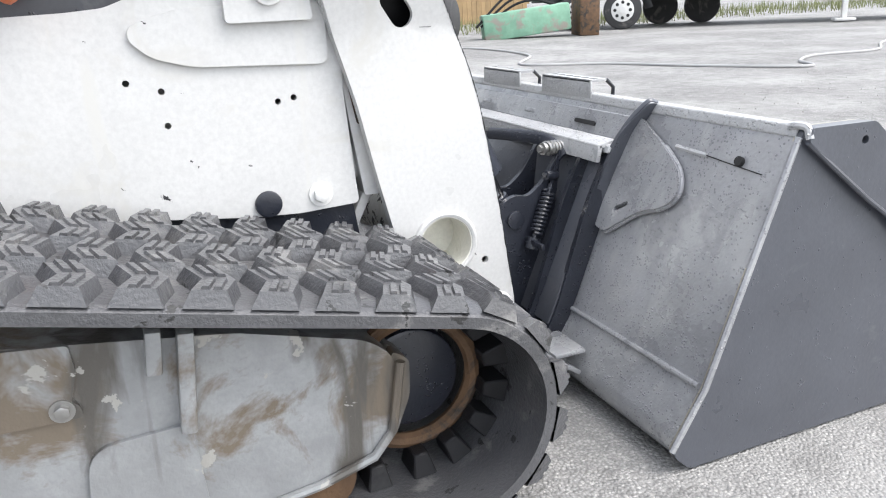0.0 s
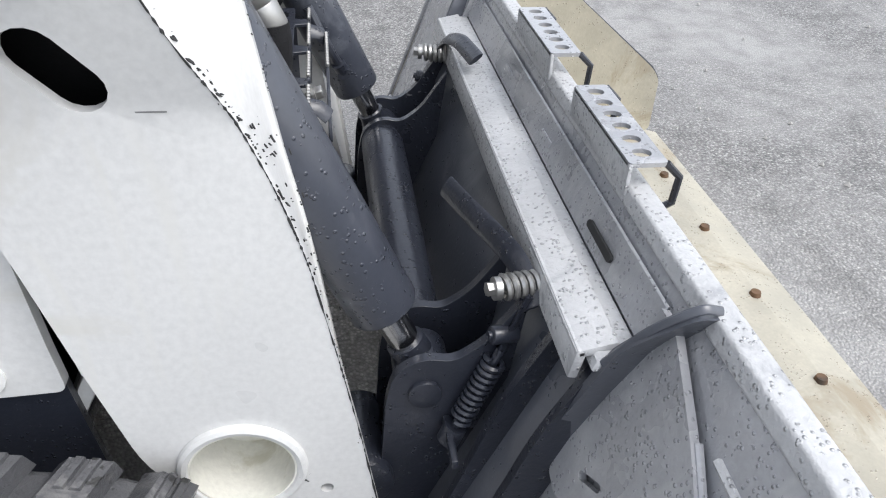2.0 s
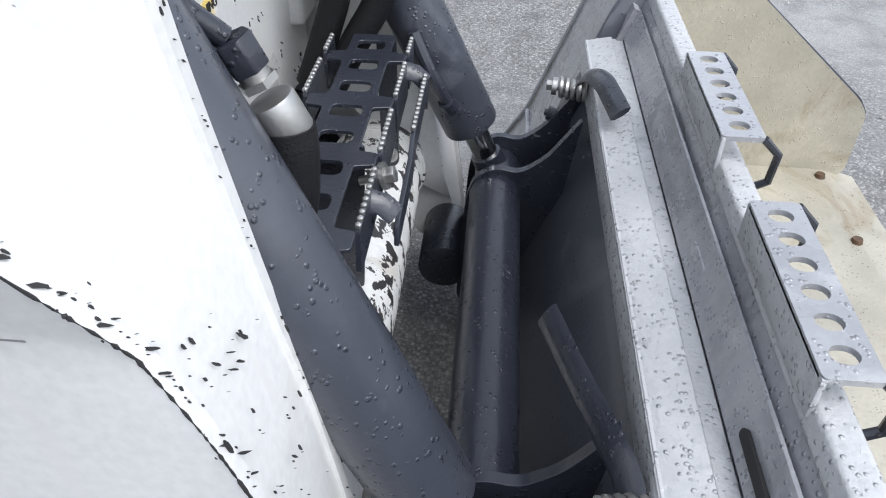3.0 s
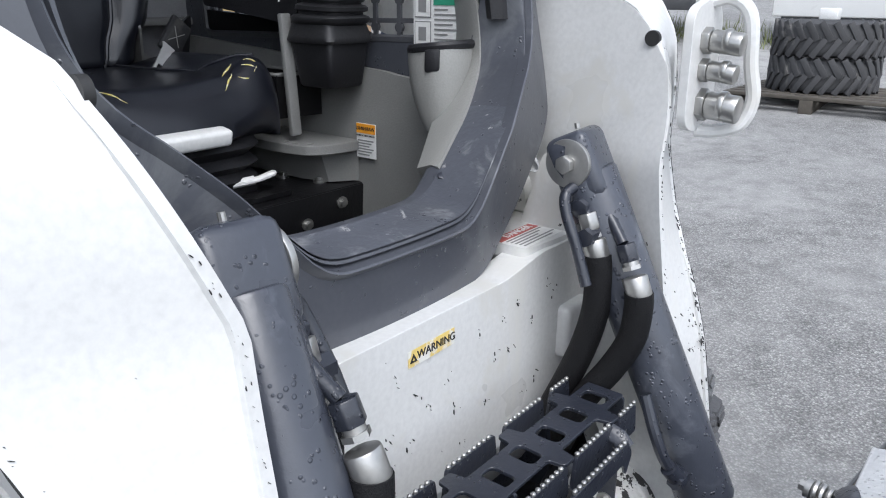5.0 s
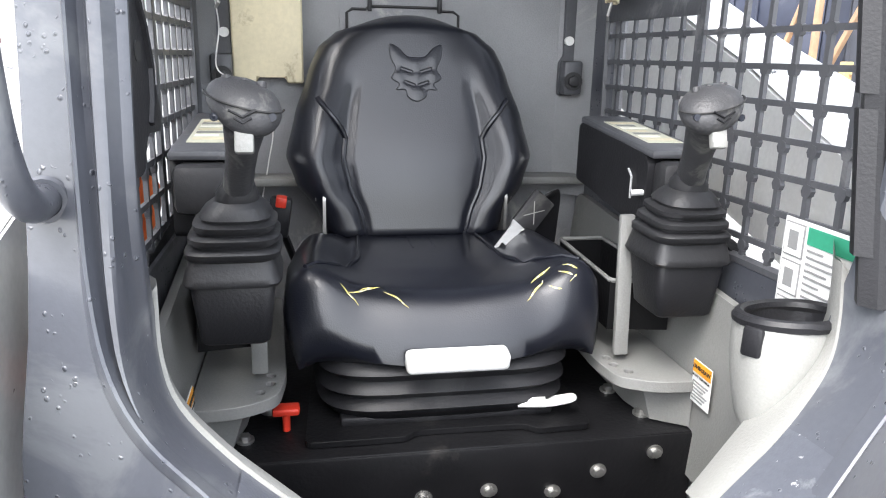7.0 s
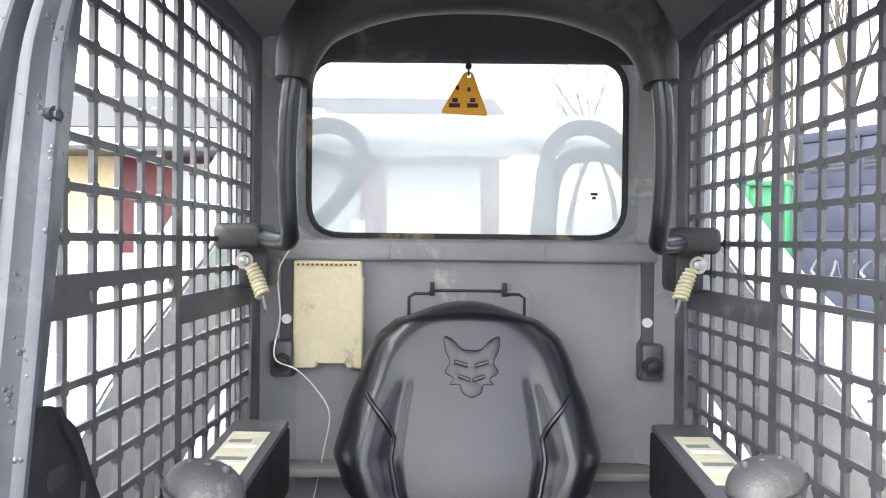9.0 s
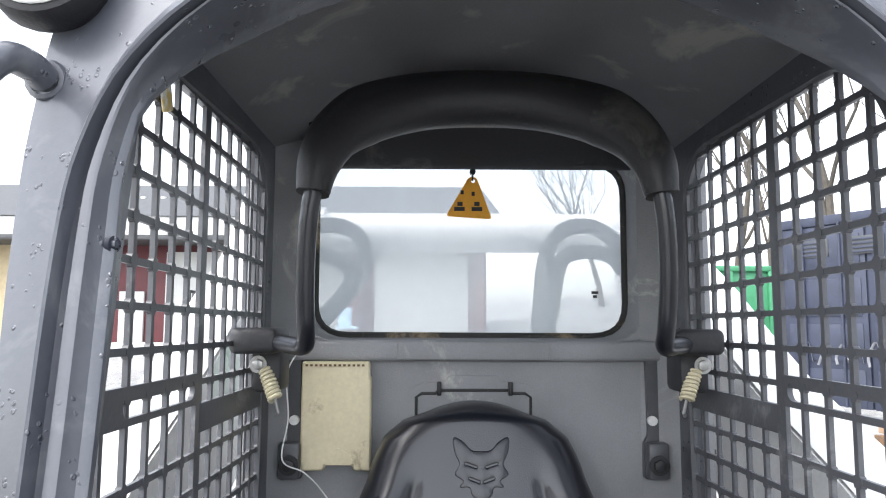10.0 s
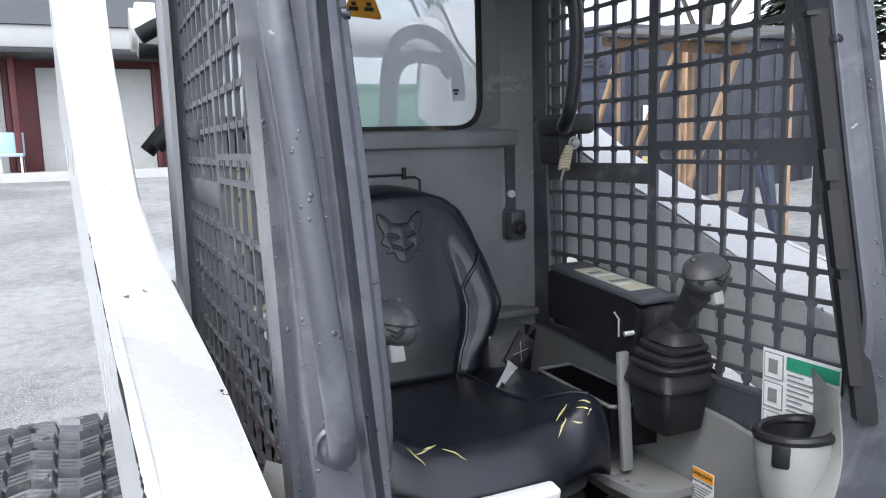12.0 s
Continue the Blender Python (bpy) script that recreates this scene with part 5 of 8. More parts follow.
IN_HALF = [(0.0, 0.900), (0.07, 0.9005), (0.115, 0.903), (0.148, 0.914), (0.178, 0.938), (0.232, 0.985), (0.288, 1.030), (0.330, 1.074), (0.345, 1.118), (0.348, 1.18), (0.347, 1.30), (0.348, 1.50), (0.352, 1.67), (0.352, 1.75), (0.328, 1.835), (0.25, 1.905), (0.13, 1.945), (0.0, 1.955)]


def frame_loop(half, steps=4):
    """A closed door outline from its half."""
    pts = [(q.x, q.y) for q in spline([(a, b, 0) for a, b in half], steps)]
    return pts + [(-a, b) for a, b in pts[-2:0:-1]]


def build_cab():
    t = thing("operator_cab", (0.35, 0, 0.78), "dark grey steel operator cab with open door frame", "cab")
    outer, rim, inner = frame_loop(OUT_HALF), frame_loop(RIM_HALF), frame_loop(IN_HALF)

    def frame_ring(f, g, dx):
        """f runs from the outer edge to the rim, g from the rim to the inner edge."""
        ring = []
        for (ay, az), (by, bz), (cy, cz) in zip(outer, rim, inner):
            y, z = ay + (by - ay) * f + (cy - by) * g, az + (bz - az) * f + (cz - bz) * g
            shallow = 0.72 * min(1.0, max(0.0, (z - 1.12) / 0.16)) * min(1.0, max(0.0, (1.90 - z) / 0.10)) if g > 0.5 else 0.0
            ring.append((front_x(z, y) + dx * (1 - shallow), y, z))
        return ring
    steps = ((0, 0, -0.10), (0, 0, -0.010), (0.012, 0, -0.003), (0.04, 0, 0.0), (0.90, 0, 0.003), (0.95, 0, 0.010), (0.985, 0, 0.013), (1, 0.04, 0.011), (1, 0.14, -0.004), (1, 0.24, -0.009), (1, 0.30, -0.007), (1, 0.36, 0.001), (1, 0.52, 0.0), (1, 0.60, -0.006), (1, 0.68, -0.030), (1, 0.80, -0.060), (1, 0.95, -0.072), (1, 1, -0.080), (1, 1.0, -0.10))
    part("door_frame", loft([frame_ring(*q) for q in steps], caps=False), CABGREY, t, "dark grey door frame with a raised rim", angle=0.5)
    # side frames, with the opening for the screen
    screen = [(1.12 * x - 0.073, height_in_cab(x, z)) for x, z in SCREEN]
    for side in (-1, 1):
        shell = [(-0.28, 0.80), (-0.28, 2.0), (-0.2, 2.08), (0.58, 2.08), (0.66, 2.0), (0.72, 1.70), (0.77, 1.35), (0.80, 1.10), (0.80, 0.80)]
        part("side_frame", plate(rounded(shell, 0.02), [screen], side * 0.412, side * 0.440), CABGREY, t)
        part("post_fold", loft([[(front_x(z) + dx, side * y, z) for dx, y in ((-0.02, 0.425), (-0.030, 0.362), (-0.070, 0.366), (-0.10, 0.400), (-0.10, 0.425))] for z in (1.06, 1.20, 1.50, 1.70, 1.84)], True), CABGREY, t)
        if side > 0:
            part("post_cover", loft([[(front_x(z) + dx, side * y, z) for dx, y in ((-0.026, 0.358), (-0.030, 0.348), (-0.046, 0.338), (-0.066, 0.350), (-0.074, 0.375), (-0.04, 0.385))] for z in (1.15, 1.30, 1.45, 1.60, 1.72)], True), BLACK, t, "black post cover")
            for z0, z1 in ((1.20, 1.345), (1.36, 1.468), (1.482, 1.525), (1.712, 1.718)):
                part("cover_clip", loft([[(front_x(z) + dx, side * y, z) for dx, y in ((-0.034, 0.346), (-0.046, 0.332), (-0.060, 0.338), (-0.070, 0.355), (-0.060, 0.366))] for z in (z0, z1)], True), BLACK, t)
        for z, x, y in ((1.135, 0.819, 0.376), (1.676, 0.752, 0.356)):
            part("post_screw", hexbolt((x, side * y, z), (0.3, -side, 0), 0.005, 0.004), DARKSTEEL, t)
        handle = [(front_x(z) + dx, side * y, z) for dx, y, z in ((-0.010, 0.412, 1.272), (0.020, 0.414, 1.274), (0.046, 0.418, 1.30), (0.060, 0.424, 1.36), (0.064, 0.432, 1.47), (0.064, 0.440, 1.60), (0.062, 0.447, 1.72), (0.056, 0.448, 1.79), (0.034, 0.442, 1.828), (0.008, 0.434, 1.832), (-0.012, 0.430, 1.826))]
        part("grab_handle", sweep(spline(handle, 6), 0.0135, 14), CABGREY, t, "round steel grab handle")
        for z, y in ((1.272, 0.412), (1.826, 0.430)):
            part("handle_weld", sweep([(front_x(z, y) + 0.004, side * (y + 0.0155 * math.cos(a)), z + 0.0155 * math.sin(a)) for a in [k * math.pi / 8 for k in range(16)]], 0.004, 6, closed=True), CABGREY, t)
        lamp = part("work_lamp", moved(rod((0, 0, -0.02), (0, 0, 0.02), 0.055, sides=28, bevel=0.01), Matrix.Translation((front_x(1.95) + 0.012, side * 0.430, 1.925)) @ pose(0, 0, 0, 0, 80, 0)), BLACK, t)
        part("lens", moved(rod((0, 0, 0.018), (0, 0, 0.024), 0.047, sides=28, bevel=0.003), Matrix.Translation((front_x(1.95) + 0.012, side * 0.430, 1.925)) @ pose(0, 0, 0, 0, 80, 0)), PAPER, lamp)
    latch = part("latch_panel", plate(rounded([(0.80, 1.45), (0.755, 1.445), (0.715, 1.415), (0.685, 1.36), (0.663, 1.325), (0.667, 1.308), (0.735, 1.312), (0.76, 1.28), (0.80, 1.28)], 0.012), [], -0.366, -0.352, bevel=0.003), BLACK, t, "black moulded door latch panel")
    part("latch_rib", sweep([(0.75, -0.352, 1.44), (0.74, -0.351, 1.42), (0.725, -0.351, 1.405), (0.707, -0.351, 1.37), (0.712, -0.351, 1.34), (0.725, -0.351, 1.32)], 0.004, 6), BLACK, latch)
    # Closed black plate; its colour stands for the shade in the slot.
    part("latch_slot", plate(slot(0.752, 1.385, 0.030, 0.018), [], -0.3525, -0.3512), INK, latch)
    part("sill_screw", hexbolt((0.856, 0.173, 0.925), (0.5, -0.4, 1), 0.008, 0.006), DARKSTEEL, t)
    SPACE.append(rear_space)
    # rear wall with window opening
    win = rounded([(-0.322, 1.610), (-0.322, 1.990), (0.322, 1.990), (0.322, 1.610)], 0.075, 6)
    part("rear_wall", plate(rounded([(-0.40, 0.84), (-0.40, 2.04), (0.40, 2.04), (0.40, 0.84)], 0.02), [win], -0.115, -0.100, axis="x"), CABIN, t, "grey rear wall liner with stains")
    part("window_reveal", loft([[(x, y * k, 1.79 + (z - 1.79) * k) for y, z in win] for x, k in ((-0.098, 1.05), (-0.112, 1.01), (-0.165, 0.985), (-0.20, 0.965))], caps=False), CABIN, t, "sloping window reveal")
    gasket = [(-0.198, y * 0.975, 1.79 + (z - 1.79) * 0.97) for y, z in win]
    part("window_gasket", sweep(gasket, 0.011, 8, closed=True), GASKET, t, "dirty black window gasket")
    part("rear_window", plate([(y * 0.97, 1.79 + (z - 1.79) * 0.965) for y, z in win], [], -0.206, -0.202, axis="x"), GLASS, t, "dusty rear window pane").visible_shadow = False
    part("rear_ledge", merged(box(-0.10, -0.082, -0.395, 0.395, 1.572, 1.612, 0.010, 3)), CABIN, t)
    part("ledge_cover", box(-0.084, -0.076, -0.14, 0.14, 1.575, 1.609, 0.006), CABIN, t)
    for y in (-0.39, 0.39):
        part("rear_pillar", loft([[(x, y + (0.05 * math.copysign(1, -y)) * k, z) for x, k in ((-0.10, 1.6), (-0.085, 1.0), (-0.04, 0.25), (0.02, 0.0), (0.02, -0.2), (-0.11, -0.2))] for z in (1.15, 1.6, 1.9, 2.0)]), CABIN, t)
    # headliner, arched across
    bm = bmesh.new()
    grid = []
    for i in range(13):
        x = -0.12 + 0.76 * i / 12
        row = []
        for j in range(21):
            y = -0.395 + 0.79 * j / 20
            u = abs(y) / 0.395
            z = 2.045 - 0.085 * u ** 5 - 0.06 * max(0, (x - 0.45) / 0.2) ** 2 * (1 - 0.4 * u) + 0.010 * math.cos(y * 9)
            row.append(bm.verts.new((x, y, z)))
        grid.append(row)
    for i in range(12):
        for j in range(20):
            bm.faces.new((grid[i][j], grid[i][j + 1], grid[i + 1][j + 1], grid[i + 1][j]))
    bmesh.ops.solidify(bm, geom=bm.faces[:], thickness=-0.012)
    part("headliner", bm, CABIN, t, "grey moulded headliner")
    part("roof_panel", box(-0.17, 0.64, -0.375, 0.375, 2.060, 2.085, 0.012), CABGREY, t)
    part("rear_visor", loft([[(x, y * k, z) for y, k in ((-0.30, 1), (-0.15, 1), (0, 1), (0.15, 1), (0.30, 1))] + [(x2, y, z2) for y in (0.30, 0.15, 0, -0.15, -0.30)] for x, z, x2, z2, k in ((-0.10, 1.945, -0.085, 1.95, 1), (-0.04, 1.990, -0.03, 2.0, 1), (0.0, 2.04, 0.01, 2.05, 1))]), BOOT, t, "dark panel above the rear window")
    SPACE[-1] = front_space
    # floor, riser and platform
    part("floor_pan", box(0.46, 0.90, -0.36, 0.36, 0.690, 0.702, 0.003), FLOORBLACK, t)
    riser = part("seat_riser", merged(box(0.485, 0.50, -0.37, 0.37, 0.69, 0.880, 0.004), box(-0.1, 0.498, -0.37, 0.37, 0.868, 0.882, 0.004)), FLOORBLACK, t, "black steel seat platform")
    for y, z in ((-0.049, 0.800), (0.048, 0.803), (0.146, 0.790), (0.216, 0.823), (0.305, 0.850), (-0.049, 0.755), (0.048, 0.760), (-0.20, 0.79), (-0.28, 0.80)):
        part("platform_bolt", hexbolt((0.50, y, z), (1, 0, 0), 0.0085, 0.007), ZINC, riser)
    for y in (-0.30, 0.31, 0.29, -0.27):
        part("platform_bolt", hexbolt((0.44 if abs(y) > 0.295 else 0.36, y, 0.883), (0, 0, 1), 0.0085, 0.007), ZINC, riser)
    part("platform_flap", plate(rounded([(0.20, -0.20), (0.475, -0.215), (0.475, -0.07), (0.46, -0.055), (0.462, 0.11), (0.478, 0.125), (0.475, 0.212), (0.21, 0.22)], 0.012), [], 0.884, 0.894, axis="z", bevel=0.003), FLOORBLACK, riser)
    # side liners under the screens
    for side in (-1, 1):
        y = side * 0.372
        part("side_liner", plate(rounded([(-0.09, 0.88), (-0.09, 1.16), (0.56, 1.12), (0.80, 1.08), (0.82, 1.0), (0.80, 0.80), (0.50, 0.80)], 0.02), [], y - side * 0.012, y, bevel=0.004), MIDGREY, t, "mid-grey plastic side liner")
        shelf = [(0.05, 0.366), (0.05, 0.255), (0.40, 0.24), (0.47, 0.25), (0.495, 0.30), (0.50, 0.366)]
        part("side_shelf", merged(plate(rounded([(x, side * yy) for x, yy in shelf], 0.02), [circle(0.43, side * 0.262, 0.007, 10), circle(0.455, side * 0.275, 0.007, 10), circle(0.405, side * 0.262, 0.007, 10)], 0.955, 0.975, axis="z", bevel=0.005)), MIDGREY, t, "grey plastic shelf beside the seat")
        part("liner_wall", loft([[(0.05, side * 0.30, z), (0.40, side * (0.30 + k), z), (0.46, side * (0.315 + k), z), (0.49, side * 0.364, z), (0.05, side * 0.366, z)] for z, k in ((0.885, 0.0), (0.955, -0.02))]), MIDGREY, t)
    SPACE.pop()
    # sill and light trim inside the door frame
    low = [q for q in [(q.x, q.y) for q in spline([(a, b, 0) for a, b in IN_HALF], 4)] if q[1] < 1.0]
    low = [(-a, b) for a, b in low[:0:-1]] + low
    part("front_sill", loft([[(front_x(z, y) - 0.075, y, z + 0.002), (front_x(z, y) - 0.11, y * 0.985, z - 0.012), (front_x(z, y) - 0.125, y, z - 0.06), (front_x(z, y) - 0.125, y * 1.02, max(0.66, z - 0.26)), (front_x(z, y) - 0.06, y * 1.05, max(0.66, z - 0.26))] for y, z in low]), SCUFFED, t, "scuffed dark door sill")
    scuff = []
    for g, dx in ((0.56, 0.0), (0.62, -0.008), (0.69, -0.030), (0.81, -0.060), (0.96, -0.072), (1.03, -0.080)):
        ring = [q for q in frame_ring(1, g, dx)]
        n_low = 23
        ring = [(x, y, z + 0.0022) for x, y, z in ring[-n_low:] + ring[:n_low + 1]]
        scuff.append(ring)
    bm = bmesh.new()
    grid = [[bm.verts.new(q) for q in ring] for ring in scuff]
    for a, b in zip(grid, grid[1:]):
        for k in range(len(a) - 1):
            bm.faces.new((a[k], a[k + 1], b[k + 1], b[k]))
    part("worn_sill", bm, SCUFFED, t, "sill with paint scuffed to bare metal", angle=0.8)
    for side in (-1, 1):
        rings = []
        for y, z in [(q.x, q.y) for q in spline([(a, b, 0) for a, b in IN_HALF[4:10]], 4)]:
            k = min(1.0, max(0.0, (z - 0.93) / 0.12))
            fx, deep = front_x(z, y), 0.13 + 0.09 * k
            out = 0.006 + 0.085 * k
            rings.append([(fx - 0.080, side * (y + 0.004), z - 0.006), (fx - 0.082, side * (y - 0.003), z + 0.004), (fx - 0.10, side * (y + 0.001), z + 0.004), (fx - deep, side * (y + out), z - 0.010 + 0.02 * k), (fx - deep, side * (y + out + 0.012), z - 0.03)])
        part("trim_panel", loft(rings), LIGHTGREY, t, "pale grey plastic trim inside the door frame", angle=0.8)
    SPACE.append(rear_space)
    tl = thing("tag_clip", (0.52, -0.372, 1.91), "small yellow plastic clip at the screen's top corner", "clip")
    part("clip_body", moved(box(-0.014, 0.014, -0.002, 0.002, -0.022, 0.022, 0.003), Matrix.Translation((0.515, -0.362, 1.895)) @ pose(0, 0, 0, 0, 20, 0)), YELLOWST, tl)
    SPACE.pop()
    return t


SCREEN = rounded([(0.012, 1.165), (-0.005, 1.60), (0.0, 1.90), (0.07, 1.950), (0.53, 1.935), (0.598, 1.86), (0.655, 1.66), (0.708, 1.36), (0.735, 1.22), (0.74, 1.165)], [0.02, 0.1, 0.05, 0.06, 0.05, 0.06, 0.1, 0.1, 0.03, 0.02])
build_cab()
SPACE.append(rear_space)


def build_screen(side):
    """Punched steel side screen, with square holes, wider bars and a slotted bar."""
    t = thing("side_screen", (0.36, side * 0.372, 1.165), "dark grey punched steel side screen with square holes", "screen", "side screens")
    y = side * 0.372
    bm = bmesh.new()

    def span(vertical, at_):
        """Where a line crosses the opening."""
        hits = []
        n = len(SCREEN)
        for i in range(n):
            (x0, z0), (x1, z1) = SCREEN[i - 1], SCREEN[i]
            a, b = (x0, x1) if vertical else (z0, z1)
            if (a - at_) * (b - at_) < 0:
                f = (at_ - a) / (b - a)
                hits.append(z0 + (z1 - z0) * f if vertical else x0 + (x1 - x0) * f)
        return (min(hits) - 0.004, max(hits) + 0.004) if len(hits) > 1 else None

    def add(x0, x1, z0, z1, half):
        vs = [bm.verts.new((x, yy, z)) for yy in (y - half, y + half) for x, z in ((x0, z0), (x1, z0), (x1, z1), (x0, z1))]
        for f in ((0, 1, 2, 3), (7, 6, 5, 4), (0, 4, 5, 1), (1, 5, 6, 2), (2, 6, 7, 3), (3, 7, 4, 0)):
            bm.faces.new([vs[k] for k in f])

    px, pz, w = 0.0555, 0.0462, 0.0040
    xs = [0.338 + px * k for k in range(-7, 9)]
    zs = [1.518 + pz * k for k in range(-9, 11)]
    zs = [z for z in zs if z < 1.50 or z > 1.53]
    for x in xs:
        r = span(True, x)
        if r:
            ww = 0.0115 if abs(x - 0.338) < 0.01 else w
            add(x - ww, x + ww, r[0], r[1], 0.0028)
    for z in zs:
        r = span(False, z)
        if r:
            add(r[0], r[1], z - w, z + w, 0.0024)
            for x in xs:
                if r[0] < x < r[1]:
                    c = [bm.verts.new((x + 0.0088 * math.cos(k * math.pi / 4), y + side * 0.0031, z + 0.0088 * math.sin(k * math.pi / 4))) for k in range(8)]
                    top = [bm.verts.new((v.co.x, y - side * 0.0031, v.co.z)) for v in c]
                    bm.faces.new(top)
                    for k in range(8):
                        bm.faces.new((c[k - 1], c[k], top[k], top[k - 1]))
    part("bar_grid", bm, SCREENGREY, t, angle=0.3)
    part("middle_band", box(-0.003, 0.335, y - 0.0036, y + 0.0036, 1.498, 1.536, 0.001), SCREENGREY, t)
    r = span(False, 1.555)
    part("slotted_band", plate([(0.345, 1.536), (0.345, 1.576), (0.672, 1.576), (0.677, 1.536)], [slot(0.465, 1.556, 0.215, 0.024)], y - 0.0034, y + 0.0034), SCREENGREY, t)
    part("rim", sweep([(x, y, z) for x, z in SCREEN], 0.008, 6, closed=True), SCREENGREY, t)
    return t


for side in (-1, 1):
    build_screen(side)


# ---- seat ----
def build_seat():
    t = thing("operator_chair", (0.25, 0, 0.894), "black vinyl suspension seat with torn cushion corners showing yellow foam", "seat")

    def back_width(v):
        pts = [(0.0, 0.150), (0.12, 0.168), (0.25, 0.204), (0.37, 0.220), (0.54, 0.204), (0.72, 0.180), (0.86, 0.160), (0.95, 0.130), (1.0, 0.085)]
        for (a, wa), (b, wb) in zip(pts, pts[1:]):
            if v <= b:
                f = (v - a) / (b - a)
                f = f * f * (3 - 2 * f) * 0.4 + f * 0.6
                return wa + (wb - wa) * f
        return pts[-1][1]

    def back_front(u, v):
        edge = max(0.0, 1 - abs(u) ** 5) ** 0.5 * min(1.0, ((1 - v) / 0.05 + 0.05)) ** 0.5 * min(1.0, (v / 0.05 + 0.1)) ** 0.5
        bol = math.exp(-((abs(u) - 0.80) / 0.16) ** 2) * math.exp(-((v - 0.40) / 0.30) ** 2)
        groove = math.exp(-((abs(u) - 0.56) / 0.035) ** 2) * (1 if v < 0.62 else max(0, 1 - (v - 0.62) / 0.1))
        lumbar = math.exp(-((v - 0.32) / 0.25) ** 2) * max(0, 1 - u * u)
        return 0.045 * edge + 0.030 * bol - 0.010 * groove + 0.012 * lumbar

    bm = bmesh.new()
    nu, nv = 48, 44
    front, rear = [], []
    for j in range(nv + 1):
        v = j / nv
        z = 1.105 + 0.395 * v
        lean = 0.075 - 0.105 * v
        fr, re = [], []
        for i in range(nu + 1):
            u = -1 + 2 * i / nu
            y = u * back_width(v)
            fr.append(bm.verts.new((lean + back_front(u, v), y, z - 0.018 * u * u * max(0, v - 0.8) / 0.2)))
            re.append(bm.verts.new((lean - 0.055 * (1 - 0.5 * u * u), y, z - 0.018 * u * u * max(0, v - 0.8) / 0.2)))
        front.append(fr)
        rear.append(re)
    for j in range(nv):
        for i in range(nu):
            bm.faces.new((front[j][i], front[j][i + 1], front[j + 1][i + 1], front[j + 1][i]))
            bm.faces.new((rear[j][i], rear[j + 1][i], rear[j + 1][i + 1], rear[j][i + 1]))
        for i in (0, nu):
            bm.faces.new((front[j][i], front[j + 1][i], rear[j + 1][i], rear[j][i]))
    for j in (0, nv):
        for i in range(nu):
            bm.faces.new((front[j][i], front[j][i + 1], rear[j][i + 1], rear[j][i]))
    back = part("backrest", bm, VINYL, t, "moulded black backrest with side bolsters", angle=1.2)
    for s in (-1, 1):
        pts = []
        for k in range(15):
            v = 0.03 + 0.60 * k / 14
            u = 0.56
            if v > 0.45:
                u = 0.56 + 0.30 * ((v - 0.45) / 0.18) ** 1.5
            u = min(u, 0.86)
            pts.append((0.075 - 0.105 * v + back_front(u * s, v) + 0.003, s * u * back_width(v), 1.105 + 0.395 * v))
        part("piping", sweep(pts, 0.0045, 8), VINYL, back)
    # raised emblem: a plain eared outline with a few strokes
    ez, ey = 1.398, 0.006

    def on_back(y, z, off):
        v = (z - 1.105) / 0.395
        return (0.075 - 0.105 * v + back_front(y / back_width(v), v) + off, y, z)
    half = [(0.0, 0.028), (0.016, 0.030), (0.030, 0.044), (0.046, 0.050), (0.044, 0.026), (0.036, 0.008), (0.044, -0.008), (0.030, -0.018), (0.036, -0.028), (0.020, -0.028), (0.016, -0.040), (0.0, -0.048)]
    line = half + [(-a, b) for a, b in half[-2:0:-1]]
    shape = [(q.x, q.y) for q in spline([(a, b, 0) for a, b in line + line[:1]], 3)][:-1]
    cuts = [slot(-0.017, 0.006, 0.022, 0.004, radians(-18)), slot(0.017, 0.006, 0.022, 0.004, radians(18)), slot(-0.012, -0.017, 0.020, 0.004, radians(-20)), slot(0.012, -0.017, 0.020, 0.004, radians(20))]
    bm = plate(shape, cuts, 0, 1, axis="x")
    for q in bm.verts:
        q.co = on_back(ey + q.co.y, ez + q.co.z, -0.004 + 0.0075 * q.co.x)
    bevelled(bm, 0.0016, 2, 0.7)
    relief = [bm]
    part("emblem", merged(*relief), VINYL, back, "raised moulded emblem", angle=1.2)
    # small tear on the backrest
    part("tear", rod((0.070, 0.073, 1.235), (0.084, 0.079, 1.244), 0.005, 0.003, sides=8), PAPER, back)

    # cushion
    def cush_top(u, v):
        """v runs from the back to the front."""
        edge = max(0.0, 1 - abs(u) ** 7) ** 0.4
        bol = 0.034 * math.exp(-((abs(u) - 0.82) / 0.20) ** 2) * min(1, v / 0.3)
        roll = 0.004 * math.exp(-((v - 0.86) / 0.16) ** 2) * (1 - 0.35 * math.exp(-(u / 0.35) ** 2))
        fall = -0.105 * max(0, (v - 0.84) / 0.16) ** 2 - 0.012 * max(0, (v - 0.6) / 0.4) * math.exp(-(u / 0.4) ** 2)
        seam = -0.008 * math.exp(-((abs(u) - 0.60) / 0.03) ** 2) * (1 if v < 0.62 else 0)
        return 1.072 + 0.045 * edge + bol + roll + fall + seam

    bm = bmesh.new()
    top, bot = [], []
    for j in range(37):
        v = j / 36
        hw = 0.198 + 0.030 * min(1, v / 0.55) - 0.02 * max(0, (v - 0.85) / 0.15) ** 2
        x = 0.075 + 0.400 * v
        tr, br = [], []
        for i in range(45):
            u = -1 + 2 * i / 44
            xx = x - 0.030 * u * u * max(0, (v - 0.6) / 0.4)
            tr.append(bm.verts.new((xx, u * hw, cush_top(u, v))))
            br.append(bm.verts.new((xx - 0.02 * v, u * hw * 0.88, 1.005 + 0.0 * v)))
        top.append(tr)
        bot.append(br)
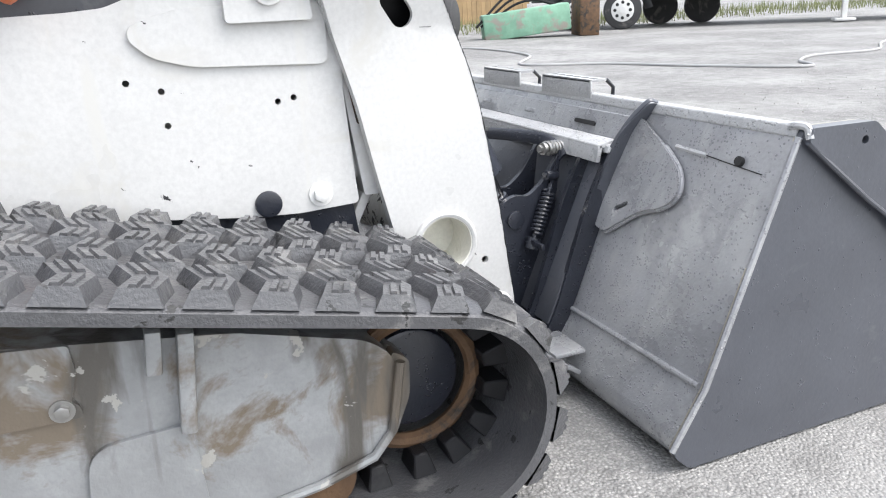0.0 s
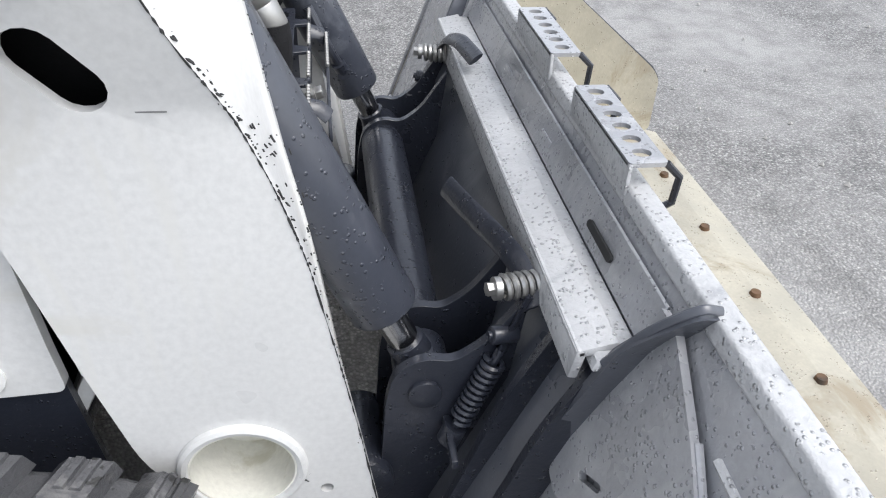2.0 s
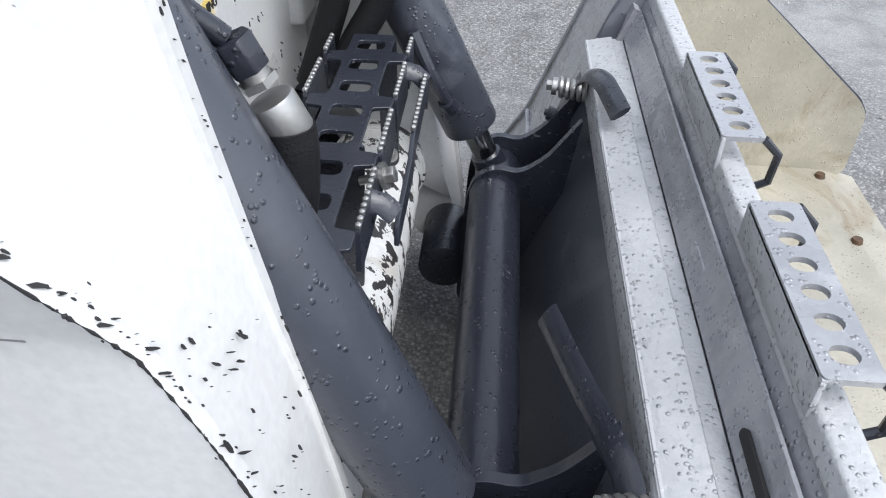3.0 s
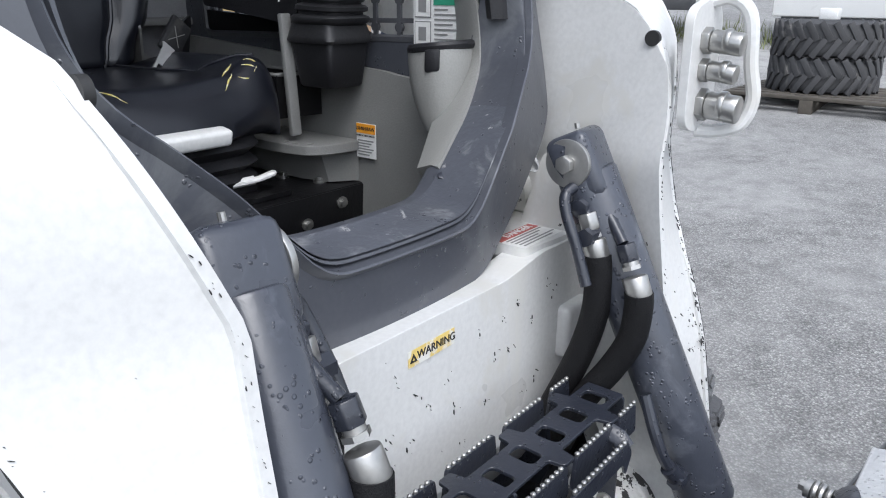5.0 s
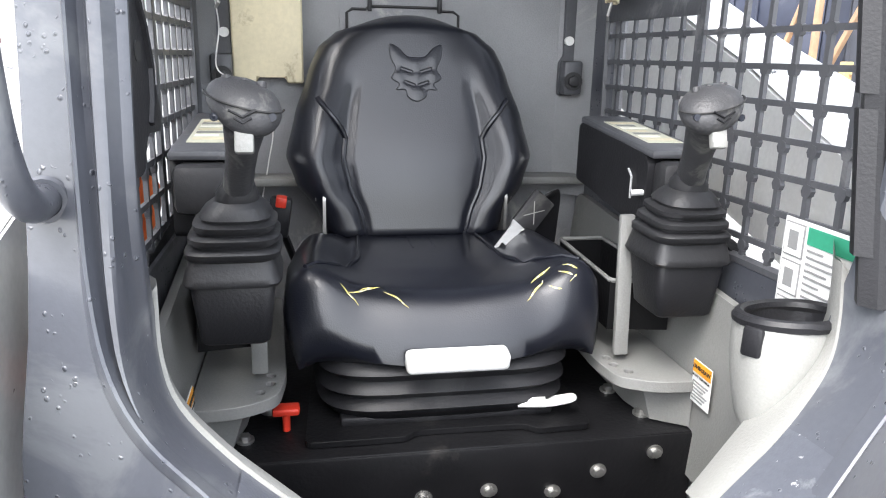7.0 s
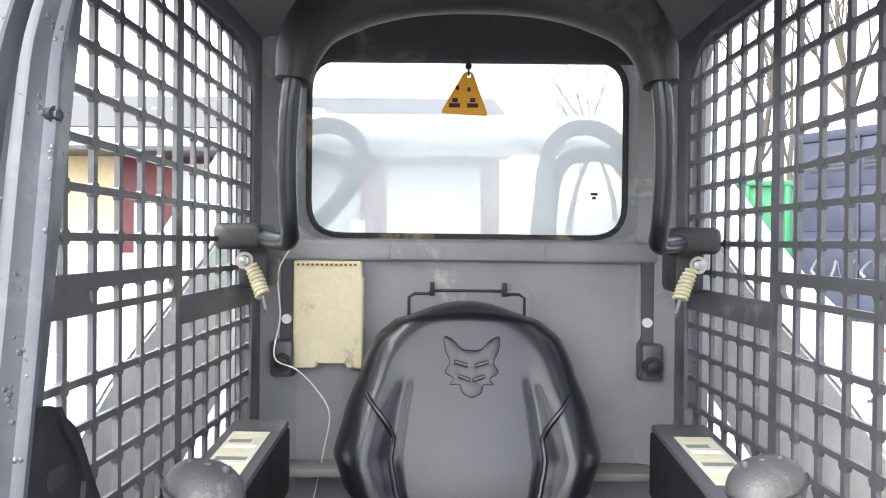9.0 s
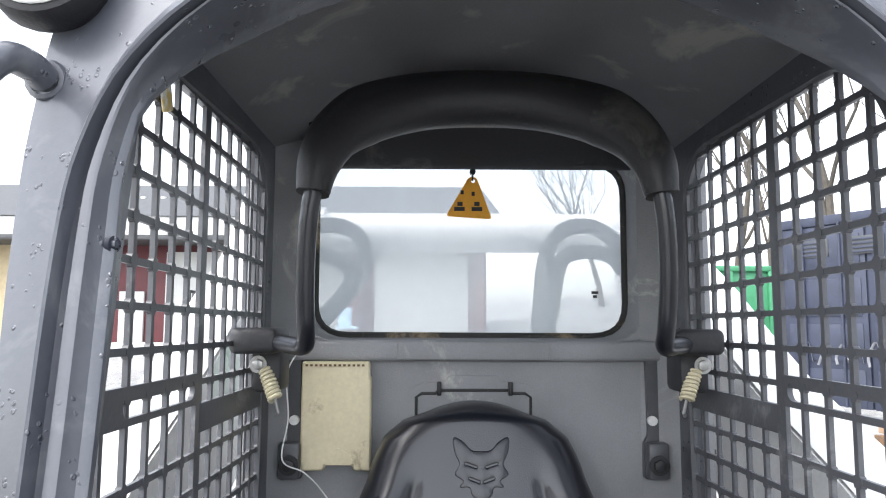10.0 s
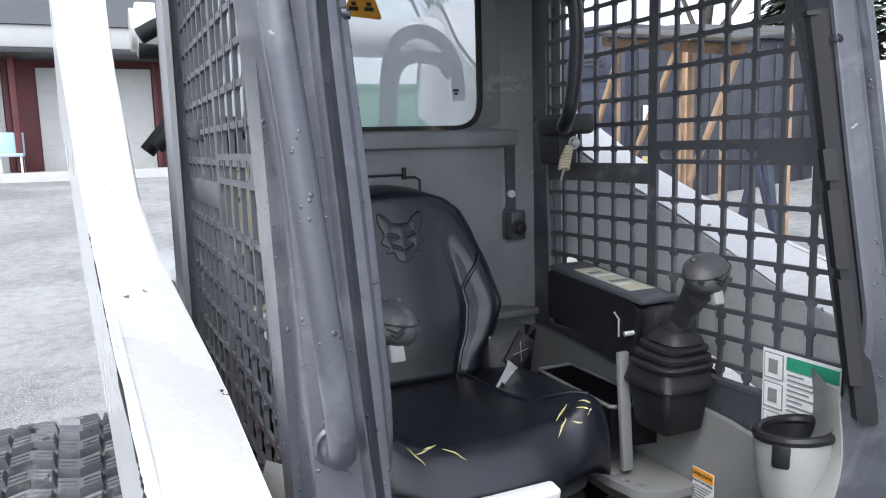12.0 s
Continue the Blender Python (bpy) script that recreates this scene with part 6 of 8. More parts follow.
    for j in range(36):
        for i in range(44):
            bm.faces.new((top[j][i], top[j][i + 1], top[j + 1][i + 1], top[j + 1][i]))
            bm.faces.new((bot[j][i], bot[j + 1][i], bot[j + 1][i + 1], bot[j][i + 1]))
        for i in (0, 44):
            bm.faces.new((top[j][i], top[j + 1][i], bot[j + 1][i], bot[j][i]))
    for j in (0, 36):
        for i in range(44):
            bm.faces.new((top[j][i], top[j][i + 1], bot[j][i + 1], bot[j][i]))
    for _ in range(2):
        bmesh.ops.smooth_vert(bm, verts=bm.verts, factor=0.35, use_axis_x=True, use_axis_y=True, use_axis_z=True)
    cush = part("cushion", bm, VINYL, t, "worn black seat cushion", angle=1.3)
    for s in (-1, 1):
        pts = []
        for k in range(16):
            v = 0.06 + 0.74 * k / 15
            u = 0.50 + 0.34 * max(0.0, (v - 0.45) / 0.35) ** 1.6
            hw = 0.198 + 0.030 * min(1, v / 0.55)
            pts.append((0.075 + 0.400 * v, s * u * hw, cush_top(u, v) + 0.0005))
        part("piping", sweep(pts, 0.0035, 8), VINYL, cush)
        part("centre_seam", sweep([(0.075 + 0.4 * v, s * 0.018, cush_top(0.08, v) - 0.0005) for v in (0.04, 0.12, 0.2, 0.3)], 0.0018, 6), VINYL, cush)
    rnd = random.Random(4)
    for cy, mat, n in ((0.135, FOAM, 7), (-0.115, FOAM, 4)):
        for k in range(n):
            y0, v0 = cy + rnd.uniform(-0.035, 0.035), 0.90 + rnd.uniform(-0.05, 0.05)
            pts = []
            for i in range(6):
                yy, vv = y0 + 0.006 * i + rnd.uniform(-0.003, 0.003), v0 + 0.012 * i * (1 if k % 2 else -1) * 0.7
                vv = min(0.95, vv)
                pts.append((0.075 + 0.400 * vv - 0.030 * (yy / 0.205) ** 2 * max(0, (vv - 0.6) / 0.4), yy, cush_top(yy / 0.222, vv) - 0.001))
            part("torn_patch", sweep(pts, 0.006, 6, radii=[0.0003, 0.0008, 0.0014, 0.0018 if n == 7 else 0.0009, 0.0009, 0.0003]), mat, cush, "torn vinyl with foam showing")
    # suspension bellows and base
    part("bellows", loft([oval(0.262, 0, z, rx, ry, 5.0, 40) for z, rx, ry in ((0.905, 0.180, 0.170), (0.925, 0.190, 0.182), (0.940, 0.178, 0.168), (0.955, 0.192, 0.184), (0.972, 0.180, 0.170), (0.990, 0.196, 0.185), (1.012, 0.185, 0.178))]), BLACK, t, "black rubber bellows", angle=1.2)
    part("base_rail", box(0.08, 0.44, -0.15, 0.15, 0.892, 0.910, 0.006), BLACK, t)
    part("adjuster_handle", moved(bevelled(box(-0.016, 0.016, -0.068, 0.068, -0.016, 0.016, 0.0), 0.008, 3), Matrix.Translation((0.484, 0.0, 1.028)) @ pose(0, 0, 0, 0, 12, 0)), WHITEPL, t, "white plastic adjuster handle")
    part("slide_lever", merged(sweep(spline([(0.44, 0.10, 0.918), (0.452, 0.135, 0.922), (0.455, 0.165, 0.928), (0.445, 0.175, 0.926), (0.43, 0.165, 0.916), (0.43, 0.14, 0.912)]), 0.0065, 10), rod((0.438, 0.098, 0.918), (0.449, 0.135, 0.922), 0.009, sides=10)), WHITEPL, t, "white plastic loop lever")
    for s in (-1, 1):
        part("hinge_bracket", merged(plate(rounded([(0.05, 1.07), (0.075, 1.16), (0.095, 1.20), (0.115, 1.19), (0.11, 1.07)], 0.01), [], s * 0.155, s * 0.160), rod((0.09, s * 0.15, 1.185), (0.09, s * 0.172, 1.185), 0.008, sides=10)), ZINC, t)
    return t


build_seat()


def build_belt():
    t = thing("seat_belt", (0.14, 0.15, 1.10), "black seat belt with metal tongue lying on the cushion", "seat belt")
    SPACE.append(None)
    lie = pose(0, 0, 0, 49, 0, 0) @ pose(0, 0, 0, 0, 0, 12)
    part("webbing", moved(box(-0.006, 0.006, -0.040, 0.040, -0.025, 0.025, 0.004), Matrix.Translation((0.122, 0.212, 1.098)) @ lie), BOOT, t)
    part("strap_end", sweep(spline([(0.11, 0.235, 1.125), (0.085, 0.255, 1.12), (0.06, 0.262, 1.07), (0.05, 0.262, 1.02)]), 0.024, 10, flat=0.1), BLACK, t)
    for turn in (-38, 38):
        part("stitching", moved(box(0.0062, 0.0068, -0.022, 0.022, -0.0008, 0.0008, 0), Matrix.Translation((0.122, 0.212, 1.098)) @ lie @ pose(0, 0, 0, turn, 0, 0)), LIGHTGREY, t)
    part("tongue", moved(plate(rounded([(-0.046, -0.011), (-0.046, 0.011), (0.018, 0.011), (0.026, 0.017), (0.026, -0.017), (0.018, -0.011)], 0.005), [rounded([(-0.039, -0.005), (-0.039, 0.005), (-0.020, 0.005), (-0.020, -0.005)], 0.003)], -0.0015, 0.0015, axis="x"), Matrix.Translation((0.164, 0.158, 1.066)) @ lie), TONGUE, t, "bright metal tongue")
    SPACE.pop()
    b = thing("belt_buckle", (0.11, -0.235, 1.12), "black belt buckle with red button on its stalk", "buckle")
    part("buckle_body", moved(box(-0.011, 0.011, -0.018, 0.018, -0.036, 0.036, 0.006), Matrix.Translation((0.112, -0.232, 1.155)) @ pose(0, 0, 0, -8, 5, 0)), BLACK, b)
    part("button", moved(box(-0.008, 0.0125, -0.009, 0.009, 0.018, 0.037, 0.003), Matrix.Translation((0.113, -0.232, 1.156)) @ pose(0, 0, 0, -8, 5, 0)), RED, b, "red release button")
    part("stalk", sweep([(0.10, -0.225, 1.12), (0.09, -0.205, 1.05)], 0.010, 8, flat=0.4), BLACK, b)


build_belt()


GRIP = material("dusty_grip_plastic", (0.042, 0.042, 0.045), 0.48, vary=0.15, bump=0.02, grain=300.0, stain=(0.12, 0.118, 0.112), stain_at=0.54, stain_scale=14.0)


def build_joystick(side):
    base = Vector((0.447, 0.338, 1.11)) if side > 0 else Vector((0.475, -0.306, 1.112))
    neck = Vector((0.483, 0.327, 1.224)) if side > 0 else Vector((0.527, -0.293, 1.228))
    top = Vector((0.580, 0.288, 1.316)) if side > 0 else Vector((0.618, -0.274, 1.316))
    t = thing("control_joystick", (base.x, base.y, 1.02), "black control joystick with ribbed rubber boot on a black box", "joystick", "control joysticks")
    x, y = base.x, base.y

    def axis(z):
        f = max(0.0, (z - base.z) / (neck.z - base.z))
        return base.lerp(neck, f ** 1.3)
    part("mount_box", loft([oval(x, y, z, rx, ry, 9.0, 32) for z, rx, ry in ((1.016, 0.042, 0.040), (1.020, 0.046, 0.044), (1.100, 0.056, 0.054), (1.104, 0.054, 0.052))]), BLACK, t, angle=0.8)
    part("boot_collar", loft([oval(x, y, z, rx, ry, 7.0, 40) for z, rx, ry in ((1.098, 0.061, 0.059), (1.103, 0.064, 0.062), (1.110, 0.062, 0.060), (1.134, 0.055, 0.054))]), BOOT, t, angle=0.9)
    rings = []
    for z, r in ((1.130, 0.053), (1.136, 0.061), (1.144, 0.062), (1.1475, 0.059), (1.150, 0.051), (1.154, 0.051), (1.157, 0.058), (1.164, 0.058), (1.167, 0.054), (1.169, 0.047), (1.172, 0.047), (1.175, 0.053), (1.181, 0.053), (1.183, 0.048), (1.185, 0.043), (1.188, 0.043), (1.190, 0.046), (1.200, 0.040), (1.208, 0.031), (1.210, 0.028), (1.218, 0.027), (1.226, 0.022), (1.236, 0.018)):
        f = (z - 1.130) / 0.09
        c = axis(z)
        rings.append(oval(c.x, c.y, z + 0.0, r, r * 0.97, 5.0 - 2.8 * min(1, max(0, f) * 1.1), 40, tilt=(-0.10 * f, 0)))
    part("boot", loft(rings), BOOT, t, "ribbed dusty rubber boot", angle=0.9)
    shaft = []
    for f, rx in ((0.0, 0.0185), (0.3, 0.0175), (0.6, 0.0185), (0.85, 0.022), (1.0, 0.024)):
        c = neck.lerp(top, f)
        shaft.append(oval(c.x, c.y, c.z - 0.002, rx * 1.05, rx, 2.4, 24, tilt=(-0.55, 0)))
    stick = part("stick", loft(shaft), GRIP, t)
    grip = []
    for k in range(13):
        a = -math.pi / 2 + math.pi * k / 12
        c, s = math.cos(a), math.sin(a)
        grip.append([Vector((top.x + 0.006 + 0.032 * c * math.cos(b) - 0.008 * s, top.y + (0.039 + 0.005 * s) * c * math.copysign(abs(math.sin(b)) ** 0.8, math.sin(b)), top.z + 0.013 + 0.029 * s + 0.010 * math.sin(b) * c * side - 0.006 * math.cos(b) * c)) for b in [2 * math.pi * i / 28 for i in range(28)]])
    g = part("grip", loft(grip), GRIP, t, "dark grey moulded grip", angle=1.2)
    part("seam", sweep([(top.x + 0.006 + 0.0325 * math.cos(b), top.y + 0.0412 * math.sin(b), top.z + 0.020 + 0.010 * math.sin(b) * side - 0.006 * math.cos(b)) for b in [math.pi * (k - 10) / 20 for k in range(21)]], 0.0012, 6), INK, g)
    part("trigger", moved(box(-0.006, 0.006, -0.010, 0.010, -0.014, 0.012, 0.003), Matrix.Translation((top.x + 0.030, top.y, top.z - 0.020)) @ pose(0, 0, 0, 0, -18, 0)), LIGHTGREY, g, "pale trigger switch")
    part("moulded_mark", moved(merged(sweep([(0.001, -0.014, 0.005), (0.003, 0.0, -0.002), (0.001, 0.014, 0.005)], 0.0015, 6), sweep([(0.001, -0.009, -0.003), (0.003, 0.0, -0.008), (0.001, 0.009, -0.003)], 0.0015, 6)), Matrix.Translation((top.x + 0.037, top.y, top.z + 0.007))), BLACK, g)
    for dy in (-0.018, 0.0, 0.018):
        part("thumb_switch", rod((top.x - 0.002, top.y + dy, top.z + 0.034 + 0.18 * dy * side), (top.x - 0.004, top.y + dy, top.z + 0.042 + 0.18 * dy * side), 0.0055, sides=12, bevel=0.0015), GRIP, g)
    for dy in (-0.028, 0.028):
        part("button", rod((top.x + 0.018, top.y + dy, top.z + 0.004), (top.x + 0.030, top.y + dy * 1.05, top.z + 0.004), 0.0045, sides=12), DARKSTEEL, g)
    for f in (0.30, 0.42):
        c = neck.lerp(top, f)
        part("stud", rod((c.x + 0.012, c.y, c.z), (c.x + 0.021, c.y, c.z - 0.004), 0.0035, sides=10), BLACK, stick)
    return t


def build_armrest(side):
    """A shallow console hung from the side wall, open below."""
    t = thing("armrest_console", (0.25, side * 0.35, 1.15), "black armrest console with pale instruction label on top", "console", "armrest consoles")
    y0, y1 = side * 0.302, side * 0.392
    part("body", plate(rounded([(0.10, 1.160), (0.10, 1.262), (0.115, 1.268), (0.385, 1.246), (0.402, 1.232), (0.398, 1.135), (0.38, 1.128), (0.20, 1.150)], [0.01, 0.012, 0.012, 0.014, 0.014, 0.01, 0.01, 0.02]), [], y0, y1, bevel=0.007), BLACK, t)
    tilt = pose(0, 0, 0, 0, 4.7, 0)
    part("top_pad", moved(bevelled(box(-0.145, 0.165, -0.046, 0.046, -0.006, 0.008, 0.0), 0.006, 2), Matrix.Translation((0.25, side * 0.347, 1.260)) @ tilt), SCREENGREY, t, "scuffed grey console lid")
    lab = part("label", moved(box(-0.080, 0.105, -0.028, 0.030, 0.0, 0.0012, 0), Matrix.Translation((0.255, side * 0.347, 1.2677)) @ tilt), LABEL, t, "pale yellowish instruction label")
    for k in range(7):
        part("label_print", moved(box(-0.068 + 0.024 * k, -0.055 + 0.024 * k, -0.022, 0.024 - 0.012 * (k % 2), 0.0013, 0.0019, 0), Matrix.Translation((0.255, side * 0.347, 1.2677)) @ tilt), (YELLOWED, MIDGREY, CREAM)[k % 3], lab)
    part("hinge_rod", merged(rod((0.385, side * 0.285, 1.185), (0.402, side * 0.345, 1.19), 0.005, sides=10), sweep([(0.335, y0 - side * 0.001, 1.215), (0.35, y0 - side * 0.002, 1.205), (0.35, y0 - side * 0.002, 1.17)], 0.002, 6)), TONGUE, t)
    part("bracket", box(0.395, 0.44, side * 0.31 if side > 0 else side * 0.385, side * 0.385 if side > 0 else side * 0.31, 1.17, 1.238, 0.012), BOOT, t)
    part("post", moved(box(-0.006, 0.006, -0.012, 0.012, -0.115, 0.115, 0.003), Matrix.Translation((0.388, side * 0.285, 1.035)) @ pose(0, 0, 0, 0, -4, 0)), MIDGREY, t)
    # open bin below
    ring = [(0.08, side * 0.285), (0.36, side * 0.275), (0.375, side * 0.375), (0.08, side * 0.375)]
    part("bin_rim", sweep([(x, y, 1.035) for x, y in rounded(ring, 0.01)], 0.004, 6, closed=True), MIDGREY, t)
    part("bin", loft([[(x, y, z) for x, y in ring] for z in (0.95, 1.035)], caps=False), FLOORBLACK, t)
    return t


for side in (-1, 1):
    SPACE[-1] = None
    build_joystick(side)
    build_armrest(side)
SPACE[-1] = rear_space


def build_cup_holder():
    t = thing("cup_holder", (0.75, 0.325, 1.0), "pale grey plastic cup holder with black rubber rim", "cup holder")
    rings = []
    for k in range(9):
        f = k / 8
        z = 1.155 - 0.135 * f
        r = 0.060 - 0.035 * f ** 1.4
        rings.append(oval(0.742 + 0.025 * f, 0.318 - 0.018 * f, z, r * 0.98, r, 2.3, 36))
    part("shell", loft(rings, caps=False), LIGHTGREY, t)
    inner = [oval(0.742, 0.318, z, r, r, 2.3, 36) for z, r in ((1.158, 0.0505), (1.10, 0.046), (1.098, 0.01))]
    part("liner", loft(inner, caps=False), BLACK, t)
    rim = [Vector((0.742 + 0.056 * math.cos(a), 0.318 + 0.057 * math.sin(a), 1.158)) for a in [2 * math.pi * k / 40 for k in range(40)]]
    part("rim", sweep(rim, 0.0075, 8, closed=True), BLACK, t, "black rubber rim")
    part("notch", moved(box(-0.013, 0.013, -0.009, 0.009, -0.026, 0.008, 0.005), Matrix.Translation((0.770, 0.268, 1.148)) @ pose(0, 0, 0, 0, 0, 30)), BLACK, t)
    # Flat black disc: the pocket's shaded inside is put into its colour.
    part("pocket", moved(rod((0, 0, -0.004), (0, 0, 0.004), 0.026, sides=24), Matrix.Translation((0.685, 0.352, 1.085)) @ pose(0, 0, 0, 90, 0, 0)), FLOORBLACK, t)
    part("vent", moved(box(-0.025, 0.025, -0.003, 0.003, -0.018, 0.018, 0.002), Matrix.Translation((0.745, 0.356, 1.00)) @ pose(0, 0, 0, 0, -50, 0)), FLOORBLACK, t)


SPACE[-1] = front_space
build_cup_holder()
SPACE[-1] = rear_space


def build_lap_bar():
    t = thing("lap_bar", (0.10, 0, 1.53), "raised black lap bar with padded arch in the cab", "lap bar")
    for s in (-1, 1):
        hub = part("pivot_block", merged(bevelled(box(0.02, 0.135, s * 0.375 - 0.050, s * 0.375 + 0.032, 1.562, 1.606, 0.0), 0.012, 3), moved(bevelled(box(-0.05, 0.035, -0.026, 0.026, -0.055, 0.03, 0.0), 0.010, 2), Matrix.Translation((0.045, s * 0.372, 1.550)))), BOOT, t, "scuffed black pivot block")
        part("pivot_screw", hexbolt((0.080, s * 0.385, 1.543), (1, 0, 0), 0.010, 0.006), ZINC, hub)
        part("return_spring", coil((0.072, s * 0.375, 1.535), (0.090, s * 0.352, 1.485), 0.0105, 0.0034, 8), YELLOWED, hub)
        part("spring_hook", sweep([(0.090, s * 0.352, 1.485), (0.085, s * 0.348, 1.462), (0.07, s * 0.355, 1.455)], 0.003, 6), ZINC, hub)
        arm = [(0.115, s * 0.350, 1.582), (0.150, s * 0.315, 1.577), (0.185, s * 0.288, 1.578), (0.214, s * 0.282, 1.605), (0.232, s * 0.281, 1.66), (0.243, s * 0.279, 1.72), (0.250, s * 0.274, 1.78), (0.250, s * 0.266, 1.835)]
        part("arm", sweep(spline(arm), 0.0145, 14), VINYL, t)
        part("pad_end", sweep([(0.250, s * 0.268, 1.815), (0.250, s * 0.266, 1.835)], 0.026, 16, flat=1.0), BOOT, t)
    pad = spline([(x, s_ * y, z) for s_, x, y, z in ((-1, 0.250, 0.270, 1.812), (-1, 0.238, 0.262, 1.865), (-1, 0.205, 0.240, 1.918), (-1, 0.165, 0.195, 1.962), (-1, 0.130, 0.125, 1.992), (-1, 0.115, 0.06, 2.004), (1, 0.110, 0.0, 2.007), (1, 0.115, 0.06, 2.004), (1, 0.130, 0.125, 1.992), (1, 0.165, 0.195, 1.962), (1, 0.205, 0.240, 1.918), (1, 0.238, 0.262, 1.865), (1, 0.250, 0.270, 1.812))], 5)
    n = len(pad)
    part("pad", sweep(pad, 0.034, 16, radii=[0.026 + 0.024 * min(1, min(i, n - 1 - i) / 14) for i in range(n)]), BOOT, t, "grey foam-covered arch")
    return t


SPACE[-1] = None
build_lap_bar()
SPACE[-1] = rear_space


def build_rear_wall_fittings():
    s = thing("document_sleeve", (-0.07, -0.25, 1.37), "yellowed translucent document sleeve on the rear wall", "document sleeve")
    part("sleeve_body", plate([(-0.312, 1.372), (-0.312, 1.572), (-0.189, 1.572), (-0.189, 1.545), (-0.186, 1.54), (-0.186, 1.372), (-0.216, 1.372), (-0.218, 1.382), (-0.268, 1.382), (-0.270, 1.372)], [], -0.098, -0.072, axis="x", bevel=0.003), YELLOWED, s)
    part("stitched_edge", merged(*[box(-0.071, -0.0695, -0.305 + 0.0085 * k, -0.3005 + 0.0085 * k, 1.563, 1.567, 0) for k in range(13)]), RUST, s)
    part("worn_patch", plate(rounded([(-0.268, 1.383), (-0.268, 1.40), (-0.245, 1.415), (-0.22, 1.40), (-0.218, 1.383)], 0.006), [], -0.0725, -0.0705, axis="x"), YELLOWED, s)
    w = solo("loose_wire", sweep(spline([(-0.05, -0.31, 1.60), (-0.055, -0.335, 1.55), (-0.05, -0.33, 1.47), (-0.03, -0.335, 1.40), (-0.045, -0.30, 1.375), (-0.06, -0.27, 1.34), (-0.07, -0.245, 1.29), (-0.075, -0.255, 1.22), (-0.07, -0.27, 1.14), (0.05, -0.27, 1.08), (0.09, -0.26, 1.09)]), 0.0013, 6), PAPER, "thin white wire hanging down the rear wall", "wire")
    h = thing("hatch_cover", (-0.095, 0, 1.47), "small black hatch outline on the rear wall behind the seat", "hatch")
    part("hatch_panel", plate(rounded([(-0.118, 1.42), (-0.118, 1.515), (-0.10, 1.53), (-0.05, 1.535), (-0.045, 1.545), (0.045, 1.545), (0.05, 1.535), (0.10, 1.53), (0.118, 1.515), (0.118, 1.42)], 0.012), [], -0.100, -0.094, axis="x", bevel=0.002), CABIN, h)
    part("seam", sweep([(-0.093, -0.105, 1.42), (-0.093, -0.105, 1.505), (-0.093, -0.095, 1.512), (-0.093, -0.07, 1.512), (-0.093, -0.064, 1.518), (-0.093, 0.064, 1.518), (-0.093, 0.07, 1.512), (-0.093, 0.095, 1.512), (-0.093, 0.105, 1.505), (-0.093, 0.105, 1.42)], 0.0028, 6), INK, h)
    for y in (-0.063, 0.068):
        part("clip", box(-0.094, -0.084, y - 0.004, y + 0.004, 1.508, 1.534, 0.002), BLACK, h)
    for s_ in (-1, 1):
        b = thing("wall_bracket", (-0.08, s_ * 0.33, 1.35), "black steel bracket bolted to the rear wall", "bracket", "wall brackets")
        part("strap", moved(plate(rounded([(s_ * 0.33 - 0.020, 1.355), (s_ * 0.33 - 0.020, 1.42), (s_ * 0.33 - 0.012, 1.435), (s_ * 0.33 - 0.014, 1.58), (s_ * 0.33 + 0.014, 1.58), (s_ * 0.33 + 0.016, 1.435), (s_ * 0.33 + 0.020, 1.42), (s_ * 0.33 + 0.020, 1.355)], 0.006), [], -0.10, -0.086, axis="x", bevel=0.003), Matrix.Identity(4)), SCREENGREY, b)
        part("foot", bevelled(box(-0.088, -0.058, s_ * 0.33 - 0.019, s_ * 0.33 + 0.019, 1.358, 1.425, 0), 0.006, 2), SCREENGREY, b)
        part("bolt", hexbolt((-0.057, s_ * 0.329, 1.385), (1, 0, 0), 0.012, 0.006), BOOT, b)
        part("white_stud", rod((-0.086, s_ * 0.325, 1.463), (-0.078, s_ * 0.325, 1.463), 0.009, sides=14), PAPER, b)
        part("rail", box(-0.10, -0.035, (0.155 if s_ > 0 else -0.385), (0.385 if s_ > 0 else -0.155), 1.180, 1.196, 0.004), MIDGREY, b, "grey rail under the rear wall")
    tri = thing("hanging_triangle", (-0.095, 0, 1.80), "orange-yellow safety triangle tag hanging before the rear window", "tag")
    part("card", plate(rounded([(-0.052, 1.852), (-0.008, 1.930), (0.006, 1.930), (0.036, 1.846)], 0.008), [circle(0.0, 1.922, 0.004, 8)], -0.101, -0.098, axis="x"), TRIANGLE, tri)
    part("pictogram", merged(bars([(0.012, 0.012, 0.020), (0.018, 0.022, 0.010), (0.045, 0.012, 0.020), (0.050, 0.022, 0.010), (0.024, 0.045, 0.006), (0.045, 0.042, 0.006)], (-0.0975, -0.048, 1.850), (0, 1, 0), (0, 0, 1), 0.008)), INK, tri)
    part("hook", merged(sweep([(-0.099, -0.001, 1.922), (-0.097, -0.001, 1.94), (-0.10, -0.001, 1.955)], 0.002, 6), rod((-0.104, -0.001, 1.94), (-0.094, -0.001, 1.94), 0.006, sides=12)), BLACK, tri)
    d = thing("window_sticker", (-0.2, 0.25, 1.70), "small dark sticker on the rear window pane", "sticker")
    part("face", bars([(0, 0, 0.014), (0.003, -0.008, 0.008)], (-0.2015, 0.243, 1.706), (0, 1, 0), (0, 0, 1), 0.006), INK, d)


build_rear_wall_fittings()


